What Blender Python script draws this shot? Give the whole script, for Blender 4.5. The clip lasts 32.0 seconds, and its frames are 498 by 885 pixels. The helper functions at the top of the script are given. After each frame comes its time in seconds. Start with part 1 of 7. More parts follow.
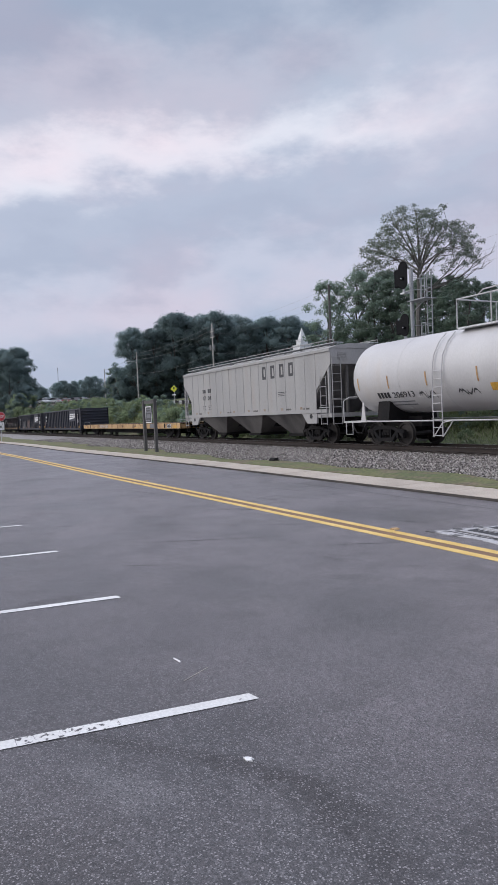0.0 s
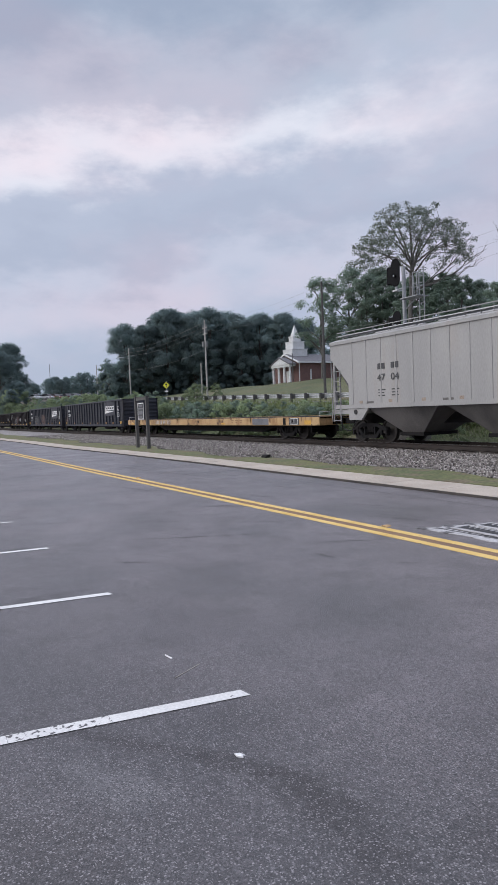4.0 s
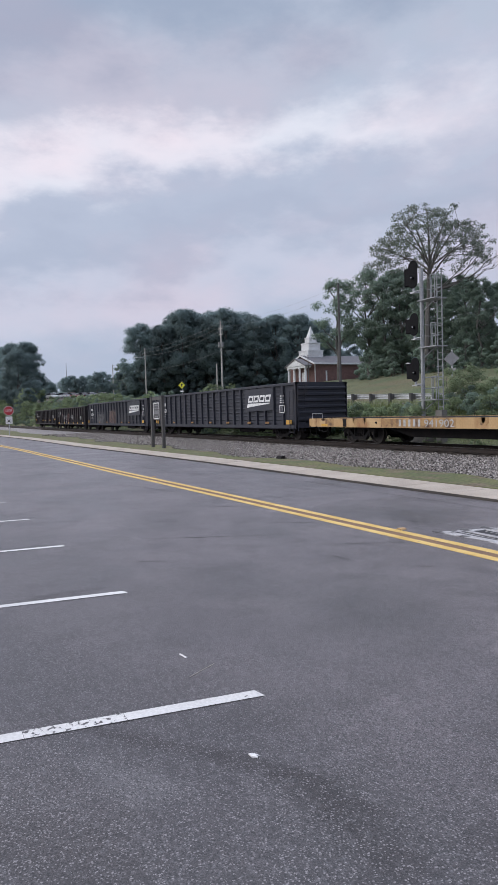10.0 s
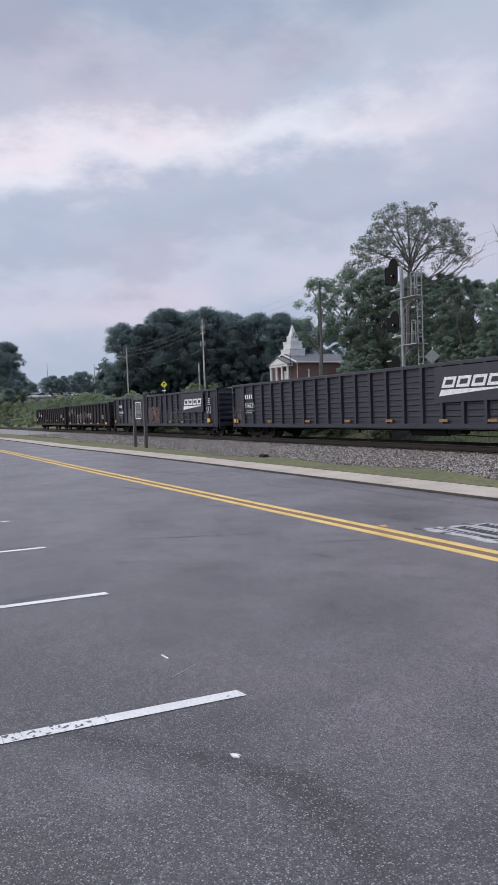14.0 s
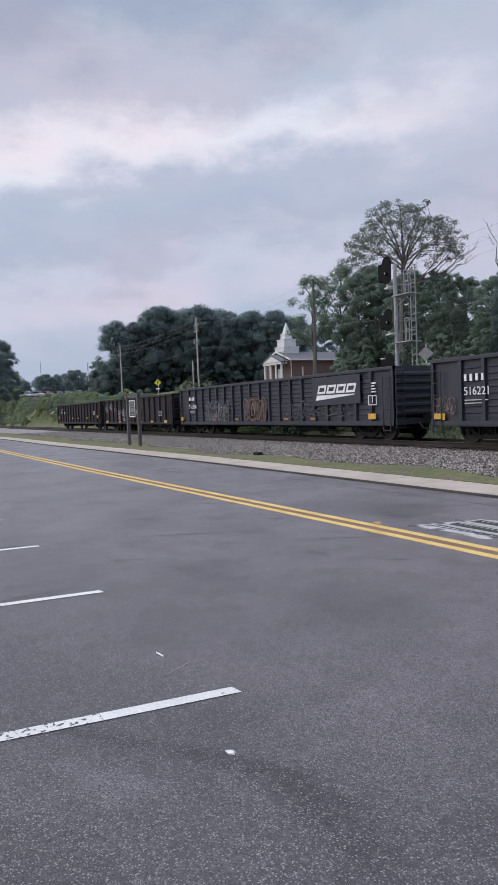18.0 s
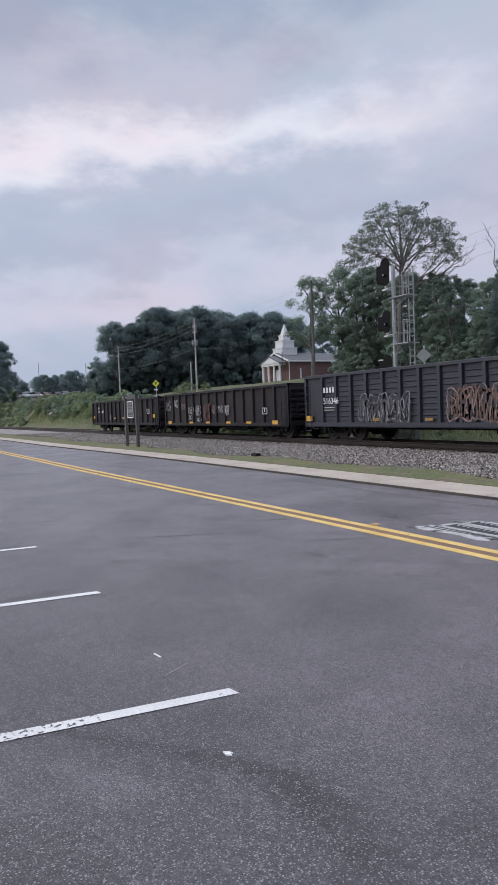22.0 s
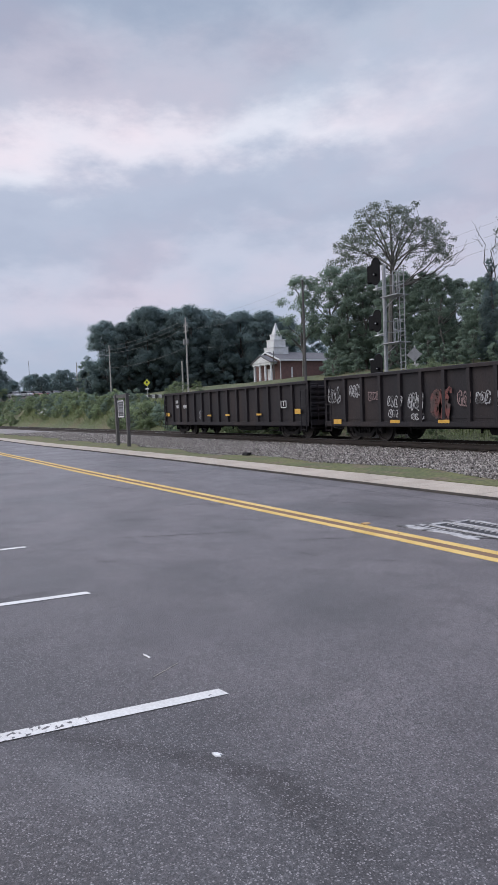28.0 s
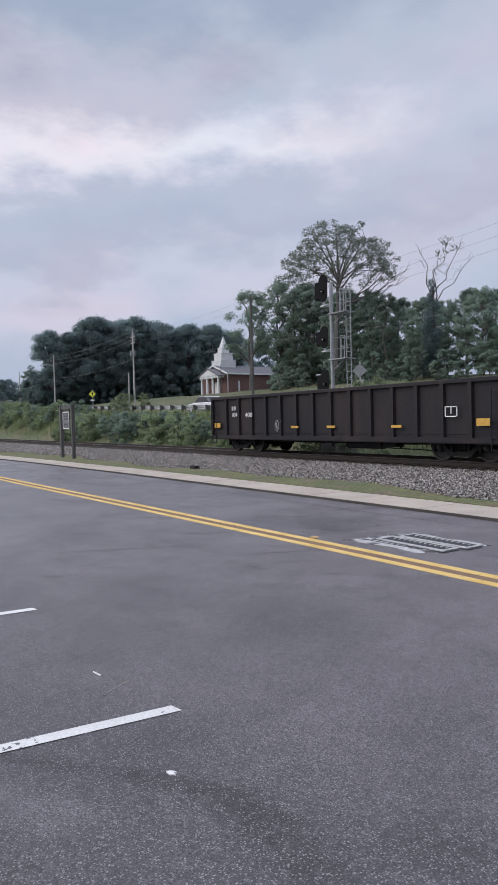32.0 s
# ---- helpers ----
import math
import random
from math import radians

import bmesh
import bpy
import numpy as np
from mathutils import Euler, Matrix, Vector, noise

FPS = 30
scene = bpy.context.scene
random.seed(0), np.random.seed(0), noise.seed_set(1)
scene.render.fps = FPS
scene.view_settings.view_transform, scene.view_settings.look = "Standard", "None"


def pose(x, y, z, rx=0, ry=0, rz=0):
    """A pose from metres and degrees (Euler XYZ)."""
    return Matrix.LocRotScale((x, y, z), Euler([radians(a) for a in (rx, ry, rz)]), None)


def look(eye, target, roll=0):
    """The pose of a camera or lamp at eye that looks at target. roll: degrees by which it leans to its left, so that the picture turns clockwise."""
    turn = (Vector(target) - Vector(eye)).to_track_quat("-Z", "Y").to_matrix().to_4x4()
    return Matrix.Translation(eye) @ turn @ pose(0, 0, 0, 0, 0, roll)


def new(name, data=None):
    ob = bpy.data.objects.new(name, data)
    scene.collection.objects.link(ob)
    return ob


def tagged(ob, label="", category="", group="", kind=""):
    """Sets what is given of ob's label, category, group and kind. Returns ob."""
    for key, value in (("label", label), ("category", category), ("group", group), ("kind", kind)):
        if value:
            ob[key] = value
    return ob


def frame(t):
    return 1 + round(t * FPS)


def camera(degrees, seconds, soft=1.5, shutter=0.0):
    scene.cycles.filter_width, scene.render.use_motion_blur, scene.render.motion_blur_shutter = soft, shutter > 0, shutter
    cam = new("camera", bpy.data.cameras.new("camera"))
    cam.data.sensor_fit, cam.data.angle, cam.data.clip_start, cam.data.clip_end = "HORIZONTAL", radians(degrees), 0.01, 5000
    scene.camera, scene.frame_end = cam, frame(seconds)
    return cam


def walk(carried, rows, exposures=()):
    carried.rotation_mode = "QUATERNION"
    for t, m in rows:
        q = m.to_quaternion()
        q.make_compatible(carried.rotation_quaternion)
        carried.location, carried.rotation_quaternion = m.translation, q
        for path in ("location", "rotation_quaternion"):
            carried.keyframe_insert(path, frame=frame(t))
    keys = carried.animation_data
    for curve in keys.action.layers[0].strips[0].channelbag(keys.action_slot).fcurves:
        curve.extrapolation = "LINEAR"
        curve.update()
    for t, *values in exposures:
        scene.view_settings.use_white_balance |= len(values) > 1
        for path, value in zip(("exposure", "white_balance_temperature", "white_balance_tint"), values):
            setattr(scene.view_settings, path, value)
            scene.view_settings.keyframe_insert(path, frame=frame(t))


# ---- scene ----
cam = camera(41.03, 32.0)
PATH = [
    (0, (-0.015, -0.003, 1.718), (-8.897, 4.572, 1.291), -2.47),
    (0.5, (-0.016, -0.009, 1.721), (-8.894, 4.569, 1.267), -2.37),
    (1, (-0.015, -0.007, 1.722), (-8.892, 4.574, 1.268), -2.34),
    (1.5, (-0.014, -0.008, 1.724), (-8.885, 4.584, 1.266), -2.31),
    (2, (-0.017, -0.011, 1.720), (-8.880, 4.597, 1.261), -2.23),
    (2.5, (-0.006, -0.013, 1.722), (-8.860, 4.613, 1.257), -2.25),
    (3, (-0.008, -0.012, 1.723), (-8.846, 4.642, 1.252), -2.22),
    (3.5, (-0.009, -0.007, 1.722), (-8.836, 4.669, 1.248), -2.30),
    (5.5, (-0.017, 0.003, 1.719), (-8.858, 4.647, 1.207), -2.22),
    (6, (-0.012, -0.002, 1.722), (-8.868, 4.615, 1.222), -2.16),
    (6.5, (-0.014, -0.006, 1.725), (-8.885, 4.586, 1.253), -2.03),
    (7, (-0.012, -0.012, 1.724), (-8.901, 4.548, 1.283), -1.93),
    (7.5, (-0.012, -0.018, 1.723), (-8.921, 4.505, 1.302), -1.81),
    (8, (-0.009, -0.025, 1.726), (-8.934, 4.464, 1.302), -1.67),
    (8.5, (-0.009, -0.022, 1.727), (-8.945, 4.445, 1.290), -1.64),
    (9, (-0.012, -0.023, 1.727), (-8.951, 4.437, 1.277), -1.62),
    (9.5, (-0.012, -0.020, 1.725), (-8.948, 4.447, 1.265), -1.67),
    (10, (-0.012, -0.021, 1.722), (-8.940, 4.460, 1.261), -1.68),
    (10.5, (-0.004, -0.021, 1.723), (-8.921, 4.480, 1.254), -1.77),
    (11, (-0.007, -0.021, 1.725), (-8.910, 4.507, 1.243), -1.78),
    (11.5, (-0.007, -0.011, 1.725), (-8.894, 4.546, 1.235), -1.88),
    (12, (-0.010, -0.002, 1.722), (-8.882, 4.584, 1.225), -2.05),
    (12.5, (-0.005, 0.002, 1.727), (-8.863, 4.616, 1.219), -2.13),
    (13, (-0.013, 0.002, 1.722), (-8.854, 4.649, 1.214), -2.17),
    (13.5, (-0.006, -0.004, 1.724), (-8.832, 4.672, 1.222), -2.11),
    (14, (-0.010, 0.002, 1.725), (-8.820, 4.707, 1.236), -2.14),
    (14.5, (-0.007, -0.002, 1.725), (-8.808, 4.723, 1.247), -2.16),
    (16.5, (-0.007, -0.002, 1.722), (-8.795, 4.746, 1.255), -2.18),
    (17, (-0.002, -0.001, 1.724), (-8.782, 4.761, 1.244), -2.17),
    (17.5, (-0.000, 0.003, 1.724), (-8.774, 4.775, 1.228), -2.29),
    (18, (-0.010, 0.003, 1.719), (-8.778, 4.783, 1.196), -2.32),
    (18.5, (-0.009, 0.007, 1.717), (-8.770, 4.796, 1.161), -2.37),
    (19, (-0.024, 0.020, 1.713), (-8.774, 4.826, 1.132), -2.37),
    (19.5, (-0.023, 0.028, 1.714), (-8.763, 4.850, 1.118), -2.38),
    (20, (-0.025, 0.028, 1.713), (-8.758, 4.864, 1.114), -2.29),
    (20.5, (-0.024, 0.020, 1.717), (-8.757, 4.855, 1.124), -2.25),
    (21, (-0.017, 0.008, 1.719), (-8.758, 4.832, 1.148), -2.14),
    (21.5, (-0.011, -0.004, 1.723), (-8.758, 4.812, 1.180), -2.09),
    (22, (-0.009, -0.000, 1.720), (-8.762, 4.808, 1.213), -2.18),
    (22.5, (-0.008, 0.002, 1.720), (-8.763, 4.810, 1.238), -2.19),
    (23, (-0.002, -0.000, 1.723), (-8.757, 4.809, 1.253), -2.19),
    (23.5, (0.002, -0.004, 1.725), (-8.753, 4.806, 1.256), -2.17),
    (24, (-0.011, -0.000, 1.719), (-8.761, 4.818, 1.261), -2.18),
    (24.5, (0.001, -0.005, 1.724), (-8.744, 4.823, 1.266), -2.16),
    (25, (0.006, -0.007, 1.725), (-8.729, 4.839, 1.261), -2.07),
    (25.5, (0.004, -0.004, 1.722), (-8.717, 4.866, 1.236), -2.16),
    (27.5, (-0.011, 0.018, 1.719), (-8.695, 4.947, 1.173), -2.31),
    (28, (-0.016, 0.020, 1.721), (-8.706, 4.939, 1.197), -2.21),
    (28.5, (-0.004, 0.018, 1.721), (-8.697, 4.936, 1.226), -2.12),
    (29, (0.004, 0.031, 1.719), (-8.688, 4.952, 1.239), -2.15),
    (29.5, (0.033, 0.056, 1.716), (-8.653, 4.989, 1.243), -2.24),
    (30, (0.059, 0.092, 1.705), (-8.609, 5.057, 1.243), -2.25),
    (30.5, (0.045, 0.083, 1.707), (-8.584, 5.118, 1.263), -2.13),
    (31, (0.002, 0.036, 1.722), (-8.549, 5.203, 1.308), -1.96),
    (31.5, (-0.020, -0.011, 1.726), (-8.450, 5.355, 1.347), -1.74),
    (32, (-0.037, -0.035, 1.731), (-8.306, 5.578, 1.379), -1.45),
]
walk(cam, [(t, look(eye, target, roll)) for t, eye, target, roll in PATH])

# ---- world, sun and sky ----
SUN_EL, SUN_AZ = radians(35), radians(205)


def make_world():
    w = bpy.data.worlds.new("overcast_sky")
    scene.world = w
    w.use_nodes = True
    nt = w.node_tree
    n = nt.nodes
    n.clear()
    out = n.new("ShaderNodeOutputWorld")
    bg = n.new("ShaderNodeBackground")
    bg.inputs["Strength"].default_value = 1.0
    sky = n.new("ShaderNodeTexSky")
    sky.sky_type = "NISHITA"
    sky.sun_disc = False
    sky.sun_elevation, sky.sun_rotation = SUN_EL, SUN_AZ
    dim = n.new("ShaderNodeMixRGB")
    dim.blend_type = "MULTIPLY"
    dim.inputs[0].default_value = 1.0
    dim.inputs[2].default_value = (0.06, 0.06, 0.06, 1)
    nt.links.new(sky.outputs[0], dim.inputs[1])
    tc = n.new("ShaderNodeTexCoord")
    # cloud banks: layers by height, pushed about by broad noise
    mp = n.new("ShaderNodeMapping")
    mp.inputs["Rotation"].default_value = (0.0, 0.0, 1.02)
    mp.inputs["Scale"].default_value = (2.2, 2.2, 5.0)
    mp.inputs["Location"].default_value = CLOUD_SHIFT
    nt.links.new(tc.outputs["Generated"], mp.inputs[0])

    def cloud_noise(scale, detail, rough):
        t = n.new("ShaderNodeTexNoise")
        t.inputs["Scale"].default_value, t.inputs["Detail"].default_value, t.inputs["Roughness"].default_value = scale, detail, rough
        nt.links.new(mp.outputs[0], t.inputs["Vector"])
        return t.outputs[0]

    def calc(op, a, b):
        q = n.new("ShaderNodeMath")
        q.operation = op
        for k, v in enumerate((a, b)):
            if isinstance(v, (int, float)):
                q.inputs[k].default_value = v
            else:
                nt.links.new(v, q.inputs[k])
        return q.outputs[0]
    sep0 = n.new("ShaderNodeSeparateXYZ")
    nt.links.new(tc.outputs["Generated"], sep0.inputs[0])
    level = calc("ADD", sep0.outputs[2], calc("MULTIPLY", calc("SUBTRACT", cloud_noise(0.9, 6.0, 0.5), 0.5), 0.30))
    level = calc("ADD", level, calc("MULTIPLY", calc("SUBTRACT", cloud_noise(3.5, 7.0, 0.6), 0.5), 0.13))
    level = calc("ADD", level, calc("MULTIPLY", calc("SUBTRACT", cloud_noise(8.0, 6.0, 0.6), 0.5), 0.03))
    # the banks slope: higher towards the tracks' near end
    slope = calc("ADD", calc("MULTIPLY", sep0.outputs[0], 0.62), calc("MULTIPLY", sep0.outputs[1], 0.78))
    level = calc("SUBTRACT", level, calc("MULTIPLY", slope, 0.10))
    ramp = n.new("ShaderNodeValToRGB")
    ramp.color_ramp.interpolation = "EASE"
    e = ramp.color_ramp.elements
    e[0].position, e[0].color = 0.0, (0.40, 0.47, 0.62, 1)
    e[1].position, e[1].color = 0.72, (0.50, 0.54, 0.66, 1)
    for at, c in ((0.10, (0.47, 0.52, 0.66)), (0.215, (0.62, 0.625, 0.75)), (0.275, (0.49, 0.52, 0.65)), (0.315, (0.52, 0.55, 0.68)), (0.375, (0.84, 0.82, 0.91)), (0.44, (0.54, 0.57, 0.69)), (0.53, (0.39, 0.44, 0.57))):
        k = e.new(at)
        k.color = (*c, 1)
    nt.links.new(level, ramp.inputs[0])
    # the bright bank breaks up into even grey-blue cloud to one side
    thin = n.new("ShaderNodeMapRange")
    thin.interpolation_type = "SMOOTHSTEP"
    for key, v in (("From Min", -0.06), ("From Max", 0.16), ("To Min", 0.0), ("To Max", 0.85)):
        thin.inputs[key].default_value = v
    nt.links.new(calc("ADD", slope, calc("MULTIPLY", calc("SUBTRACT", cloud_noise(2.0, 5.0, 0.55), 0.5), 0.5)), thin.inputs[0])
    grey = n.new("ShaderNodeMixRGB")
    grey.blend_type = "DARKEN"
    grey.inputs[2].default_value = (0.53, 0.57, 0.70, 1)
    nt.links.new(thin.outputs[0], grey.inputs[0])
    nt.links.new(ramp.outputs[0], grey.inputs[1])
    # cooler and warmer cloud
    hue = n.new("ShaderNodeMapRange")
    for key, v in (("From Min", 0.38), ("From Max", 0.62), ("To Min", 0.0), ("To Max", 1.0)):
        hue.inputs[key].default_value = v
    nt.links.new(cloud_noise(1.7, 5.0, 0.5), hue.inputs[0])
    cast = n.new("ShaderNodeMixRGB")
    cast.inputs[1].default_value, cast.inputs[2].default_value = (0.95, 1.0, 1.02, 1), (1.085, 1.01, 1.01, 1)
    nt.links.new(hue.outputs[0], cast.inputs[0])
    tint = n.new("ShaderNodeMixRGB")
    tint.blend_type = "MULTIPLY"
    tint.inputs[0].default_value = 1.0
    nt.links.new(grey.outputs[0], tint.inputs[1])
    nt.links.new(cast.outputs[0], tint.inputs[2])
    # an overcast sky is brighter overhead
    sep = n.new("ShaderNodeSeparateXYZ")
    nt.links.new(tc.outputs["Generated"], sep.inputs[0])
    up = n.new("ShaderNodeMapRange")
    up.interpolation_type = "SMOOTHSTEP"
    for key, v in (("From Min", 0.5), ("From Max", 0.95), ("To Min", 1.0), ("To Max", ZENITH)):
        up.inputs[key].default_value = v
    nt.links.new(sep.outputs[2], up.inputs[0])
    sc = n.new("ShaderNodeVectorMath")
    sc.operation = "SCALE"
    nt.links.new(tint.outputs[0], sc.inputs[0])
    nt.links.new(up.outputs[0], sc.inputs["Scale"])
    mix = n.new("ShaderNodeMixRGB")
    mix.inputs[0].default_value = 0.92
    nt.links.new(dim.outputs[0], mix.inputs[1])
    nt.links.new(sc.outputs[0], mix.inputs[2])
    nt.links.new(mix.outputs[0], bg.inputs[0])
    nt.links.new(bg.outputs[0], out.inputs[0])


ZENITH = 2.7
CLOUD_SHIFT = (0.35, 0.1, 0.0)
make_world()
sun = new("sun", bpy.data.lights.new("sun", "SUN"))
sun.data.energy, sun.data.angle, sun.data.color = 1.8, radians(55), (1.0, 0.97, 0.93)
sun.matrix_world = look((0, 0, 60), (60 * math.sin(SUN_AZ) * -math.cos(SUN_EL), -60 * math.cos(SUN_AZ) * math.cos(SUN_EL), 60 - 60 * math.sin(SUN_EL)))
scene.view_settings.exposure = 0.04


# ---- mesh helpers ----
class Shape:
    """Vertices and faces gathered piece by piece."""

    def __init__(self):
        self.v, self.f = [], []

    def add(self, verts, faces):
        k = len(self.v)
        self.v += [tuple(p) for p in verts]
        self.f += [tuple(i + k for i in q) for q in faces]
        return self

    def box(self, x0, x1, y0, y1, z0, z1):
        return self.add([(x0, y0, z0), (x1, y0, z0), (x1, y1, z0), (x0, y1, z0), (x0, y0, z1), (x1, y0, z1), (x1, y1, z1), (x0, y1, z1)],
                        [(3, 2, 1, 0), (4, 5, 6, 7), (0, 1, 5, 4), (1, 2, 6, 5), (2, 3, 7, 6), (3, 0, 4, 7)])

    def prism(self, pts, axis, a, b):
        """A flat outline (two coordinates) drawn out along an axis from a to b."""
        n = len(pts)

        def at(p, t):
            q = list(p)
            q.insert(axis, t)
            return q
        self.add([at(p, a) for p in pts] + [at(p, b) for p in pts],
                 [tuple(range(n))[::-1], tuple(range(n, 2 * n))] + [(i, (i + 1) % n, (i + 1) % n + n, i + n) for i in range(n)])
        return self

    def rod(self, p, q, r, n=8, r2=None):
        p, q = Vector(p), Vector(q)
        d = (q - p).normalized()
        s = d.orthogonal().normalized()
        t = d.cross(s)
        r2 = r if r2 is None else r2
        ring = [(math.cos(2 * math.pi * i / n), math.sin(2 * math.pi * i / n)) for i in range(n)]
        return self.add([p + r * (s * c + t * e) for c, e in ring] + [q + r2 * (s * c + t * e) for c, e in ring],
                        [(i, (i + 1) % n, (i + 1) % n + n, i + n) for i in range(n)] + [tuple(range(n))[::-1], tuple(range(n, 2 * n))])

    def pipe(self, pts, r, n=6):
        """A bent tube; r is one radius, or one a point."""
        ps = [Vector(p) for p in pts]
        rs = r if isinstance(r, (list, tuple)) else [r] * len(ps)
        k = len(ps)
        s = None
        vs = []
        for i, p in enumerate(ps):
            d = (ps[min(k - 1, i + 1)] - ps[max(0, i - 1)]).normalized()
            s = (d.orthogonal() if s is None else s - d * s.dot(d)).normalized()
            t = d.cross(s)
            vs += [p + rs[i] * (s * math.cos(2 * math.pi * j / n) + t * math.sin(2 * math.pi * j / n)) for j in range(n)]
        fs = [(i * n + j, i * n + (j + 1) % n, (i + 1) * n + (j + 1) % n, (i + 1) * n + j) for i in range(k - 1) for j in range(n)]
        return self.add(vs, fs + [tuple(range(n))[::-1], tuple(range((k - 1) * n, k * n))])

    def lathe(self, profile, centre, axis="y", n=24):
        """Rings of (radius, along) about an axis through centre."""
        cx, cy, cz = centre
        vs = []
        for r, h in profile:
            for i in range(n):
                c, s = r * math.cos(2 * math.pi * i / n), r * math.sin(2 * math.pi * i / n)
                vs.append((cx + c, cy + h, cz + s) if axis == "y" else (cx + h, cy + c, cz + s) if axis == "x" else (cx + c, cy + s, cz + h))
        fs = [(k * n + i, k * n + (i + 1) % n, (k + 1) * n + (i + 1) % n, (k + 1) * n + i) for k in range(len(profile) - 1) for i in range(n)]
        fs += [tuple(range(n))[::-1], tuple(range((len(profile) - 1) * n, len(profile) * n))]
        return self.add(vs, fs)

    def mesh(self, name, smooth=False):
        me = bpy.data.meshes.new(name)
        me.from_pydata(self.v, [], self.f)
        bm = bmesh.new()
        bm.from_mesh(me)
        bmesh.ops.recalc_face_normals(bm, faces=bm.faces)
        bm.to_mesh(me)
        bm.free()
        if smooth:
            me.shade_smooth()
        return me


def part(name, shape, material, parent=None, label="", at=None, bevel=0.0, smooth=False):
    """One mesh object under a thing (or at top level), from a Shape or a ready mesh."""
    me = shape.mesh(name, smooth) if isinstance(shape, Shape) else shape
    if material and not me.materials:
        me.materials.append(material)
    ob = new(name, me)
    if parent:
        ob.parent = parent
    if at is not None:
        ob.matrix_basis = at if isinstance(at, Matrix) else Matrix.Translation(at)
    if label:
        ob["label"] = label
    if bevel:
        mod = ob.modifiers.new("bevel", "BEVEL")
        mod.width, mod.segments, mod.limit_method = bevel, 1, "ANGLE"
    return ob


def thing(name, label, category, at=(0, 0, 0), group="", kind=""):
    ob = new(name)
    ob.empty_display_size = 0.2
    ob.matrix_basis = at if isinstance(at, Matrix) else Matrix.Translation(at)
    return tagged(ob, label, category, group, kind)


# ---- materials ----
def surface(name, a, b, rough=0.7, scale=3.0, fine=40.0, bump=0.15, metal=0.0, contrast=(0.35, 0.65), stain=None, stain_at=(0.55, 0.75), stain_scale=0.8, stretch=(1, 1, 1), random_tone=0.0, grain=0.25, spec=0.5):
    """A painted, stony or earthy surface: two tones mixed by broad noise, fine grain, optional stains and relief."""
    m = bpy.data.materials.new(name)
    m.use_nodes = True
    nt = m.node_tree
    n = nt.nodes
    bs = n["Principled BSDF"]
    tc = n.new("ShaderNodeTexCoord")
    mp = n.new("ShaderNodeMapping")
    mp.inputs["Scale"].default_value = stretch
    nt.links.new(tc.outputs["Object"], mp.inputs[0])

    def noise_node(s, detail=5.0):
        t = n.new("ShaderNodeTexNoise")
        t.inputs["Scale"].default_value = s
        t.inputs["Detail"].default_value = detail
        nt.links.new(mp.outputs[0], t.inputs["Vector"])
        return t

    def mixed(fac, c1, c2, mode="MIX"):
        x = n.new("ShaderNodeMixRGB")
        x.blend_type = mode
        for k, v in enumerate((fac, c1, c2)):
            if isinstance(v, (int, float)):
                x.inputs[k].default_value = v
            elif isinstance(v, tuple):
                x.inputs[k].default_value = (*v, 1) if len(v) == 3 else v
            else:
                nt.links.new(v, x.inputs[k])
        return x.outputs[0]

    def ranged(src, lo, hi, t0=0.0, t1=1.0):
        r = n.new("ShaderNodeMapRange")
        for key, v in (("From Min", lo), ("From Max", hi), ("To Min", t0), ("To Max", t1)):
            r.inputs[key].default_value = v
        nt.links.new(src, r.inputs[0])
        return r.outputs[0]

    broad, small = noise_node(scale), noise_node(fine, 3.0)
    col = mixed(ranged(broad.outputs[0], *contrast), a, b)
    if stain:
        st = noise_node(stain_scale, 7.0)
        col = mixed(ranged(st.outputs[0], *stain_at), col, stain)
    g = ranged(small.outputs[0], 0.3, 0.7, 1 - grain, 1 + grain)
    grey = n.new("ShaderNodeCombineXYZ")
    for k in range(3):
        nt.links.new(g, grey.inputs[k])
    col = mixed(1.0, col, grey.outputs[0], "MULTIPLY")
    if random_tone:
        oi = n.new("ShaderNodeObjectInfo")
        rr = ranged(oi.outputs["Random"], 0, 1, 1 - random_tone, 1 + random_tone)
        gr = n.new("ShaderNodeCombineXYZ")
        for k in range(3):
            nt.links.new(rr, gr.inputs[k])
        col = mixed(1.0, col, gr.outputs[0], "MULTIPLY")
    nt.links.new(col, bs.inputs["Base Color"])
    nt.links.new(ranged(broad.outputs[0], 0.3, 0.7, max(0, rough - 0.1), min(1, rough + 0.1)), bs.inputs["Roughness"])
    bs.inputs["Metallic"].default_value = metal
    bs.inputs["Specular IOR Level"].default_value = spec
    if bump:
        bp = n.new("ShaderNodeBump")
        bp.inputs["Strength"].default_value = bump
        bp.inputs["Distance"].default_value = 0.02
        nt.links.new(small.outputs[0], bp.inputs["Height"])
        nt.links.new(bp.outputs[0], bs.inputs["Normal"])
    return m


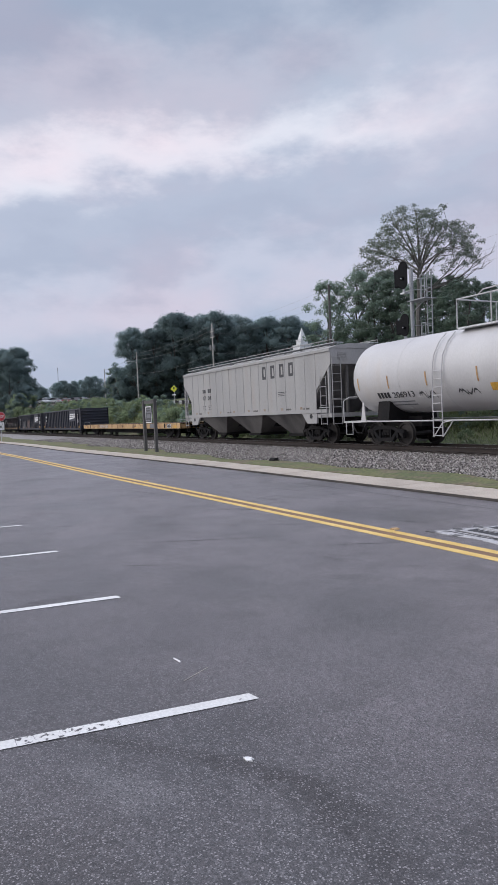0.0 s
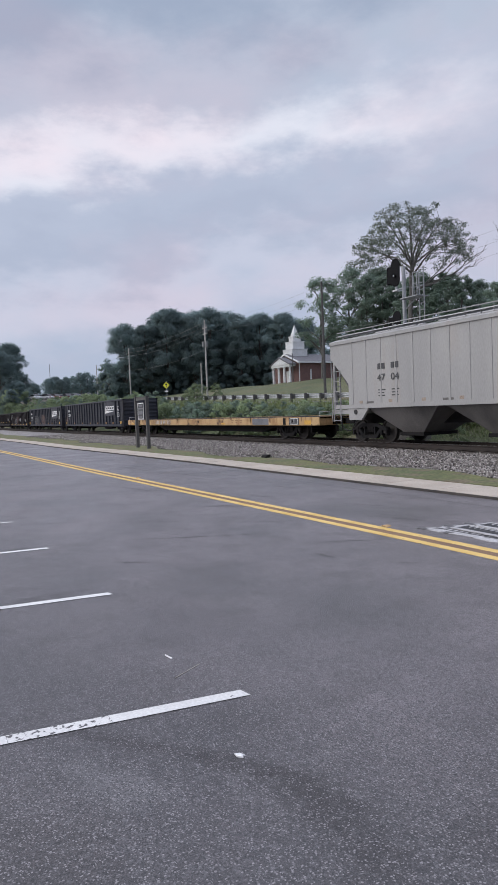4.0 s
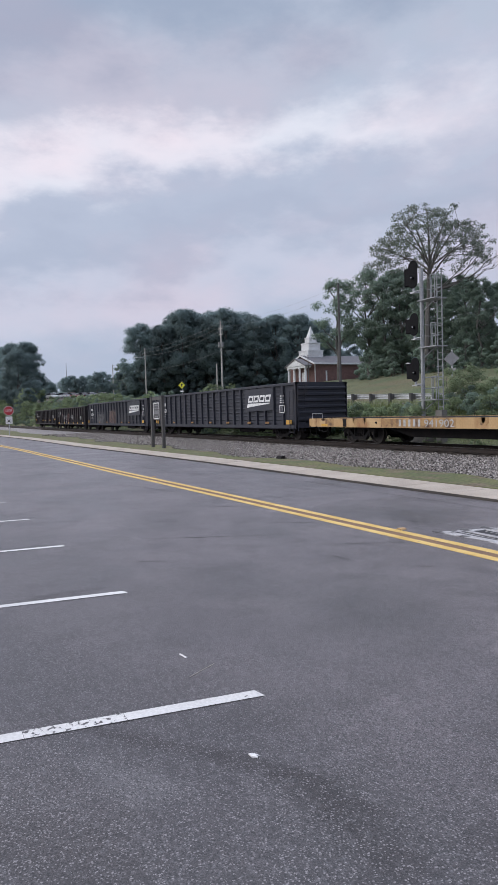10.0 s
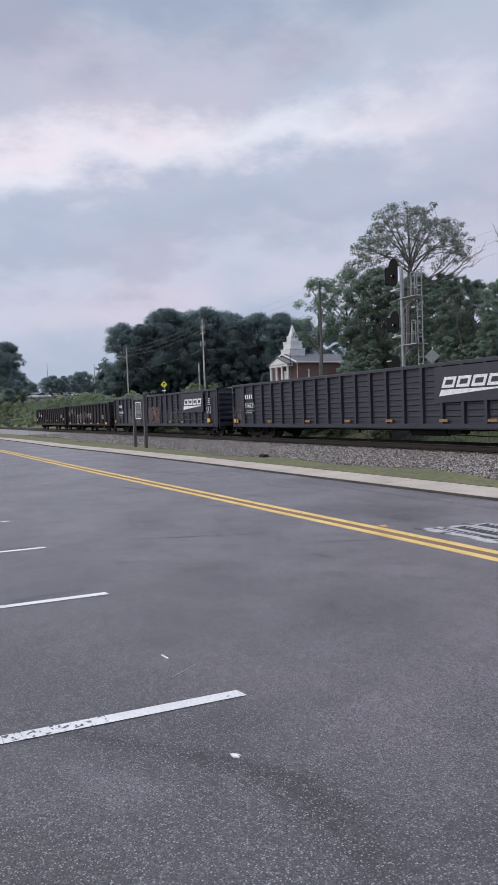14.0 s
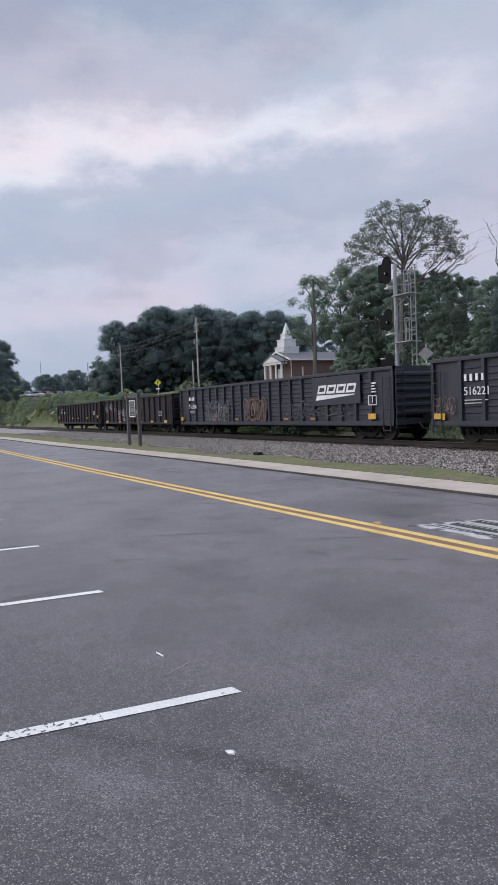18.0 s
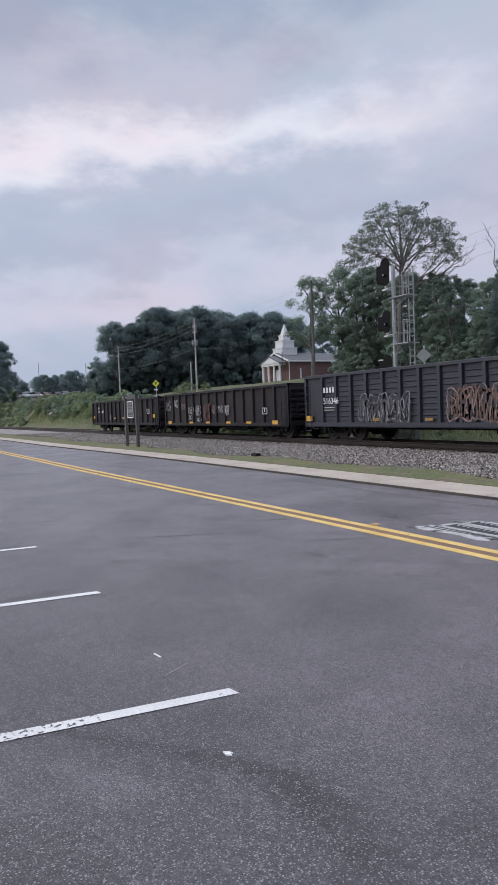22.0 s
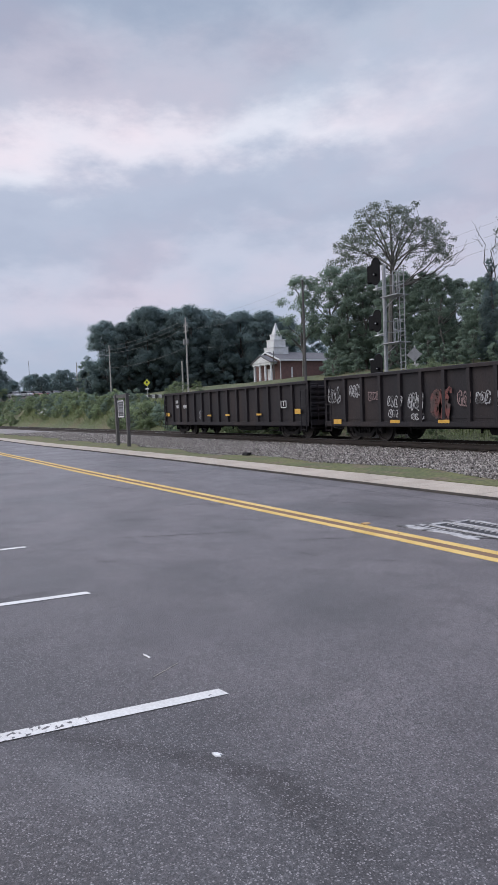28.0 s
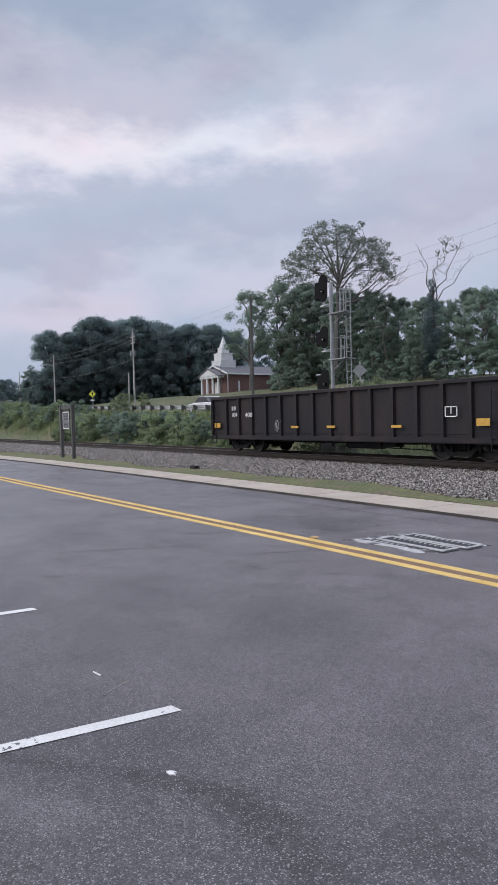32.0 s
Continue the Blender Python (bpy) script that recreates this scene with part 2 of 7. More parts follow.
def leaf_material(name, a, b, translucent=0.35):
    """Leaves: tone varies from leaf to leaf and tree to tree; light passes through."""
    m = bpy.data.materials.new(name)
    m.use_nodes = True
    nt = m.node_tree
    n = nt.nodes
    bs = n["Principled BSDF"]
    geo = n.new("ShaderNodeNewGeometry")
    oi = n.new("ShaderNodeObjectInfo")
    mix = n.new("ShaderNodeMixRGB")
    mix.inputs[1].default_value, mix.inputs[2].default_value = (*a, 1), (*b, 1)
    nt.links.new(geo.outputs["Random Per Island"], mix.inputs[0])
    rr = n.new("ShaderNodeMapRange")
    rr.inputs["To Min"].default_value, rr.inputs["To Max"].default_value = 0.75, 1.25
    nt.links.new(oi.outputs["Random"], rr.inputs[0])
    sc = n.new("ShaderNodeVectorMath")
    sc.operation = "SCALE"
    nt.links.new(mix.outputs[0], sc.inputs[0])
    nt.links.new(rr.outputs[0], sc.inputs["Scale"])
    nt.links.new(sc.outputs[0], bs.inputs["Base Color"])
    bs.inputs["Roughness"].default_value = 0.6
    bs.inputs["Specular IOR Level"].default_value = 0.3
    tr = n.new("ShaderNodeBsdfTranslucent")
    nt.links.new(sc.outputs[0], tr.inputs["Color"])
    ms = n.new("ShaderNodeMixShader")
    ms.inputs[0].default_value = translucent
    nt.links.new(bs.outputs[0], ms.inputs[1])
    nt.links.new(tr.outputs[0], ms.inputs[2])
    nt.links.new(ms.outputs[0], n["Material Output"].inputs[0])
    return m


M_GRASS = surface("grass_ground", (0.074, 0.094, 0.042), (0.122, 0.124, 0.064), 0.95, 0.25, 9.0, 0.6, stain=(0.130, 0.108, 0.064), stain_at=(0.52, 0.7), stain_scale=0.16, grain=0.4)
M_VERGE = surface("verge_turf", (0.080, 0.096, 0.034), (0.13, 0.13, 0.052), 0.95, 0.5, 12.0, 0.6, stain=(0.13, 0.105, 0.065), stain_at=(0.5, 0.64), stain_scale=1.3, grain=0.45)
M_CONCRETE = surface("pale_concrete", (0.40, 0.37, 0.33), (0.52, 0.48, 0.43), 0.9, 1.2, 60, 0.2, stain=(0.3, 0.28, 0.25), stain_at=(0.6, 0.8))
M_BALLAST_BED = surface("ballast_bed", (0.17, 0.16, 0.155), (0.28, 0.26, 0.25), 0.95, 6.0, 24.0, 0.9, grain=0.5)
M_RAIL = surface("rusty_rail_steel", (0.030, 0.024, 0.022), (0.05, 0.038, 0.033), 0.7, 5, 60, 0.2, metal=0.3)
M_RAIL_TOP = surface("polished_rail_head", (0.36, 0.36, 0.37), (0.46, 0.45, 0.45), 0.3, 8, 90, 0.05, metal=0.9)
M_TIE = surface("creosoted_timber", (0.035, 0.028, 0.024), (0.075, 0.06, 0.05), 0.95, 4, 40, 0.5, stretch=(1, 0.2, 1), random_tone=0.3)
M_GALV = surface("galvanised_steel", (0.45, 0.46, 0.47), (0.58, 0.59, 0.6), 0.5, 4, 50, 0.08, metal=0.6)
M_MAST = surface("weathered_galvanised_mast", (0.27, 0.28, 0.29), (0.36, 0.37, 0.38), 0.6, 3, 40, 0.08, metal=0.4)
M_POST = surface("dark_weathered_post_timber", (0.062, 0.06, 0.06), (0.11, 0.105, 0.10), 0.9, 3, 40, 0.4, stretch=(1, 1, 0.15))
M_WOODPOLE = surface("weathered_pole_timber", (0.34, 0.33, 0.31), (0.45, 0.435, 0.41), 0.9, 3, 40, 0.4, stretch=(1, 1, 0.15))
M_BLACK = surface("black_signal_paint", (0.012, 0.012, 0.014), (0.022, 0.022, 0.024), 0.5, 6, 50, 0.05)
M_GON = surface("dark_gondola_paint", (0.0155, 0.018, 0.028), (0.025, 0.0275, 0.040), 0.6, 1.2, 30, 0.2, stain=(0.042, 0.036, 0.036), stain_at=(0.55, 0.8), stain_scale=0.9, stretch=(1, 1, 0.35))
M_GON2 = surface("brown_black_gondola_paint", (0.0125, 0.0115, 0.0145), (0.020, 0.017, 0.0195), 0.7, 1.0, 30, 0.2, stain=(0.036, 0.026, 0.025), stain_at=(0.5, 0.75), stain_scale=0.8, stretch=(1, 1, 0.35), spec=0.3)
M_TRUCK = surface("grimy_cast_steel", (0.011, 0.011, 0.012), (0.023, 0.021, 0.021), 0.85, 3, 40, 0.3, spec=0.15)
M_WHEEL = surface("rolled_steel_wheel", (0.022, 0.02, 0.02), (0.04, 0.035, 0.032), 0.6, 3, 40, 0.15, metal=0.4)
M_HOPPER = surface("pale_grey_hopper_paint", (0.285, 0.281, 0.277), (0.345, 0.338, 0.330), 0.6, 0.8, 30, 0.1, stain=(0.33, 0.29, 0.255), stain_at=(0.58, 0.85), stain_scale=0.9, stretch=(1, 1, 0.25), grain=0.08)
M_HOPPER_LOW = surface("sooty_hopper_slope", (0.06, 0.057, 0.056), (0.155, 0.145, 0.14), 0.8, 0.9, 30, 0.15, stretch=(1, 1, 0.4), grain=0.12)
M_TANK = surface("white_tank_paint", (0.44, 0.43, 0.43), (0.51, 0.50, 0.50), 0.45, 0.7, 30, 0.04, stain=(0.46, 0.41, 0.36), stain_at=(0.6, 0.9), stain_scale=0.7, stretch=(1, 1, 0.3), grain=0.05)
M_FLAT = surface("yellow_flatcar_paint", (0.42, 0.26, 0.115), (0.50, 0.34, 0.17), 0.65, 1.5, 30, 0.15, stain=(0.27, 0.13, 0.055), stain_at=(0.52, 0.7), stain_scale=1.4, stretch=(1, 1, 0.5), grain=0.15)
M_WHITEPAINT = surface("white_stencil_paint", (0.62, 0.62, 0.62), (0.74, 0.74, 0.73), 0.7, 6, 40, 0.05)
M_AMBERDULL = surface("grimy_amber_reflector", (0.20, 0.105, 0.035), (0.30, 0.16, 0.05), 0.6, 8, 40, 0.03)
M_YELLOWREFL = surface("yellow_reflector_sheet", (0.50, 0.27, 0.035), (0.60, 0.35, 0.06), 0.5, 8, 40, 0.03)
M_BARK = surface("grey_brown_bark", (0.085, 0.08, 0.074), (0.145, 0.136, 0.126), 0.95, 3, 30, 0.7, stretch=(1, 1, 0.25))
# distance haze is put into the next three leaf colours, paler and bluer
M_LEAF_DARK = leaf_material("hazed_dark_wood_leaves", (0.170, 0.236, 0.240), (0.196, 0.260, 0.258), 0.68)
M_LEAF_MID = leaf_material("hazed_summer_leaves", (0.165, 0.232, 0.190), (0.225, 0.290, 0.220), 0.6)
M_LEAF_OLIVE = leaf_material("hazed_sparse_olive_leaves", (0.175, 0.212, 0.18), (0.235, 0.268, 0.215), 0.6)
M_LEAF_SHRUB = leaf_material("shrub_leaves", (0.195, 0.262, 0.150), (0.285, 0.340, 0.195), 0.6)


# ---- the lie of the land ----
def line_at(pts, x):
    """Height or offset on a chain of (x, value), x falling."""
    return float(np.interp(-x, [-p[0] for p in pts], [p[1] for p in pts]))


KERB = [(60, 9.6), (-6, 9.13), (-20, 8.95), (-30, 8.65), (-40, 8.2), (-50, 8.15), (-60, 7.9), (-90, 6.4), (-150, 2.0), (-400, -20)]
MIDLINE = [(60, 6.6), (-5, 5.85), (-20, 5.46), (-36, 5.2), (-46, 4.88), (-70, 3.9), (-150, 0), (-400, -20)]
TRACK_Y, RAIL_Z = 17.98, 0.24
WALK_Z = 0.05


def road_z(x):
    """The upper road behind the guardrail climbs away from the camera's side."""
    return 1.65 + 0.027 * min(80, max(-30, -26.5 - x))


def ground_z(x, y):
    k = line_at(KERB, x)
    if y < 11.0:
        return -0.15
    if y < 20.0:
        return -0.10
    top = road_z(x)
    n = 0.25 * noise.noise((x * 0.12, y * 0.12, 0.3)) + 0.12 * noise.noise((x * 0.5, y * 0.5, 2.3))
    if y < 24.8:
        s = (y - 20.0) / 4.8
        return -0.10 + (top + 0.05) * s * s * (3 - 2 * s) + n * min(1, 3 * s) * (1 - s)
    if y < 35.0:
        return top - 0.03
    s = min(1.0, (y - 35.0) / 24.0)
    hill = float(np.interp(x, [-100, -60], [2.35, 3.6])) * s * s * (3 - 2 * s)
    far = max(0.0, y - 90)
    return top - 0.03 + hill + n * min(1, (y - 35) / 6) + 0.02 * far * math.exp(-far / 300)


def make_ground():
    xs = [-2500, -1200, -700, -450, -330, -270, -230] + list(np.arange(-200, -110, 6.0)) + list(np.arange(-110, 12, 1.5)) + [18, 30, 60, 120, 300, 800, 2500]
    ys = [-2500, -900, -300, -120, -60, -20, 0, 4, 6] + list(np.arange(7, 11.0, 0.25)) + [11.02, 12, 14, 16, 18, 19.6, 20.0] + list(np.arange(20.4, 35.4, 0.6)) + list(np.arange(36, 70, 1.8)) + list(np.arange(72, 150, 6)) + [170, 210, 280, 400, 700, 1300, 2600]
    vs = [(x, y, ground_z(x, y)) for y in ys for x in xs]
    w = len(xs)
    fs = [(j * w + i, j * w + i + 1, (j + 1) * w + i + 1, (j + 1) * w + i) for j in range(len(ys) - 1) for i in range(w - 1)]
    me = bpy.data.meshes.new("ground")
    me.from_pydata(vs, [], fs)
    me.shade_smooth()
    me.materials.append(M_GRASS)
    tagged(new("ground", me), "rough grassy ground rising to a hill", "ground", kind="structure")


make_ground()


def ribbon(name, xs, y0, y1, z, material, thick=0.3):
    """A slab along the road between two lines."""
    s = Shape()
    vs, n = [], len(xs)
    for zz in (z, z - thick):
        for fn in (y0, y1):
            vs += [(x, fn(x), zz) for x in xs]
    fs = []
    for i in range(n - 1):
        fs += [(i, i + 1, n + i + 1, n + i), (2 * n + i, 3 * n + i, 3 * n + i + 1, 2 * n + i + 1), (i, 2 * n + i, 2 * n + i + 1, i + 1), (n + i, n + i + 1, 3 * n + i + 1, 3 * n + i)]
    fs += [(0, n, 3 * n, 2 * n), (n - 1, 3 * n - 1, 4 * n - 1, 2 * n - 1)]
    s.add(vs, fs)
    return part(name, s, material)


def asphalt_material():
    m = surface("worn_asphalt", (0.085, 0.073, 0.078), (0.117, 0.101, 0.106), 0.38, 0.8, 110.0, 0.25, stain=(0.044, 0.040, 0.042), stain_at=(0.48, 0.72), stain_scale=0.5, grain=0.5, spec=1.0)
    nt = m.node_tree
    n = nt.nodes
    bs = n["Principled BSDF"]
    src = bs.inputs["Base Color"].links[0].from_socket
    tc = n["Texture Coordinate"]

    def ranged(sock, lo, hi, t0, t1):
        r = n.new("ShaderNodeMapRange")
        for key, v in (("From Min", lo), ("From Max", hi), ("To Min", t0), ("To Max", t1)):
            r.inputs[key].default_value = v
        nt.links.new(sock, r.inputs[0])
        return r.outputs[0]

    def over(base, fac, colour):
        x = n.new("ShaderNodeMixRGB")
        x.inputs[2].default_value = (*colour, 1)
        nt.links.new(fac, x.inputs[0])
        nt.links.new(base, x.inputs[1])
        return x.outputs[0]

    def calc(op, a, b=0.0):
        q = n.new("ShaderNodeMath")
        q.operation = op
        for k, v in enumerate((a, b)):
            if isinstance(v, (int, float)):
                q.inputs[k].default_value = v
            else:
                nt.links.new(v, q.inputs[k])
        return q.outputs[0]

    def speckle(scale, lo, hi, amount, size):
        """Stone chips of differing tone: small cells, each by its own chance."""
        vo = n.new("ShaderNodeTexVoronoi")
        vo.inputs["Scale"].default_value = scale
        shake = n.new("ShaderNodeTexNoise")
        shake.inputs["Scale"].default_value, shake.inputs["Detail"].default_value = scale * 1.6, 2.0
        nt.links.new(tc.outputs["Object"], shake.inputs["Vector"])
        bent = n.new("ShaderNodeMixRGB")
        bent.blend_type = "ADD"
        bent.inputs[0].default_value = 0.9 / scale
        nt.links.new(tc.outputs["Object"], bent.inputs[1])
        nt.links.new(shake.outputs["Color"], bent.inputs[2])
        nt.links.new(bent.outputs[0], vo.inputs["Vector"])
        sp = n.new("ShaderNodeSeparateColor")
        nt.links.new(vo.outputs["Color"], sp.inputs[0])
        return calc("MULTIPLY", ranged(sp.outputs[0], lo, hi, 0.0, amount), ranged(vo.outputs["Distance"], size, size + 0.12, 1.0, 0.0))
    # darker lot to paler street, with the street's grazing sheen painted into the tone
    yy = n.new("ShaderNodeSeparateXYZ")
    nt.links.new(tc.outputs["Object"], yy.inputs[0])
    en = n.new("ShaderNodeTexNoise")
    en.inputs["Scale"].default_value, en.inputs["Detail"].default_value = 0.7, 6.0
    nt.links.new(tc.outputs["Object"], en.inputs["Vector"])
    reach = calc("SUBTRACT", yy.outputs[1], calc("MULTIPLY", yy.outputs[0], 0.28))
    sheen_tone = ranged(calc("ADD", reach, calc("MULTIPLY", calc("SUBTRACT", en.outputs[0], 0.5), 3.0)), 1.9, 5.2, 0.62, 1.62)
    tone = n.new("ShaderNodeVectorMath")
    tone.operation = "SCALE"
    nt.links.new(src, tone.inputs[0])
    nt.links.new(sheen_tone, tone.inputs["Scale"])
    # ravelled patches a hand wide, where the binder has worn off the stone
    rn = n.new("ShaderNodeTexNoise")
    rn.inputs["Scale"].default_value, rn.inputs["Detail"].default_value, rn.inputs["Roughness"].default_value = 9.0, 7.0, 0.85
    nt.links.new(tc.outputs["Object"], rn.inputs["Vector"])
    ravel = n.new("ShaderNodeVectorMath")
    ravel.operation = "SCALE"
    nt.links.new(tone.outputs[0], ravel.inputs[0])
    nt.links.new(ranged(rn.outputs[0], 0.36, 0.64, 0.66, 1.34), ravel.inputs["Scale"])
    src = ravel.outputs[0]
    # an oily, browner smear where cars swing out of the stalls
    sp = n.new("ShaderNodeSeparateXYZ")
    nt.links.new(tc.outputs["Object"], sp.inputs[0])
    wob = n.new("ShaderNodeTexNoise")
    wob.inputs["Scale"].default_value, wob.inputs["Detail"].default_value, wob.inputs["Roughness"].default_value = 4.0, 8.0, 0.65
    nt.links.new(tc.outputs["Object"], wob.inputs["Vector"])
    rough_edge = calc("MULTIPLY", calc("SUBTRACT", wob.outputs[0], 0.5), 2.6)
    col = src
    # faint streaks along the traffic and darker blotches
    mp2 = n.new("ShaderNodeMapping")
    mp2.inputs["Rotation"].default_value = (0, 0, -0.05)
    mp2.inputs["Scale"].default_value = (0.35, 3.2, 1.0)
    nt.links.new(tc.outputs["Object"], mp2.inputs[0])
    for scale, lo, hi, k, c in ((1.0, 0.52, 0.72, 0.16, (0.045, 0.042, 0.045)), (2.3, 0.56, 0.72, 0.14, (0.15, 0.141, 0.15))):
        st = n.new("ShaderNodeTexNoise")
        st.inputs["Scale"].default_value, st.inputs["Detail"].default_value = scale, 8.0
        nt.links.new(mp2.outputs[0], st.inputs["Vector"])
        col = over(col, ranged(st.outputs[0], lo, hi, 0.0, k), c)
    bl = n.new("ShaderNodeTexNoise")
    bl.inputs["Scale"].default_value, bl.inputs["Detail"].default_value = 2.6, 9.0
    nt.links.new(tc.outputs["Object"], bl.inputs["Vector"])
    col = over(col, ranged(bl.outputs[0], 0.50, 0.66, 0.0, 0.45), (0.030, 0.0235, 0.022))
    for scale, k in ((16.0, 0.42), (42.0, 0.62)):
        mo = n.new("ShaderNodeTexNoise")
        mo.inputs["Scale"].default_value, mo.inputs["Detail"].default_value = scale, 4.0
        nt.links.new(tc.outputs["Object"], mo.inputs["Vector"])
        col = over(col, ranged(mo.outputs[0], 0.54, 0.66, 0.0, k), (0.135, 0.13, 0.138))
        col = over(col, ranged(mo.outputs[0], 0.46, 0.34, 0.0, k), (0.036, 0.034, 0.036))
    sheen = calc("ADD", 1.0, 0.0)
    for cx, cy, rx, ry, turn, k, c in SMEARS:
        dx, dy = calc("SUBTRACT", sp.outputs[0], cx), calc("SUBTRACT", sp.outputs[1], cy)
        ca, sa = math.cos(radians(turn)), math.sin(radians(turn))
        u = calc("ADD", calc("MULTIPLY", dx, ca / rx), calc("MULTIPLY", dy, sa / rx))
        v = calc("SUBTRACT", calc("MULTIPLY", dy, ca / ry), calc("MULTIPLY", dx, sa / ry))
        d = calc("SQRT", calc("ADD", calc("MULTIPLY", u, u), calc("MULTIPLY", v, v)))
        mask = ranged(calc("ADD", d, rough_edge), 0.45, 1.15, k, 0.0)
        col = over(col, mask, c)
        if c is BROWN:
            sheen = calc("MULTIPLY", sheen, calc("SUBTRACT", 1.0, calc("MULTIPLY", mask, 0.55)))

    def grit(scale, lo, hi, amount):
        """Irregular flecks of stone where a fine noise passes a level."""
        t = n.new("ShaderNodeTexNoise")
        t.inputs["Scale"].default_value, t.inputs["Detail"].default_value, t.inputs["Roughness"].default_value = scale, 3.0, 0.7
        nt.links.new(tc.outputs["Object"], t.inputs["Vector"])
        return ranged(t.outputs[0], lo, hi, 0.0, amount)
    col = over(col, speckle(84.0, 0.35, 0.75, 0.95, 0.42), (0.014, 0.0125, 0.013))
    col = over(col, grit(105.0, 0.475, 0.38, 0.95), (0.009, 0.008, 0.0085))
    col = over(col, speckle(92.0, 0.5, 0.85, 0.85, 0.34), (0.26, 0.243, 0.25))
    col = over(col, speckle(98.0, 0.80, 0.95, 0.75, 0.16), (0.38, 0.365, 0.37))
    nt.links.new(col, bs.inputs["Base Color"])
    nt.links.new(sheen, bs.inputs["Specular IOR Level"])
    return m


BROWN = (0.021, 0.0165, 0.0155)
SMEARS = ((-3.38, 0.97, 0.42, 0.07, 36, 0.5, BROWN), (-2.92, 1.34, 0.40, 0.09, 36, 0.5, BROWN), (-2.40, 1.56, 0.42, 0.13, 20, 0.5, BROWN), (-2.06, 1.52, 0.30, 0.16, 0, 0.4, BROWN), (-2.7, 0.32, 0.5, 0.26, 30, 0.3, BROWN), (-1.75, 2.05, 0.3, 0.25, 20, 0.3, BROWN),
          (-6.55, 1.12, 0.12, 0.5, 5, 0.5, BROWN), (-9.2, 1.2, 0.12, 0.5, 5, 0.45, BROWN), (-3.04, 0.80, 0.42, 0.15, 25, 0.35, (0.17, 0.165, 0.17)))
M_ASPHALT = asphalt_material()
# near-black tone: the shade on the kerb face is put into the colour
M_KERB = surface("shade_toned_kerb_concrete", (0.04, 0.036, 0.034), (0.075, 0.067, 0.06), 0.9, 1.5, 60, 0.2, stain=(0.2, 0.18, 0.16), stain_at=(0.66, 0.8), stain_scale=1.2)
XS = [60, 40, 20] + list(np.arange(10, -62, -2.0)) + [-70, -80, -90, -110, -130, -150, -200, -300, -400]
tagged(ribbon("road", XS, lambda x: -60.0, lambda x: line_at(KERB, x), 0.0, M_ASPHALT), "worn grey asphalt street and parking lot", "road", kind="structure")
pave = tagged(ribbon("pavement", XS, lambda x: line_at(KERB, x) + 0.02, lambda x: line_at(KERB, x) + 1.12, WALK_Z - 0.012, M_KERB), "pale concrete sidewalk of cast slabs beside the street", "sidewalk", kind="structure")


def sidewalk_slabs():
    """Cast slabs with open joints."""
    for i in range(58):
        a, b = 4.0 - 1.52 * i, 4.0 - 1.52 * i - 1.505
        ka, kb = line_at(KERB, a), line_at(KERB, b)
        h = WALK_Z + random.uniform(-0.003, 0.004)
        s = Shape().add([(a, ka + 0.021, h), (b, kb + 0.021, h), (b, kb + 1.11, h), (a, ka + 1.11, h), (a, ka + 0.021, h - 0.09), (b, kb + 0.021, h - 0.09), (b, kb + 1.11, h - 0.09), (a, ka + 1.11, h - 0.09)],
                        [(0, 1, 2, 3), (7, 6, 5, 4), (0, 4, 5, 1), (1, 5, 6, 2), (2, 6, 7, 3), (3, 7, 4, 0)])
        part("slab", s, M_SLAB, pave)
M_SLAB = surface("pale_sidewalk_concrete", (0.35, 0.302, 0.252), (0.43, 0.378, 0.320), 0.9, 1.2, 60, 0.2, stain=(0.25, 0.215, 0.18), stain_at=(0.6, 0.8), random_tone=0.03)
sidewalk_slabs()
kerb = tagged(ribbon("kerb", XS, lambda x: line_at(KERB, x) + 0.004, lambda x: line_at(KERB, x) + 0.018, WALK_Z - 0.004, M_KERB), "low concrete kerb with shade painted into its dark face", "kerb", kind="structure")


verge = tagged(ribbon("verge", XS, lambda x: line_at(KERB, x) + 1.125, lambda x: 11.3 + 0.35 * math.sin(x * 0.9) + 0.3 * math.sin(x * 0.33), 0.062, M_VERGE), "strip of thin grass beside the sidewalk", "grass", kind="structure")


def paint_material(name, a, b, wear, chips=11.0):
    """Road paint, chipped through to the asphalt where a noise passes a level."""
    m = surface(name, a, b, 0.75, 2.0, 60, 0.1, stain=(0.10, 0.096, 0.10), stain_at=wear, stain_scale=chips, grain=0.1)
    return m


M_STRIPE = paint_material("white_road_paint", (0.56, 0.555, 0.545), (0.66, 0.655, 0.64), (0.72, 0.76))
M_STRIPE_WORN = paint_material("chipped_white_road_paint", (0.56, 0.555, 0.545), (0.66, 0.655, 0.64), (0.54, 0.60), 30.0)
M_YELLOW = paint_material("yellow_road_paint", (0.56, 0.37, 0.10), (0.66, 0.47, 0.17), (0.66, 0.72))


M_GHOST = surface("worn_brown_line_ghost", (0.17, 0.105, 0.068), (0.22, 0.138, 0.08), 0.8, 3.0, 80, 0.3, grain=0.3)


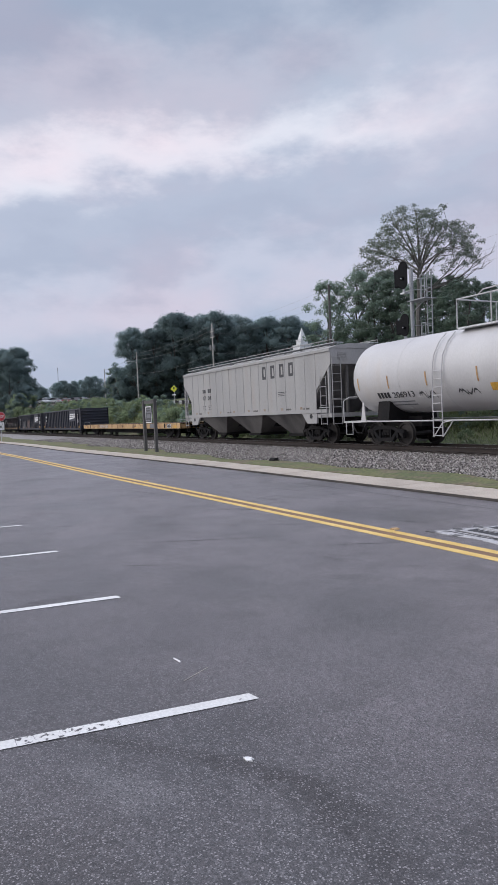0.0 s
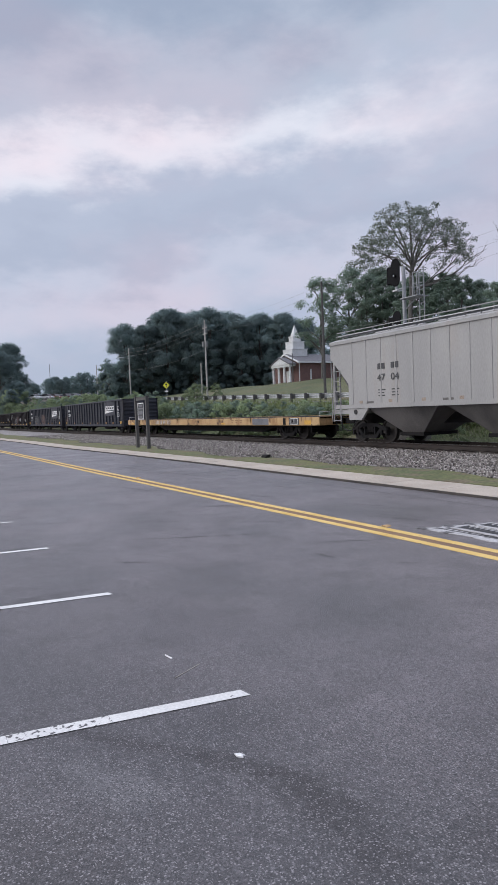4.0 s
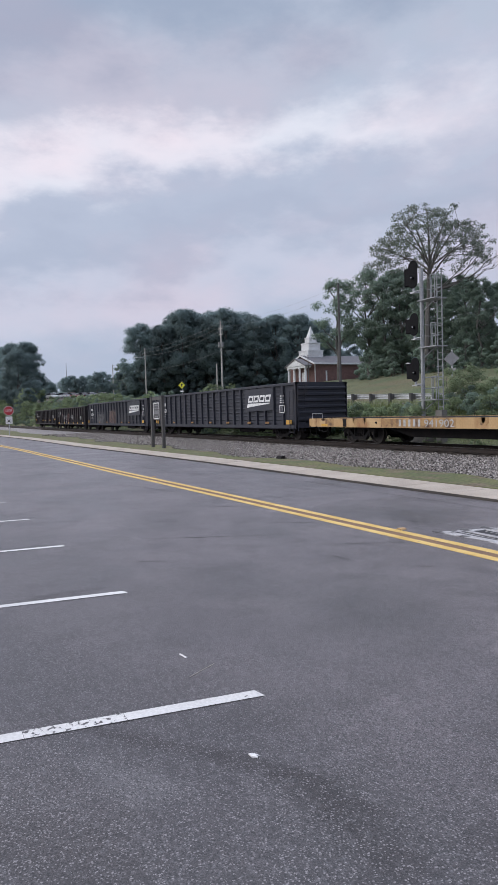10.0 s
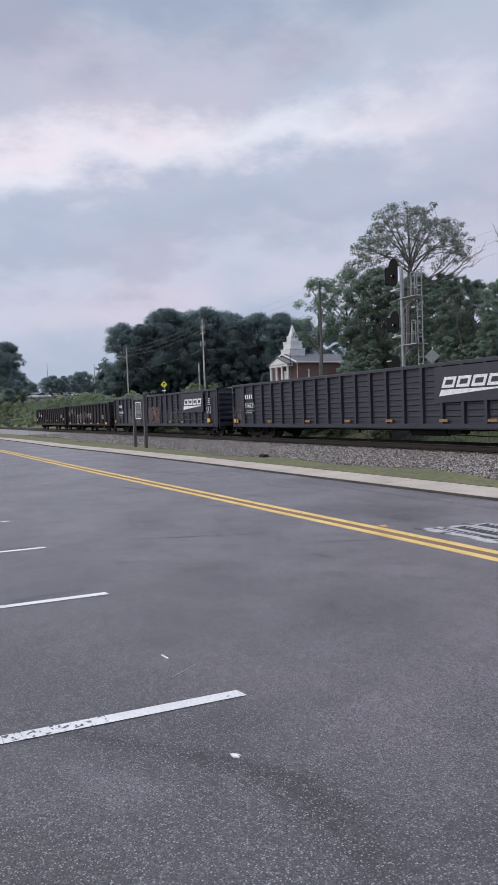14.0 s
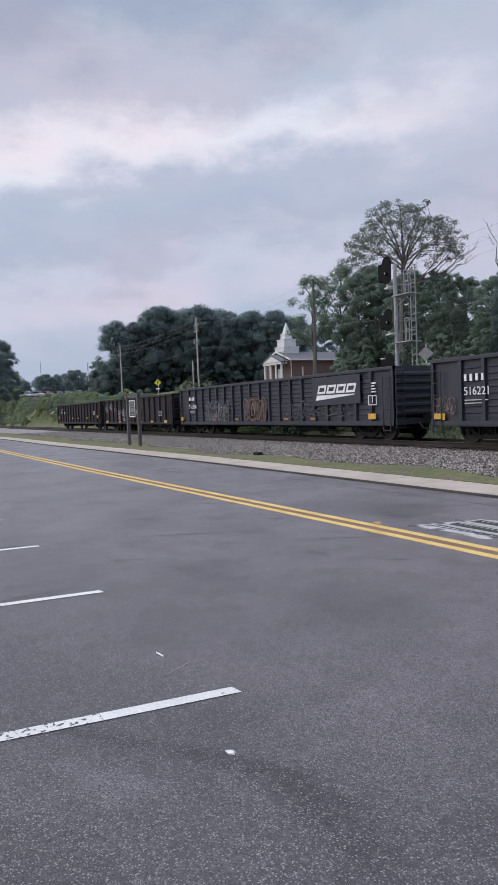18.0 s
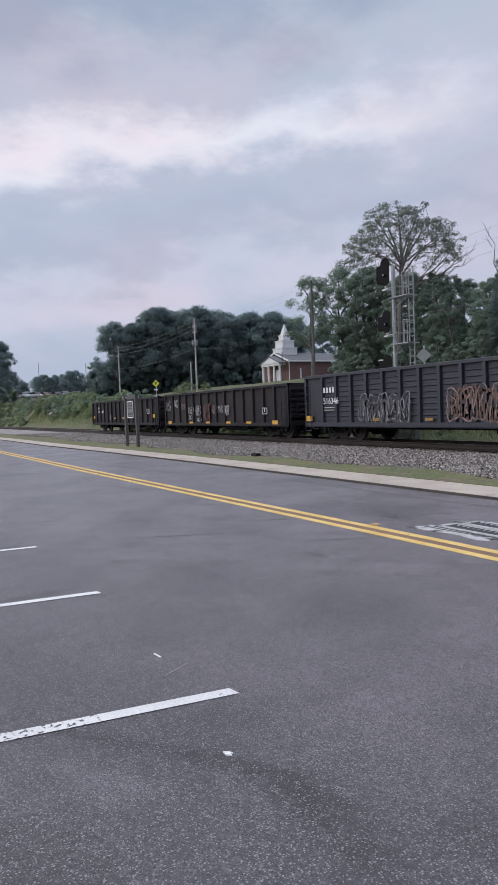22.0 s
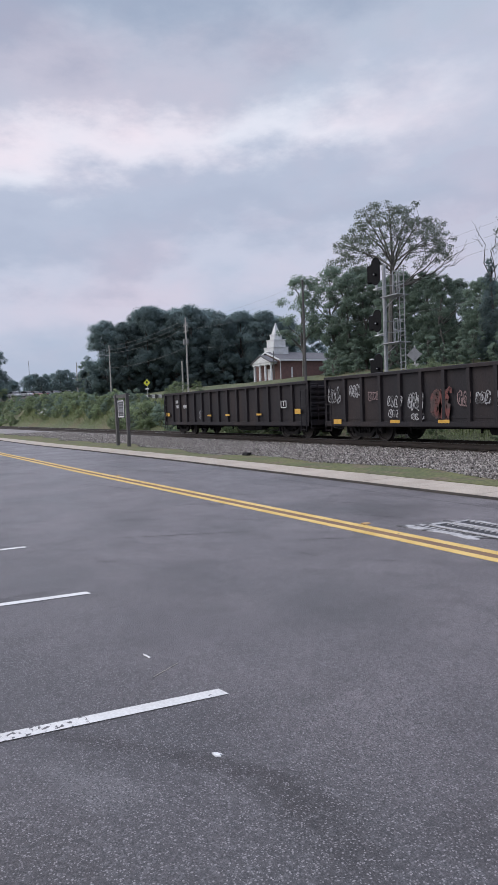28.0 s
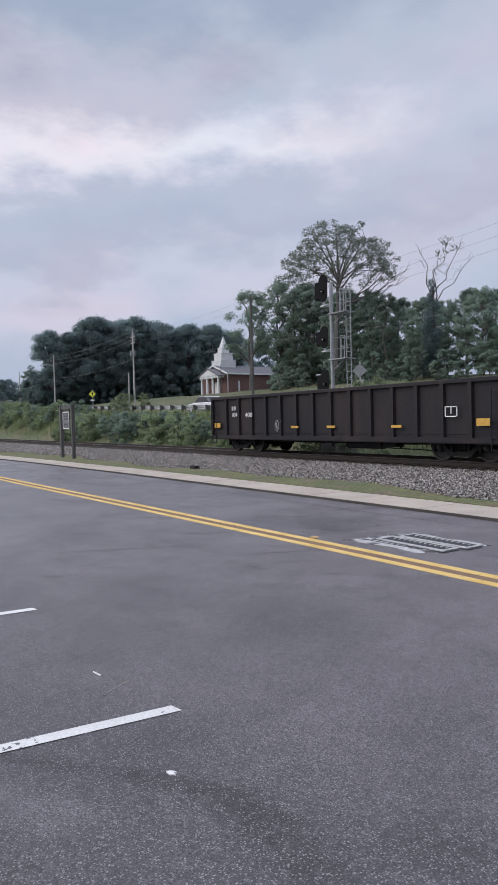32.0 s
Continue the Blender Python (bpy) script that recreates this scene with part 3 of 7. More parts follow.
def road_markings():
    for k in (-0.14, 0.14):
        tagged(ribbon("yellow_line", XS, lambda x: line_at(MIDLINE, x) + k - 0.065, lambda x: line_at(MIDLINE, x) + k + 0.065, 0.004, M_YELLOW, 0.003), "solid yellow centre line painted on asphalt", "road line", "double centre line", "structure")
    tagged(ribbon("line_ghost", XS, lambda x: line_at(MIDLINE, x) - 0.073, lambda x: line_at(MIDLINE, x) + 0.073, 0.002, M_GHOST, 0.0015), "brownish worn strip between the yellow lines", "road line", "double centre line", "structure")
    for i in range(8):
        x, y = -3.575 - 2.735 * i, 1.78 - 0.045 * i
        cut, length = (0.80, 1.35) if i == 0 else (4.95, 5.0)

        def along(v, side):
            return (x + side * 0.05 - 0.13 * v, y + (0.02 if v == 0 and side > 0 else 0) - v, 0.004)
        ob = part("parking_line", Shape().add([along(0, -1), along(0, 1), along(cut, 1), along(cut, -1)], [(0, 1, 2, 3)]), M_STRIPE)
        tagged(ob, "white parking stall line painted on asphalt", "road line", "parking stall lines", "structure")
        if i == 0:
            part("line_worn_end", Shape().add([along(cut + 0.002, -1), along(cut + 0.002, 1), along(length, 1), along(length, -1)], [(0, 1, 2, 3)]), M_STRIPE_WORN, ob, "chipped stretch of the line")
            part("line_far_end", Shape().add([along(length + 0.002, -1), along(length + 0.002, 1), along(5.0, 1), along(5.0, -1)], [(0, 1, 2, 3)]), M_STRIPE, ob)


road_markings()


def pavement_cracks():
    """Thin dark cracks, mostly across the street."""
    s = Shape()
    rnd = random.Random(31)
    for xa, ya, xb, yb in ((-11.21, 4.81, -10.76, 5.51), (-11.1, 4.9, -10.5, 5.6), (-11.34, 1.74, -10.92, 2.56), (-9.06, 4.72, -8.58, 5.45), (-11.9, 6.23, -11.26, 6.52), (-22.4, 6.6, -19.21, 6.75), (-8.29, 6.41, -7.38, 6.83), (-5.62, 4.73, -5.47, 4.92), (-14.5, 2.6, -14.1, 3.3), (-7.6, 2.2, -7.35, 2.55), (-30, 6.3, -27.6, 6.2), (-14, 8.35, -6, 8.45), (-10.2, 3.4, -9.9, 3.9), (-8.9, 2.7, -8.0, 4.6), (-7.1, 4.7, -6.6, 5.6), (-12.4, 5.4, -11.2, 5.9), (-16, 4.6, -14.2, 5.0), (-18.5, 6.9, -16.6, 7.2), (-25, 4.0, -22.5, 4.4), (-9.8, 6.9, -8.9, 7.3), (-13.2, 7.4, -12.0, 7.6), (-6.6, 4.3, -6.2, 4.35)):
        k = 10
        pts = [(xa + (xb - xa) * i / k + rnd.uniform(-0.012, 0.012), ya + (yb - ya) * i / k + rnd.uniform(-0.012, 0.012)) for i in range(k + 1)]
        ln = math.hypot(xb - xa, yb - ya)
        ox, oy = -(yb - ya) / ln, (xb - xa) / ln
        ws = [rnd.uniform(0.003, 0.011) * (0.2 + math.sin(math.pi * i / k)) for i in range(k + 1)]
        for i in range(k):
            (ax, ay), (bx, by), wa, wb = pts[i], pts[i + 1], ws[i], ws[i + 1]
            s.add([(ax - ox * wa, ay - oy * wa, 0.0025), (bx - ox * wb, by - oy * wb, 0.0025), (bx + ox * wb, by + oy * wb, 0.0025), (ax + ox * wa, ay + oy * wa, 0.0025)], [(0, 1, 2, 3)])
    tagged(part("crack_filler", s, M_TAR), "thin dark cracks in the asphalt", "crack", kind="stuff")


M_TAR = surface("dark_crack_tar", (0.048, 0.045, 0.047), (0.068, 0.065, 0.067), 0.6, 4, 60, 0.2)
pavement_cracks()


# ---- railway ----
def railway():
    bed = Shape()
    prof = [(10.4, 0.03), (11.0, 0.045), (11.6, 0.045), (13.5, 0.03), (15.4, 0.02), (16.4, 0.0), (19.6, 0.0), (20.4, -0.06)]
    xs = list(np.arange(40, -300, -4.0))
    w = len(prof)
    bed.add([(x, y, z) for x in xs for y, z in prof], [(i * w + j, i * w + j + 1, (i + 1) * w + j + 1, (i + 1) * w + j) for i in range(len(xs) - 1) for j in range(w - 1)])
    tagged(part("ballast_bed", bed, M_BALLAST_BED), "bed of grey crushed-stone ballast", "ballast", kind="structure")
    track = thing("railway_track", "railway track of rusty rails on dark timber ties", "railway track", (0, TRACK_Y, 0), kind="structure")
    head = [(-0.037, 0.0), (0.037, 0.0), (0.037, -0.035), (0.01, -0.05), (0.01, -0.14), (0.07, -0.158), (0.07, -0.17), (-0.07, -0.17), (-0.07, -0.158), (-0.01, -0.14), (-0.01, -0.05), (-0.037, -0.035)]
    for side in (-0.755, 0.755):
        r = part("rail", Shape().prism([(side + y, RAIL_Z - 0.003 + z) for y, z in head], 0, -400, 150), M_RAIL, track)
        part("rail_head", Shape().box(-400, 150, side - 0.03, side + 0.03, RAIL_Z - 0.002, RAIL_Z), M_RAIL_TOP, r, "polished running surface")
    tie = Shape().box(-0.115, 0.115, -1.3, 1.3, -0.11, 0.067).mesh("tie")
    tie.materials.append(M_TIE)
    rest = Shape()
    for i in range(700):
        x = 20 - 0.52 * i
        if i < 290:
            part("tie", tie, M_TIE, track, at=pose(x + random.uniform(-0.03, 0.03), random.uniform(-0.04, 0.04), random.uniform(-0.012, 0.0), 0, 0, random.uniform(-1, 1)))
        else:
            rest.box(x - 0.115, x + 0.115, -1.3, 1.3, -0.11, 0.065)
    tagged(part("far_ties", rest, M_TIE, track), kind="stuff")
    return track


railway()


# ---- the train ----
TRAIN = [(0, -0.000), (1, 4.434), (2, 8.853), (3, 13.251), (4, 17.612), (5, 21.926), (6, 26.191), (7, 30.407), (8, 34.572), (9, 38.690), (10, 42.763), (11, 46.796), (12, 50.792), (13, 54.768), (14, 58.744), (15, 62.712), (16, 66.646), (17, 70.515), (18, 74.296), (19, 77.994), (20, 81.626), (21, 85.192), (22, 88.688), (23, 92.109), (24, 95.446), (25, 98.651), (26, 101.682), (27, 104.599), (28, 107.539), (29, 110.582), (30, 113.696), (31, 116.817), (32, 119.919)]


def run(t):
    return float(np.interp(t, [p[0] for p in TRAIN], [p[1] for p in TRAIN]))


CARS = []       # (thing, place at the start)
WHEELSETS = []  # (wheelset, place in its truck)
WHEEL_R = 0.457


def wheelset_mesh():
    s = Shape()
    for sd in (-1, 1):
        y = sd * 0.755
        s.lathe([(0.10, -0.09), (0.11, -0.07), (0.13, -0.05), (0.36, -0.03), (0.385, -0.068), (WHEEL_R, -0.068), (WHEEL_R, 0.035), (0.485, 0.045), (0.485, 0.07), (0.385, 0.07), (0.36, 0.01), (0.13, 0.06), (0.10, 0.09)] if sd < 0 else
                [(0.10, -0.09), (0.13, -0.06), (0.36, -0.01), (0.385, -0.07), (0.485, -0.07), (0.485, -0.045), (WHEEL_R, -0.035), (WHEEL_R, 0.068), (0.385, 0.068), (0.36, 0.03), (0.13, 0.05), (0.11, 0.07), (0.10, 0.09)], (0, y, 0), "y", 28)
    s.lathe([(0.085, -1.05), (0.09, -0.7), (0.08, 0.0), (0.09, 0.7), (0.085, 1.05)], (0, 0, 0), "y", 12)
    for a in range(3):   # bolts in the axle cap show the turning
        c = math.radians(120 * a)
        for sd in (-1.07, 1.05):
            s.box(0.05 * math.cos(c) - 0.015, 0.05 * math.cos(c) + 0.015, sd, sd + 0.02, 0.05 * math.sin(c) - 0.015, 0.05 * math.sin(c) + 0.015)
    me = s.mesh("wheelset")
    me.materials.append(M_WHEEL)
    return me


def side_frame_mesh(y):
    """A cast truck side frame: arched top bar, sloped bottom tension bar, bearing jaws and spring group."""
    s = Shape()
    a, b = y - 0.07, y + 0.07
    s.prism([(-1.12, 0.50), (-1.12, 0.60), (-0.75, 0.66), (-0.4, 0.78), (0.4, 0.78), (0.75, 0.66), (1.12, 0.60), (1.12, 0.50), (0.75, 0.54), (0.42, 0.64), (-0.42, 0.64), (-0.75, 0.54)], 1, a, b)
    s.prism([(-0.78, 0.54), (-0.66, 0.60), (-0.34, 0.30), (0.34, 0.30), (0.66, 0.60), (0.78, 0.54), (0.42, 0.16), (-0.42, 0.16)], 1, a, b)
    for x in (-0.36, 0.28):
        s.box(x, x + 0.08, a, b, 0.28, 0.68)
    for x in (-0.89, 0.89):
        s.prism([(x - 0.19, 0.30), (x - 0.19, 0.62), (x + 0.19, 0.62), (x + 0.19, 0.30), (x + 0.11, 0.30), (x + 0.11, 0.5), (x - 0.11, 0.5), (x - 0.11, 0.30)], 1, a - 0.02, b + 0.02)
    for x in (-0.17, 0.0, 0.17):
        for k in range(5):
            s.lathe([(0.065, 0), (0.075, 0.015), (0.065, 0.03)], (x, y, 0.31 + 0.05 * k), "z", 10)
    me = s.mesh("side_frame")
    me.materials.append(M_TRUCK)
    return me


SHARED = {}


def truck(car, x):
    t = part("truck", SHARED.setdefault("bolster", None) or bolster_mesh(), M_TRUCK, car, "dark cast-steel freight truck", (x, 0, 0))
    for k, y in (("a", -1.02), ("b", 1.02)):
        me = SHARED.get("frame" + k) or side_frame_mesh(y)
        SHARED["frame" + k] = me
        part("side_frame", me, M_TRUCK, t)
    for dx in (-0.89, 0.89):
        me = SHARED.get("wheelset") or wheelset_mesh()
        SHARED["wheelset"] = me
        w = part("wheelset", me, M_WHEEL, t, at=(dx, 0, WHEEL_R))
        WHEELSETS.append((w, dx))
    return t


def bolster_mesh():
    s = Shape().box(-0.18, 0.18, -1.05, 1.05, 0.42, 0.66).box(-0.75, 0.75, -0.09, 0.09, 0.36, 0.44)
    s.lathe([(0.2, 0), (0.2, 0.06)], (0, 0, 0.66), "z", 16)
    for x in (-0.42, 0.42):
        s.box(x - 0.03, x + 0.03, -0.85, 0.85, 0.30, 0.40)
    me = s.mesh("truck")
    me.materials.append(M_TRUCK)
    SHARED["bolster"] = me
    return me


def coupler(car, x, sign):
    s = Shape()
    s.prism([(x, -0.09), (x + sign * 0.45, -0.09), (x + sign * 0.52, -0.16), (x + sign * 0.72, -0.14), (x + sign * 0.72, -0.02), (x + sign * 0.6, 0.0), (x + sign * 0.66, 0.14), (x + sign * 0.5, 0.16), (x + sign * 0.45, 0.09), (x, 0.09)], 2, 0.72, 0.98)
    c = part("coupler", s, M_TRUCK, car, "rusty knuckle coupler")
    h = Shape().pipe([(x, -0.35, 0.8), (x + sign * 0.3, -0.34, 0.45), (x + sign * 0.6, -0.25, 0.42)], 0.025)
    part("brake_hose", h, M_BLACK, c, "black rubber air hose")


def ladder(car, x, y, z0, z1, rungs, mat, width=0.42, along="x", name="ladder"):
    s = Shape()
    for k in (0, 1):
        p = (x + k * width, y) if along == "x" else (x, y + k * width)
        s.rod((*p, z0), (*p, z1), 0.018, 6)
    for i in range(rungs):
        z = z0 + 0.05 + (z1 - z0 - 0.1) * i / (rungs - 1)
        q = (x + width, y) if along == "x" else (x, y + width)
        s.rod((x, y, z), (*q, z), 0.014, 6)
    return part(name, s, mat, car)


def place_car(car, x0):
    car.matrix_basis = Matrix.Translation((x0, TRACK_Y, RAIL_Z))
    CARS.append((car, x0))


HALF = 1.5


def gondola(name, label, left, right, top, ribs, mat, corrugated, sill=0.62):
    """An open-topped steel gondola: sides with pressed posts, corrugated ends, floor, sills, trucks."""
    length, x0 = right - left, (left + right) / 2
    car = thing(name, label, "railcar", group="freight train")
    L = length / 2
    for sd, yo in ((-1, -HALF), (1, HALF)):
        side = part("side", Shape().box(-L, L, min(yo - sd * 0.10, yo - sd * 0.13), max(yo - sd * 0.10, yo - sd * 0.13), sill, top - 0.1), mat, car)
        part("top_chord", Shape().prism([(yo - sd * 0.14, top - 0.12), (yo + sd * 0.02, top - 0.12), (yo + sd * 0.02, top - 0.02), (yo - sd * 0.01, top), (yo - sd * 0.14, top)], 0, -L, L), mat, side)
        part("side_sill", Shape().prism([(yo, sill - 0.04), (yo + sd * 0.015, sill), (yo + sd * 0.015, sill + 0.15), (yo - sd * 0.12, sill + 0.15), (yo - sd * 0.12, sill - 0.04)], 0, -L, L), mat, side)
        pitch = (length - 2.6) / (ribs - 1)
        w = 0.085
        rib = SHARED.get((name, "rib", sd, ribs, top))
        if rib is None:
            yy = yo - sd * 0.10
            rib = Shape().prism([(-w, yy), (-w * 0.8, yo + sd * 0.01), (w * 0.8, yo + sd * 0.01), (w, yy)], 2, sill + 0.15, top - 0.12).mesh("side_post")
            SHARED[(name, "rib", sd, ribs, top)] = rib
        for i in range(ribs):
            x = -L + 1.3 + pitch * i
            part("side_post", rib, mat, side, at=(x, 0, 0))
        for x in (-L + 0.06, L - 0.06):
            part("corner_post", Shape().box(x - 0.06, x + 0.06, min(yo, yo - sd * 0.1), max(yo, yo - sd * 0.1), sill - 0.05, top), mat, side)
        if corrugated and sd < 0:
            pan = Shape().prism([(yo - sd * 0.102, -0.05), (yo - sd * 0.07, -0.018), (yo - sd * 0.07, 0.018), (yo - sd * 0.102, 0.05)], 0, w + 0.06, pitch - w - 0.06).mesh("panel_pressing")
            for i in range(ribs - 1):
                for k in range(8):
                    part("panel_pressing", pan, mat, side, at=(-L + 1.3 + pitch * i, 0, sill + 0.42 + 0.205 * k))
    for sg in (-1, 1):
        e = sg * L
        end = part("end_wall", Shape().box(min(e, e - sg * 0.06), max(e, e - sg * 0.06), -HALF + 0.05, HALF - 0.05, sill, top), mat, car)
        s = Shape()
        for k in range(6):
            z = sill + 0.45 + (top - sill - 0.75) * k / 5
            s.prism([(e, z - 0.09), (e + sg * 0.07, z - 0.04), (e + sg * 0.07, z + 0.04), (e, z + 0.09)], 1, -HALF + 0.12, HALF - 0.12)
        part("end_rib", s, mat, end)
        part("end_beam", Shape().box(min(e, e + sg * 0.12), max(e, e + sg * 0.12), -HALF + 0.08, HALF - 0.08, sill, sill + 0.2), mat, end)
        ladder(car, e + sg * 0.09, -HALF + 0.06 if sg > 0 else HALF - 0.5, sill - 0.15, top - 0.1, 7, mat, 0.4, "y")
        lx = L - 0.52 if sg > 0 else -L + 0.1
        ladder(car, lx, -HALF - 0.055, sill - 0.25, top - 0.35, 6, mat, 0.4, "x")
        coupler(car, e, sg)
        truck(car, sg * (L - 2.0))
    part("floor", Shape().box(-L, L, -HALF + 0.08, HALF - 0.08, sill + 0.25, sill + 0.33), mat, car)
    wheel = part("brake_wheel", Shape().lathe([(0.25, -0.02), (0.28, -0.02), (0.28, 0.02), (0.25, 0.02), (0.25, -0.02)], (-L - 0.2, -HALF + 0.55, top - 0.55), "x", 18), mat, car, "hand brake wheel on the end")
    for k in range(4):
        c, e = math.cos(math.pi / 4 * (2 * k + 1)), math.sin(math.pi / 4 * (2 * k + 1))
        part("spoke", Shape().rod((-L - 0.2, -HALF + 0.55, top - 0.55), (-L - 0.2, -HALF + 0.55 + 0.26 * c, top - 0.55 + 0.26 * e), 0.014, 5), mat, wheel)
    part("brake_gear_box", Shape().box(-L - 0.16, -L - 0.06, -HALF + 0.38, -HALF + 0.72, top - 0.75, top - 0.35), mat, car)
    under = Shape().prism([(-L, 0.95), (-L, 0.72), (-L + 3.2, 0.62), (-L + 4.4, 0.45), (L - 4.4, 0.45), (L - 3.2, 0.62), (L, 0.72), (L, 0.95)], 1, -0.25, 0.25)
    part("centre_sill", under, M_TRUCK, car)
    rig = Shape().pipe([(-L + 4.4, -0.9, sill - 0.12), (L - 3.4, -0.9, sill - 0.1)], 0.02).pipe([(L - 6.5, -1.05, sill - 0.22), (L - 3.0, -0.95, sill - 0.3)], 0.02)
    rig.rod((L - 7.2, -0.9, sill - 0.14), (L - 5.4, -0.9, sill - 0.14), 0.17, 14).box(L - 5.2, L - 4.6, -1.15, -0.75, sill - 0.22, sill + 0.05)
    for x in (-L + 4.4, 0, L - 4.6):
        rig.box(x - 0.03, x + 0.03, -0.93, -0.87, sill - 0.25, sill + 0.1)
    part("brake_rigging", rig, M_TRUCK, car, "air reservoir and brake rods")
    place_car(car, x0)
    return car, L


def bar(car, name, x0, x1, z0, z1, mat, lift=0.03, label=""):
    """A flat mark on the near side."""
    return part(name, Shape().box(x0, x1, -HALF - lift - 0.004, -HALF - lift + 0.02, z0, z1), mat, car, label)


M_DARKMARK = surface("dark_grey_lettering", (0.045, 0.045, 0.05), (0.07, 0.07, 0.075), 0.7, 5, 40, 0.05)
M_RED_SPRAY = surface("red_spray_paint", (0.10, 0.03, 0.028), (0.15, 0.042, 0.036), 0.7, 2, 30, 0.05, stain=(0.06, 0.035, 0.033), stain_at=(0.45, 0.62), stain_scale=3)
M_PINK_SPRAY = surface("faded_pink_spray_paint", (0.17, 0.115, 0.115), (0.23, 0.155, 0.155), 0.7, 4, 30, 0.05, stain=(0.08, 0.06, 0.06), stain_at=(0.5, 0.6), stain_scale=4)
M_RUST_SPRAY = surface("faded_orange_brown_spray_paint", (0.085, 0.048, 0.036), (0.13, 0.075, 0.055), 0.7, 3, 30, 0.05, stain=(0.05, 0.04, 0.042), stain_at=(0.48, 0.6), stain_scale=3)
M_PALE_SPRAY = surface("thin_pale_spray_paint", (0.15, 0.15, 0.165), (0.25, 0.25, 0.265), 0.7, 4, 30, 0.05, stain=(0.05, 0.048, 0.052), stain_at=(0.5, 0.6), stain_scale=5)
M_WHITE_SPRAY = surface("white_spray_paint", (0.26, 0.26, 0.275), (0.38, 0.38, 0.39), 0.7, 4, 30, 0.05, stain=(0.05, 0.048, 0.052), stain_at=(0.52, 0.6), stain_scale=5)
M_BLACK_SPRAY = surface("black_spray_paint", (0.03, 0.03, 0.035), (0.05, 0.05, 0.055), 0.6, 4, 30, 0.05)
M_FAINT_SPRAY = surface("faded_grey_spray_paint", (0.05, 0.05, 0.056), (0.085, 0.085, 0.09), 0.7, 4, 30, 0.05)
M_GREYPATCH = surface("grey_patch_paint", (0.13, 0.135, 0.15), (0.17, 0.175, 0.19), 0.7, 3, 30, 0.1)


def lettering(car, name, text, x, z, height, mat, width=None, lift=0.0, label="", y=None, tilt=90):
    """Stencilled characters on the near side, lower left corner at x, z."""
    cu = bpy.data.curves.new(name, "FONT")
    cu.body, cu.size, cu.extrude = text, height / 0.7, 0.003
    ob = bpy.data.objects.new(name, cu)
    scene.collection.objects.link(ob)
    dg = bpy.context.evaluated_depsgraph_get()
    dg.update()
    me = bpy.data.meshes.new_from_object(ob.evaluated_get(dg))
    bpy.data.objects.remove(ob)
    xs = [v.co.x for v in me.vertices]
    k = width / (max(xs) - min(xs)) if width else 1.0
    me.transform(Matrix.Diagonal((k, 1, 1, 1)))
    me.materials.clear()
    me.materials.append(mat)
    return part(name, me, mat, car, label, pose(x, (-HALF - 0.012 - lift) if y is None else y, z, tilt, 0, 0))


def stencil_lines(car, x, z, w, rows, mat, h=0.05, gap=0.11, lift=0.004):
    """Small writing that cannot be read: a bar a line."""
    for i in range(rows):
        bar(car, "stencil_line", x, x + w * (1, 0.8, 0.92)[i % 3], z - gap * i, z - gap * i + h, mat, lift)


def stencil_box(car, x0, x1, z0, z1, lift=0.015):
    s = Shape()
    t = 0.03
    y0, y1 = -HALF - lift - 0.004, -HALF - lift + 0.02
    for a, b, c, d in ((x0, x1, z0, z0 + t), (x0, x1, z1 - t, z1), (x0, x0 + t, z0, z1), (x1 - t, x1, z0, z1), ((x0 + x1) / 2 - t / 2, (x0 + x1) / 2 + t / 2, z0 + 0.1, z1)):
        s.box(a, b, y0, y1, c, d)
    part("stencil_panel", s, M_WHITEPAINT, car, "white outlined stencil panel")


def scrawl(car, x0, x1, z0, z1, mat, strokes=5, seed=0, lift=0.016, w=0.035):
    """Spray-painted bubble letters: wobbly closed outlines with a stroke inside."""
    rnd = random.Random(seed)
    s = Shape()
    y = -HALF - lift
    for k in range(strokes):
        cx = x0 + (x1 - x0) * (k + 0.5 + rnd.uniform(-0.1, 0.1)) / strokes
        hw = (x1 - x0) / strokes * rnd.uniform(0.38, 0.5)
        cz, hz = (z0 + z1) / 2 + rnd.uniform(-0.06, 0.06) * (z1 - z0), (z1 - z0) / 2 * rnd.uniform(0.8, 1.05)
        slant, ph = rnd.uniform(-0.05, 0.22), rnd.uniform(0, 6)
        loop = []
        for i in range(21):
            a = 2 * math.pi * i / 20
            c, e = math.cos(a), math.sin(a)
            q = (abs(c) ** 4 + abs(e) ** 4) ** -0.25 * (1 + 0.13 * math.sin(3 * a + ph) + 0.06 * rnd.uniform(-1, 1))
            loop.append((cx + hw * q * c + slant * hz * e, cz + hz * q * e))
        inner = [(cx + hw * rnd.uniform(-0.45, 0.45) + slant * hz * v, cz + hz * v) for v in (0.6, 0.3, 0.05, -0.25, -0.6)]
        for pts in (loop[rnd.randrange(3):], inner):
            for (ax, az), (bx, bz) in zip(pts, pts[1:]):
                dx, dz = bx - ax, bz - az
                n = math.hypot(dx, dz) or 1
                t = w * rnd.uniform(0.5, 1.2)
                ox, oz = -dz / n * t / 2, dx / n * t / 2
                s.add([(ax + ox, y, az + oz), (bx + ox, y, bz + oz), (bx - ox, y, bz - oz), (ax - ox, y, az - oz)], [(0, 1, 2, 3)])
    part("spray_paint", s, mat, car, "spray-painted scrawl")


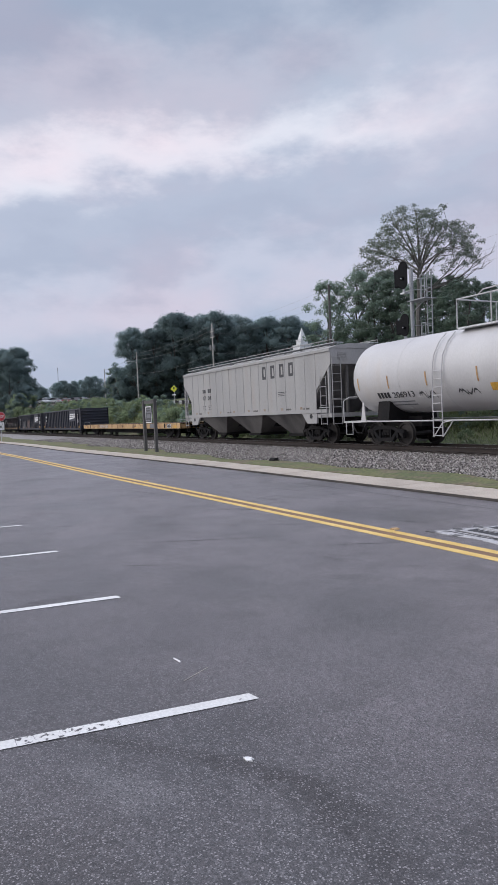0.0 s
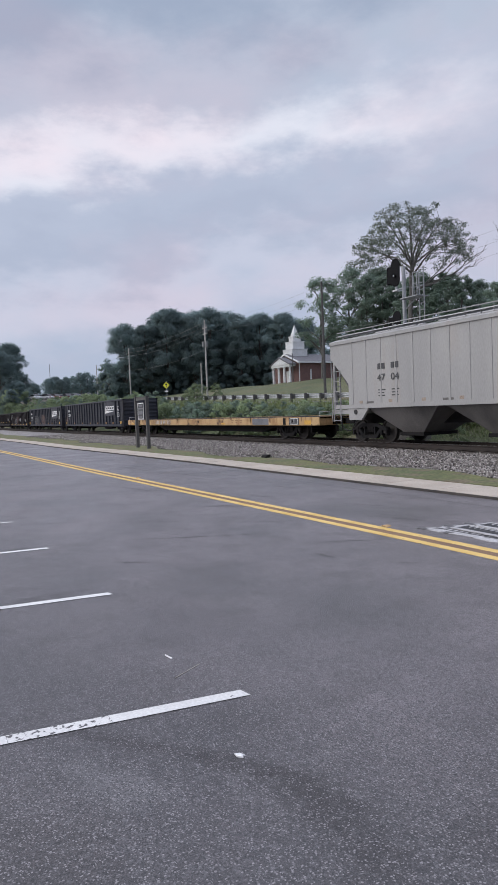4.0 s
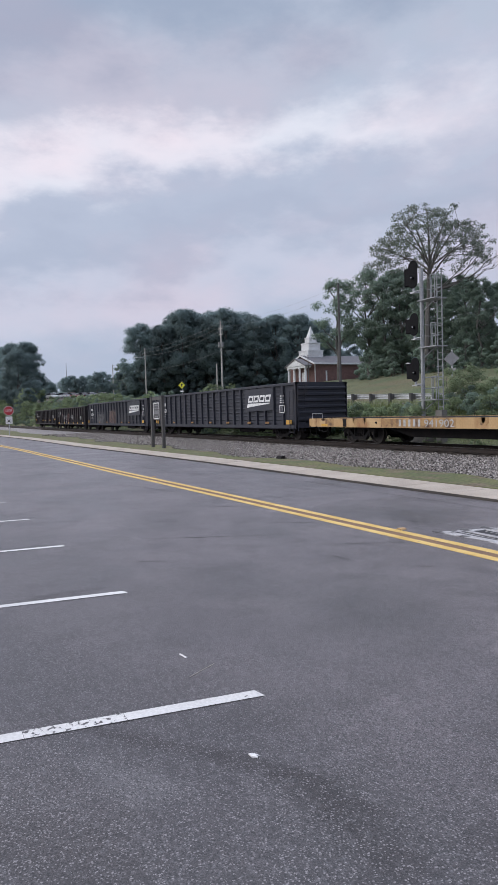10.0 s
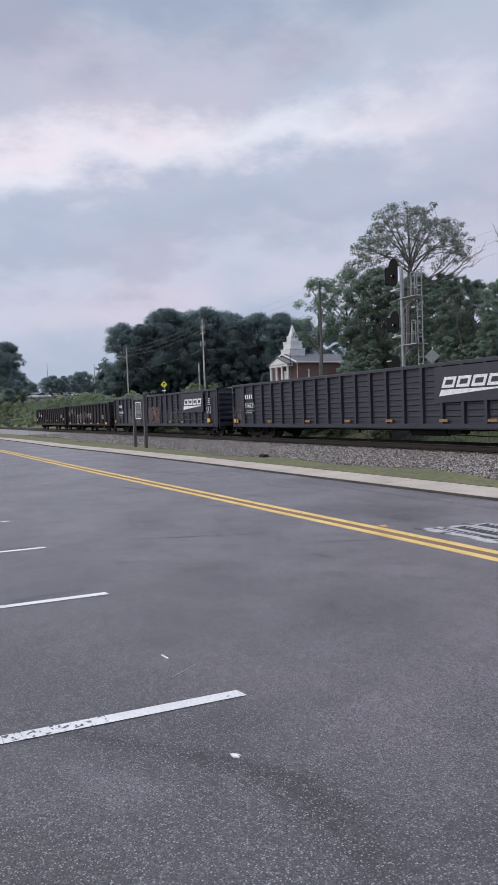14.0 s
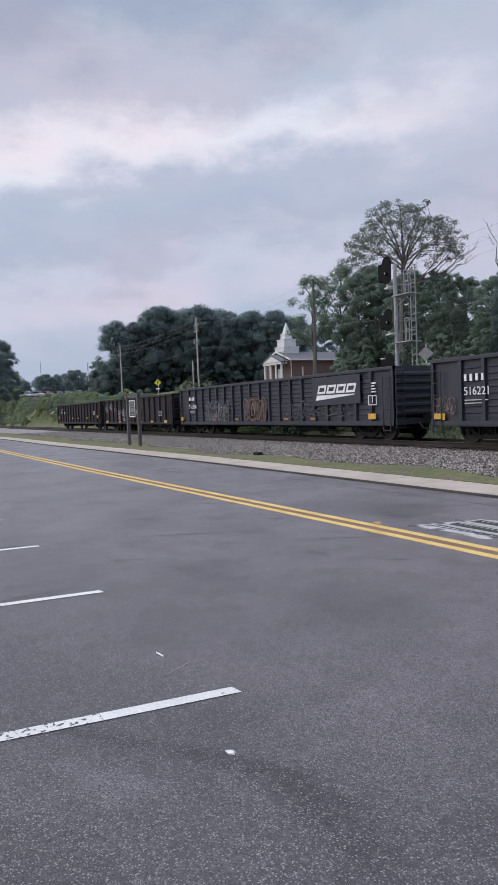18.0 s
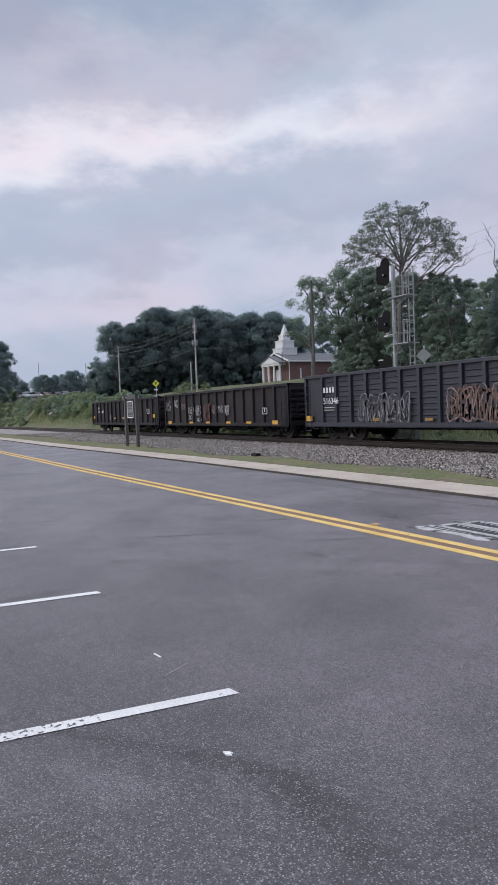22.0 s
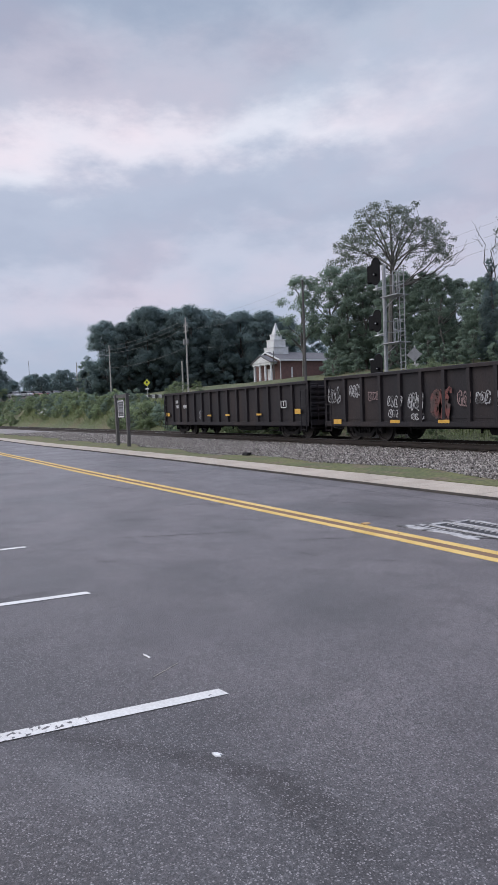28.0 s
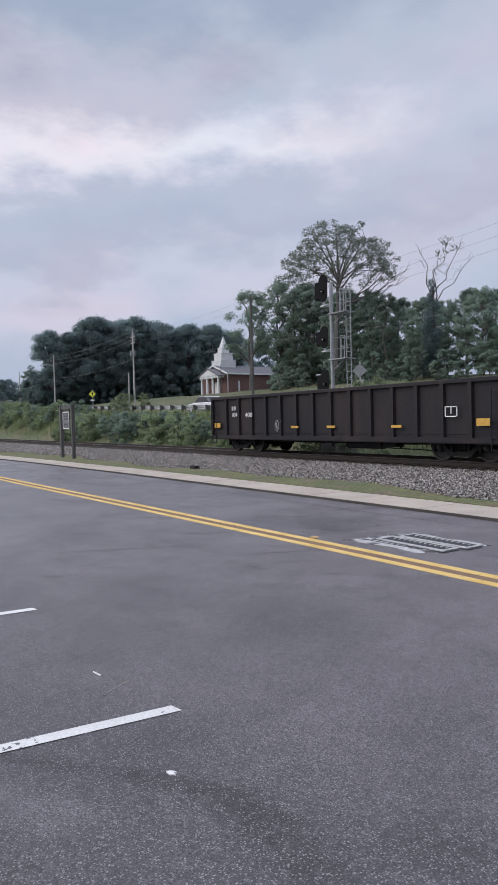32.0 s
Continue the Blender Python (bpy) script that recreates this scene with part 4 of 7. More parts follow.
def railway_logo(car, x, z, w, h):
    """The owner's mark: a dark plate with slanted white blocks over a tapering white stroke."""
    y0, y1 = -HALF - 0.035, -HALF - 0.028
    part("logo_plate", Shape().prism([(x - 0.35, z - 0.5), (x + w + 0.25, z - 0.45), (x + w + 0.25, z + h + 0.35), (x - 0.35, z + h + 0.35)], 1, -HALF - 0.027, -HALF + 0.01), SHARED["gonpaint"], car)
    b = w / 4
    for i in range(4):
        a, c, t = x + b * i, b * 0.86, h * 0.27

        def at(u, v):
            return (a + u + 0.14 * v / h, z + v)
        block = Shape()
        for u0, u1, v0, v1 in ((0, c, 0, t), (0, c, h - t, h), (0, t * 1.1, t, h - t), (c - t * 1.1, c, t, h - t)):
            block.prism([at(u0, v0), at(u1, v0), at(u1, v1), at(u0, v1)], 1, y0, y1)
        part("logo_block", block, M_WHITEPAINT, car, "slanted open white block")
    part("logo_stroke", Shape().prism([(x - 0.12, z - 0.28), (x - 0.02, z - 0.06), (x + w - 0.1, z - 0.06), (x + w - 0.12, z - 0.1)], 1, y0, y1), M_WHITEPAINT, car, "tapering white stroke")


M_RUSTMARK = surface("light_rust_bloom", (0.27, 0.21, 0.165), (0.33, 0.275, 0.225), 0.8, 6, 40, 0.1, stain=(0.2, 0.12, 0.08), stain_at=(0.55, 0.7), stain_scale=5)


def covered_hopper():
    x0 = -32.54
    car = thing("covered_hopper_car", "pale grey covered hopper with ribbed sides and sooty pockets", "railcar", group="freight train")
    T, B = 4.16, 1.55
    out = [(-8.5, T), (-8.5, 3.5), (-7.3, 2.4), (-7.3, B), (7.3, B), (7.3, 2.4), (8.5, 3.5), (8.5, T)]
    post = Shape().prism([(-0.06, -HALF + 0.01), (-0.05, -HALF - 0.016), (0.05, -HALF - 0.016), (0.06, -HALF + 0.01)], 2, B + 0.02, T - 0.02).mesh("side_post")
    post.materials.append(M_HOPPER)
    for sd in (-1, 1):
        y = sd * HALF
        side = part("side_sheet", Shape().prism(out, 1, y - 0.02 * sd, y), M_HOPPER, car)
        part("eave_chord", Shape().box(-8.5, 8.5, min(y, y + 0.05 * sd), max(y, y + 0.05 * sd), T - 0.1, T + 0.02), M_HOPPER, side)
        part("side_sill", Shape().box(-8.2, 8.2, min(y - 0.1 * sd, y + 0.03 * sd), max(y - 0.1 * sd, y + 0.03 * sd), B - 0.16, B), M_HOPPER, side)
        if sd < 0:
            for i in range(17):
                part("side_post", post, M_HOPPER, side, at=(-7.04 + 0.894 * i, 0, 0))
    roof = Shape().prism([(-HALF - 0.03, T + 0.025), (-1.1, T + 0.16), (-0.45, T + 0.24), (0.45, T + 0.24), (1.1, T + 0.16), (HALF + 0.03, T + 0.025)], 0, -8.53, 8.53)
    part("roof", roof, M_HOPPER, car)
    for i in range(4):
        part("roof_hatch", Shape().box(-7 + 3.6 * i, -4.2 + 3.6 * i, -0.3, 0.3, T + 0.2, T + 0.34), M_HOPPER, car, bevel=0.03)
    for sd in (-1, 1):
        s = Shape().box(-8.45, 8.45, sd * 0.95 - 0.25, sd * 0.95 + 0.25, T + 0.27, T + 0.30)
        for i in range(12):
            x = -8.3 + 16.6 * i / 11
            s.box(x - 0.02, x + 0.02, sd * 0.95 - 0.03, sd * 0.95 + 0.03, T + 0.1, T + 0.27)
        part("running_board", s, M_GALV, car, "galvanised walkway grating")
        r = Shape().pipe([(-8.4, sd * 1.2, T + 0.0), (-8.4, sd * 1.2, T + 0.42), (8.4, sd * 1.2, T + 0.42), (8.4, sd * 1.2, T + 0.0)], 0.018)
        for i in range(13):
            x = -7.2 + 14.4 * i / 12
            r.rod((x, sd * 1.2, T), (x, sd * 1.2, T + 0.42), 0.014, 5)
        part("roof_rail", r, M_HOPPER, car)
    for i in range(3):
        a, b = -6.5 + 4.34 * i, -6.5 + 4.34 * (i + 1)
        c = (a + b) / 2
        p = Shape()
        t = [(a, -1.47, B - 0.02), (b, -1.47, B - 0.02), (b, 1.47, B - 0.02), (a, 1.47, B - 0.02)]
        q = [(c - 0.55, -0.75, 0.42), (c + 0.55, -0.75, 0.42), (c + 0.55, 0.75, 0.42), (c - 0.55, 0.75, 0.42)]
        p.add(t + q, [(0, 1, 2, 3), (7, 6, 5, 4), (0, 4, 5, 1), (1, 5, 6, 2), (2, 6, 7, 3), (3, 7, 4, 0)])
        pk = part("hopper_pocket", p, M_HOPPER_LOW, car, "sooty sloping discharge pocket")
        part("gate", Shape().box(c - 0.65, c + 0.65, -0.85, 0.85, 0.30, 0.42), M_TRUCK, pk, "discharge gate")
    for sg in (-1, 1):
        e = sg * 8.5
        slope = Shape().prism([(e - sg * 0.055, 3.55), (sg * 6.6, 1.4), (sg * 6.4, 1.4), (sg * 8.2, 3.75), (e - sg * 0.055, 3.75)], 1, -HALF + 0.03, HALF - 0.03)
        part("end_slope_sheet", slope, M_HOPPER_LOW, car, "grimy sloping end sheet")
        part("end_panel", Shape().box(min(e, e - sg * 0.05), max(e, e - sg * 0.05), -HALF + 0.03, HALF - 0.03, 3.5, T + 0.02), M_HOPPER, car)
        part("end_platform", Shape().box(min(sg * 6.4, sg * 8.45), max(sg * 6.4, sg * 8.45), -HALF + 0.02, HALF - 0.02, 1.18, 1.36), M_HOPPER, car)
        for y in (-HALF + 0.06, HALF - 0.06):
            part("corner_post", Shape().box(sg * 8.3 - 0.05, sg * 8.3 + 0.05, y - 0.05, y + 0.05, 1.36, 3.6), M_HOPPER, car)
        for y in (-0.5, 0.5):
            part("end_post", Shape().box(sg * 8.3 - 0.06, sg * 8.3 + 0.06, y - 0.05, y + 0.05, 1.36, 3.6), M_HOPPER_LOW, car)
        lx = 7.72 if sg > 0 else -8.3
        ladder(car, lx, -HALF - 0.04, 0.85, 3.0, 6, M_HOPPER, 0.46, "x", "side_ladder")
        ladder(car, sg * 8.55, -HALF + 0.05, 0.85, 3.85, 9, M_HOPPER, 0.46, "y", "end_ladder")
        br = Shape().prism([(sg * 7.35, B), (sg * 5.9, B), (sg * 6.5, 0.92), (sg * 7.3, 0.92)], 1, -HALF - 0.005, -HALF + 0.1)
        part("bolster_web", br, M_HOPPER, car)
        # solid black disc painted as the shade inside a jacking hole
        part("jacking_hole", Shape().lathe([(0.1, 0), (0.1, 0.03)], (sg * 6.85, -HALF - 0.03, 1.25), "y", 14), M_BLACK, car)
        part("stirrup_step", Shape().pipe([(sg * 7.8, -HALF, 1.1), (sg * 7.8, -HALF, 0.5), (sg * 8.2, -HALF, 0.5), (sg * 8.2, -HALF, 1.1)], 0.02), M_TRUCK, car)
        coupler(car, sg * 8.4, sg)
        truck(car, sg * 6.55)
    part("centre_sill", Shape().box(-8.4, 8.4, -0.22, 0.22, 0.75, 1.15), M_TRUCK, car)
    # brake wheel, its housing and the pipes behind the end ladder
    bw = part("brake_wheel", Shape().lathe([(0.26, -0.015), (0.29, -0.015), (0.29, 0.015), (0.26, 0.015), (0.26, -0.015)], (8.5, 0.35, 2.55), "x", 20), M_HOPPER, car, "spoked hand brake wheel")
    for k in range(5):
        c, e = math.cos(2 * math.pi * k / 5), math.sin(2 * math.pi * k / 5)
        part("spoke", Shape().rod((8.5, 0.35, 2.55), (8.5, 0.35 + 0.27 * c, 2.55 + 0.27 * e), 0.012, 5), M_HOPPER, bw)
    part("brake_housing", Shape().box(8.25, 8.47, 0.15, 0.55, 2.35, 2.75), M_HOPPER_LOW, car, bevel=0.02)
    part("brake_chain_rod", Shape().rod((8.4, 0.35, 1.36), (8.4, 0.35, 2.35), 0.025, 6), M_HOPPER_LOW, car)
    part("end_handrail", Shape().pipe([(8.52, -HALF + 0.05, 1.95), (8.52, -0.2, 1.95), (8.52, -0.2, 2.7)], 0.018), M_HOPPER, car)
    part("end_handrail", Shape().pipe([(8.52, 0.0, 3.05), (8.52, HALF - 0.1, 3.05)], 0.018), M_HOPPER, car)
    part("side_handhold", Shape().pipe([(7.62, -HALF - 0.05, 1.62), (8.35, -HALF - 0.05, 1.62)], 0.02), M_HOPPER, car)
    for i in range(8):
        x = -6.6 + 1.788 * i
        bar(car, "rust_mark", x, x + 0.2, B + 0.03, B + 0.14, M_RUSTMARK, 0.0)
    vent = Shape()
    for i in range(5):
        vent.box(8.5, 8.53, -1.1, -0.6, 3.7 + 0.07 * i, 3.73 + 0.07 * i)
    part("end_louvre", vent, M_HOPPER, car)
    # maker's mark in four dark blocks, car number, small stencils
    for i in range(4):
        a = 2.34 + 0.88 * i
        y0, y1, ring = -HALF - 0.012, -HALF - 0.003, Shape()
        ring.box(a, a + 0.14, y0, y1, 3.2, 3.85).box(a + 0.32, a + 0.46, y0, y1, 3.2, 3.85).box(a + 0.14, a + 0.32, y0, y1, 3.72, 3.85).box(a + 0.14, a + 0.32, y0, y1, 3.2, 3.33)
        part("logo_block", ring, M_DARKMARK, car, "dark grey open logo block")
    for i in range(2):
        for k in range(2):
            bar(car, "stencil_block", -5.4 + 0.78 * i + 0.24 * k, -5.24 + 0.78 * i + 0.24 * k, 2.86, 3.08, M_DARKMARK, 0.018)
        lettering(car, "car_number", ("47", "04")[i], -5.42 + 0.78 * i, 2.42, 0.26, M_DARKMARK, 0.44, lift=0.012)
        stencil_lines(car, -5.4 + 0.78 * i, 2.05, 0.42, 3, M_DARKMARK, 0.04)
    stencil_lines(car, 3.9, 2.45, 0.8, 3, M_DARKMARK, 0.03, 0.08)
    for x in (-6.2, -2.0, 1.2, 4.6, 6.2):
        bar(car, "reflector", x, x + 0.5, B + 0.02, B + 0.1, M_HOPPER_LOW, 0.0)
    place_car(car, x0)


def tank_car():
    x0, L, zc, r = -14.8, 8.4, 2.72, 1.47
    car = thing("tank_car", "white cylindrical tank car with a railed top platform", "railcar", group="freight train")
    prof = []
    for i in range(9):
        a = math.pi / 2 * i / 8
        prof.append((max(0.02, r * math.sin(a)), -7.5 - 0.75 * math.cos(a)))
    prof += [(r, x) for x in (-4, 0, 4)] + [(q, -h) for q, h in prof[::-1]]
    part("tank", Shape().lathe(prof, (0, 0, zc), "x", 48), M_TANK, car, "white tank shell", smooth=True)
    for x in (-4.9, -2.6, 2.6, 4.9):
        part("weld_band", Shape().lathe([(r + 0.004, -0.03), (r + 0.006, 0.03)], (x, 0, zc), "x", 48), M_TANK, car)
    for sg in (-1, 1):
        part("stub_sill", Shape().box(min(sg * 5, sg * L), max(sg * 5, sg * L), -0.25, 0.25, 0.72, 1.12), M_TRUCK, car)
        part("end_platform", Shape().box(min(sg * 7.2, sg * L), max(sg * 7.2, sg * L), -HALF, HALF, 0.93, 1.0), M_TANK, car)
        part("saddle", Shape().prism([(-1.25, 1.0), (1.25, 1.0), (1.15, 1.75), (0.7, 1.45), (-0.7, 1.45), (-1.15, 1.75)], 0, sg * 6.1 - 0.35, sg * 6.1 + 0.35), M_TRUCK, car, "dark tank saddle")
        rail = Shape().pipe([(sg * 8.35, -HALF, 0.98), (sg * 8.35, -HALF, 1.85), (sg * 8.1, -HALF + 0.1, 2.0), (sg * 8.1, HALF - 0.1, 2.0), (sg * 8.35, HALF, 1.85), (sg * 8.35, HALF, 0.98)], 0.022)
        part("end_handrail", rail, M_TANK, car)
        part("platform_gusset", Shape().prism([(sg * 7.25, 1.0), (sg * 6.95, 1.0), (sg * 7.05, 1.75), (sg * 7.12, 1.75)], 1, -HALF + 0.06, -HALF + 0.1), M_TANK, car)
        part("stirrup_step", Shape().pipe([(sg * 7.75, -HALF, 0.95), (sg * 7.75, -HALF, 0.45), (sg * 8.2, -HALF, 0.45), (sg * 8.2, -HALF, 0.95)], 0.02), M_TANK, car)
        coupler(car, sg * L, sg)
        truck(car, sg * 6.2)
    part("side_rail", Shape().pipe([(-7.2, -HALF, 0.97), (7.2, -HALF, 0.97)], 0.028), M_TANK, car)
    part("side_rail", Shape().pipe([(-7.2, HALF, 0.97), (7.2, HALF, 0.97)], 0.028), M_TANK, car)
    top = zc + r
    part("manway", Shape().lathe([(0.5, -0.1), (0.5, 0.25), (0.55, 0.27), (0.55, 0.33), (0.1, 0.4)], (0, 0, top), "z", 24), M_TANK, car)
    part("top_platform", Shape().box(-2.3, 2.3, -0.95, 0.95, top - 0.12, top - 0.06), M_GALV, car, "galvanised grating platform")
    g = Shape()
    for y in (-0.95, 0.95):
        g.pipe([(-2.3, y, top - 0.1), (-2.3, y, top + 0.9), (2.3, y, top + 0.9), (2.3, y, top - 0.1)], 0.025)
        for x in (-0.8, 0.8):
            g.rod((x, y, top - 0.1), (x, y, top + 0.9), 0.022, 6)
        g.pipe([(-1.6, y * 0.8, top + 0.9), (-1.3, y * 0.8, top + 1.08), (1.3, y * 0.8, top + 1.12), (1.6, y * 0.8, top + 0.9)], 0.022)
    for x in (-2.3, 2.3):
        g.rod((x, -0.95, top + 0.9), (x, 0.95, top + 0.9), 0.025, 6)
    part("platform_rail", g, M_TANK, car)
    # the ladder follows the shell up to the platform
    lad = Shape()
    for x in (-2.95, -2.5):
        pts = [(x, -HALF - 0.06, 0.4), (x, -HALF - 0.06, zc)] + [(x, -(r + 0.09) * math.cos(a), zc + (r + 0.09) * math.sin(a)) for a in (0.35, 0.7, 1.0)]
        lad.pipe(pts, 0.02)
    for i in range(9):
        z = 0.45 + i * 0.28
        lad.rod((-2.95, -HALF - 0.06, z), (-2.5, -HALF - 0.06, z), 0.015, 6)
    lad.pipe([(-2.95, -HALF - 0.06, 0.4), (-2.5, -HALF - 0.06, 0.9), (-2.05, -HALF, 0.97)], 0.02)
    lad.pipe([(-2.5, -HALF - 0.06, 0.4), (-2.05, -HALF, 0.97)], 0.02)
    part("side_ladder", lad, M_TANK, car)

    def shell_y(z):
        return -math.sqrt(max(0.01, r * r - (z - zc) ** 2))
    for x in (-7.35, -5.5, -3.4, -1.0, 1.5, 3.8, 6.0):
        s = Shape()
        for k in range(5):
            za, zb = 2.22 + 0.1 * k, 2.32 + 0.1 * k
            s.add([(x - 0.035, shell_y(za) - 0.008, za), (x + 0.035, shell_y(za) - 0.008, za), (x + 0.035, shell_y(zb) - 0.008, zb), (x - 0.035, shell_y(zb) - 0.008, zb)], [(0, 1, 2, 3)])
        part("reflector_strip", s, M_FLAT, car, "faded amber reflector strip")

    def shell_patch(name, xa, xb, za, zb, mat, label=""):
        zs = [za + (zb - za) * k / 4 for k in range(5)]
        v = [(x, shell_y(z) - 0.008, z) for z in zs for x in (xa, xb)]
        part(name, Shape().add(v, [(2 * k, 2 * k + 1, 2 * k + 3, 2 * k + 2) for k in range(4)]), mat, car, label)
    for k in range(4):
        shell_patch("stencil_block", -6.3 + 0.19 * k, -6.16 + 0.19 * k, 1.86, 2.08, M_BLACK)
    lettering(car, "car_number", "206913", -5.42, 1.86, 0.24, M_BLACK, 1.2, y=shell_y(1.86) - 0.03, tilt=119)
    for k in range(2):
        z = 1.68 - 0.12 * k
        shell_patch("stencil_line", -6.0, -4.4, z, z + 0.04, M_GREYPATCH)
    shell_patch("placard", -0.55, 0.2, 1.9, 2.15, M_YELLOWREFL, "yellow warning panel")
    rnd = random.Random(5)
    for xa, xb, zc2, amp, turns in ((-2.0, -1.1, 1.92, 0.09, 5.0), (-3.95, -3.1, 1.9, 0.13, 5.0)):
        n = 60
        v = []
        for k in range(n):
            u = k / (n - 1)
            x = xa + (xb - xa) * u + 0.05 * math.sin(turns * 6.28 * u * 0.7)
            z = zc2 + amp * math.sin(turns * 6.28 * u) * rnd.uniform(0.7, 1.0)
            for dz in (-0.035, 0.035):
                v.append((x, shell_y(z + dz) - 0.008, z + dz))
        part("spray_paint", Shape().add(v, [(2 * k, 2 * k + 1, 2 * k + 3, 2 * k + 2) for k in range(n - 1)]), M_BLACK_SPRAY, car, "black spray-painted scrawl")
    part("bottom_outlet", Shape().lathe([(0.25, -0.4), (0.3, -0.1), (0.3, 0.1)], (0, 0, 1.2), "z", 16), M_TRUCK, car)
    place_car(car, x0)


M_FLATRUST = surface("rusted_yellow_paint", (0.30, 0.17, 0.075), (0.42, 0.27, 0.12), 0.75, 2.5, 40, 0.2, stain=(0.12, 0.07, 0.045), stain_at=(0.5, 0.62), stain_scale=2.0)


M_RUSTDARK = surface("dark_brown_rust", (0.17, 0.095, 0.055), (0.24, 0.135, 0.07), 0.85, 4, 40, 0.2)
M_SILLMARK = surface("worn_white_sill_stencil", (0.36, 0.36, 0.36), (0.48, 0.48, 0.47), 0.7, 6, 40, 0.05)


def flat_car():
    x0, L, top = -55.67, 13.62, 1.08
    car = thing("flat_car", "long empty yellow flatcar with grimy patches", "railcar", group="freight train")
    part("deck", Shape().box(-L, L, -HALF + 0.03, HALF - 0.03, top - 0.08, top - 0.012), M_TRUCK, car, "dark steel and timber deck")
    for sd in (-1, 1):
        y = sd * HALF
        part("side_sill", Shape().prism([(y - sd * 0.12, 0.74), (y, 0.70), (y, top), (y - sd * 0.03, top), (y - sd * 0.03, 0.78), (y - sd * 0.12, 0.78)], 0, -L, L), M_FLAT, car, "yellow side sill")
    fish = [(-L, 0.98), (-L, 0.72), (-L + 4.6, 0.68), (-L + 6.4, 0.32), (L - 6.4, 0.32), (L - 4.6, 0.68), (L, 0.72), (L, 0.98)]
    part("centre_sill", Shape().prism(fish, 1, -0.8, 0.8), M_TRUCK, car, "deep black centre sill")
    for sg in (-1, 1):
        part("end_sill", Shape().box(min(sg * L, sg * (L - 0.12)), max(sg * L, sg * (L - 0.12)), -HALF + 0.02, HALF - 0.02, 0.70, top), M_FLAT, car)
        part("stirrup_step", Shape().pipe([(sg * (L - 0.6), -HALF - 0.02, 0.75), (sg * (L - 0.6), -HALF - 0.02, 0.32), (sg * (L - 0.1), -HALF - 0.02, 0.32), (sg * (L - 0.1), -HALF - 0.02, 0.75)], 0.02), M_TRUCK, car)
        part("end_handhold", Shape().pipe([(sg * (L - 0.1), -HALF + 0.1, top), (sg * (L - 0.1), -HALF + 0.1, top + 0.22), (sg * (L - 0.1), -HALF + 0.65, top + 0.22), (sg * (L - 0.1), -HALF + 0.65, top)], 0.016), M_GALV, car)
        coupler(car, sg * L, sg)
        truck(car, sg * (L - 3.3))
    for x0b, x1b, m in ((7.4, 9.1, M_GREYPATCH), (10.5, 10.75, M_TRUCK), (-10.9, -10.65, M_TRUCK), (9.3, 9.75, M_FLATRUST), (-1.4, 0.9, M_FLATRUST), (3.0, 3.9, M_FLATRUST), (-12.3, -11.6, M_FLATRUST), (12.4, 12.95, M_YELLOWREFL), (-8.3, -4.2, M_FLATRUST), (11.05, 11.95, M_DARKMARK)):
        bar(car, "sill_patch", x0b, x1b, 0.72 if m is not M_YELLOWREFL else 0.74, 1.05 if m is not M_YELLOWREFL else 0.93, m, 0.0)
    for x in (-12.6, 3.6):
        bar(car, "sill_patch", x, x + 0.5, 0.74, 0.84, M_YELLOWREFL, 0.003, "amber reflector")
    for k in range(5):
        bar(car, "stencil_block", -7.2 + 0.27 * k, -7.08 + 0.27 * k, 0.76, 1.02, M_SILLMARK, 0.004)
    lettering(car, "car_number", "941902", -5.8, 0.76, 0.26, M_SILLMARK, 1.5, lift=0.0)
    stencil_box(car, 11.15, 11.85, 0.74, 1.03, 0.004)
    # rust running down from the deck edge
    rnd = random.Random(77)
    for k in range(46):
        x, w, d = rnd.uniform(-13.3, 13.3), rnd.uniform(0.05, 0.32), rnd.uniform(0.06, 0.34)
        lean = rnd.uniform(-0.08, 0.08)
        run_off = Shape().prism([(x, 1.078), (x + w, 1.078), (x + w * 0.94, 1.078 - d * 0.6), (x + w * 0.7 + lean * 0.3, 1.078 - d * 0.75), (x + w * 0.55, 1.078 - d), (x + w * 0.3, 1.078 - d * 0.9), (x + w * 0.1, 1.078 - d * 0.5)], 1, -HALF - 0.0035, -HALF - 0.001)
        part("rust_streak", run_off, (M_FLATRUST, M_RUSTDARK)[k % 3 == 0], car)
    for k in range(3):
        bar(car, "stencil_line", 4.9 + 0.5 * k, 5.2 + 0.5 * k, 0.93, 0.97, M_RUSTDARK, 0.001)
        bar(car, "stencil_line", 4.95 + 0.5 * k, 5.15 + 0.5 * k, 0.82, 0.86, M_RUSTDARK, 0.001)
    rivet = Shape().lathe([(0.05, 0.0), (0.035, -0.03)], (0, -HALF, 0.9), "y", 10).mesh("lashing_eye")
    rivet.materials.append(M_TRUCK)
    for i in (4, 13, 24):
        part("lashing_eye", rivet, M_TRUCK, car, at=(-12.6 + i * 1.0, 0, 0))
    place_car(car, x0)


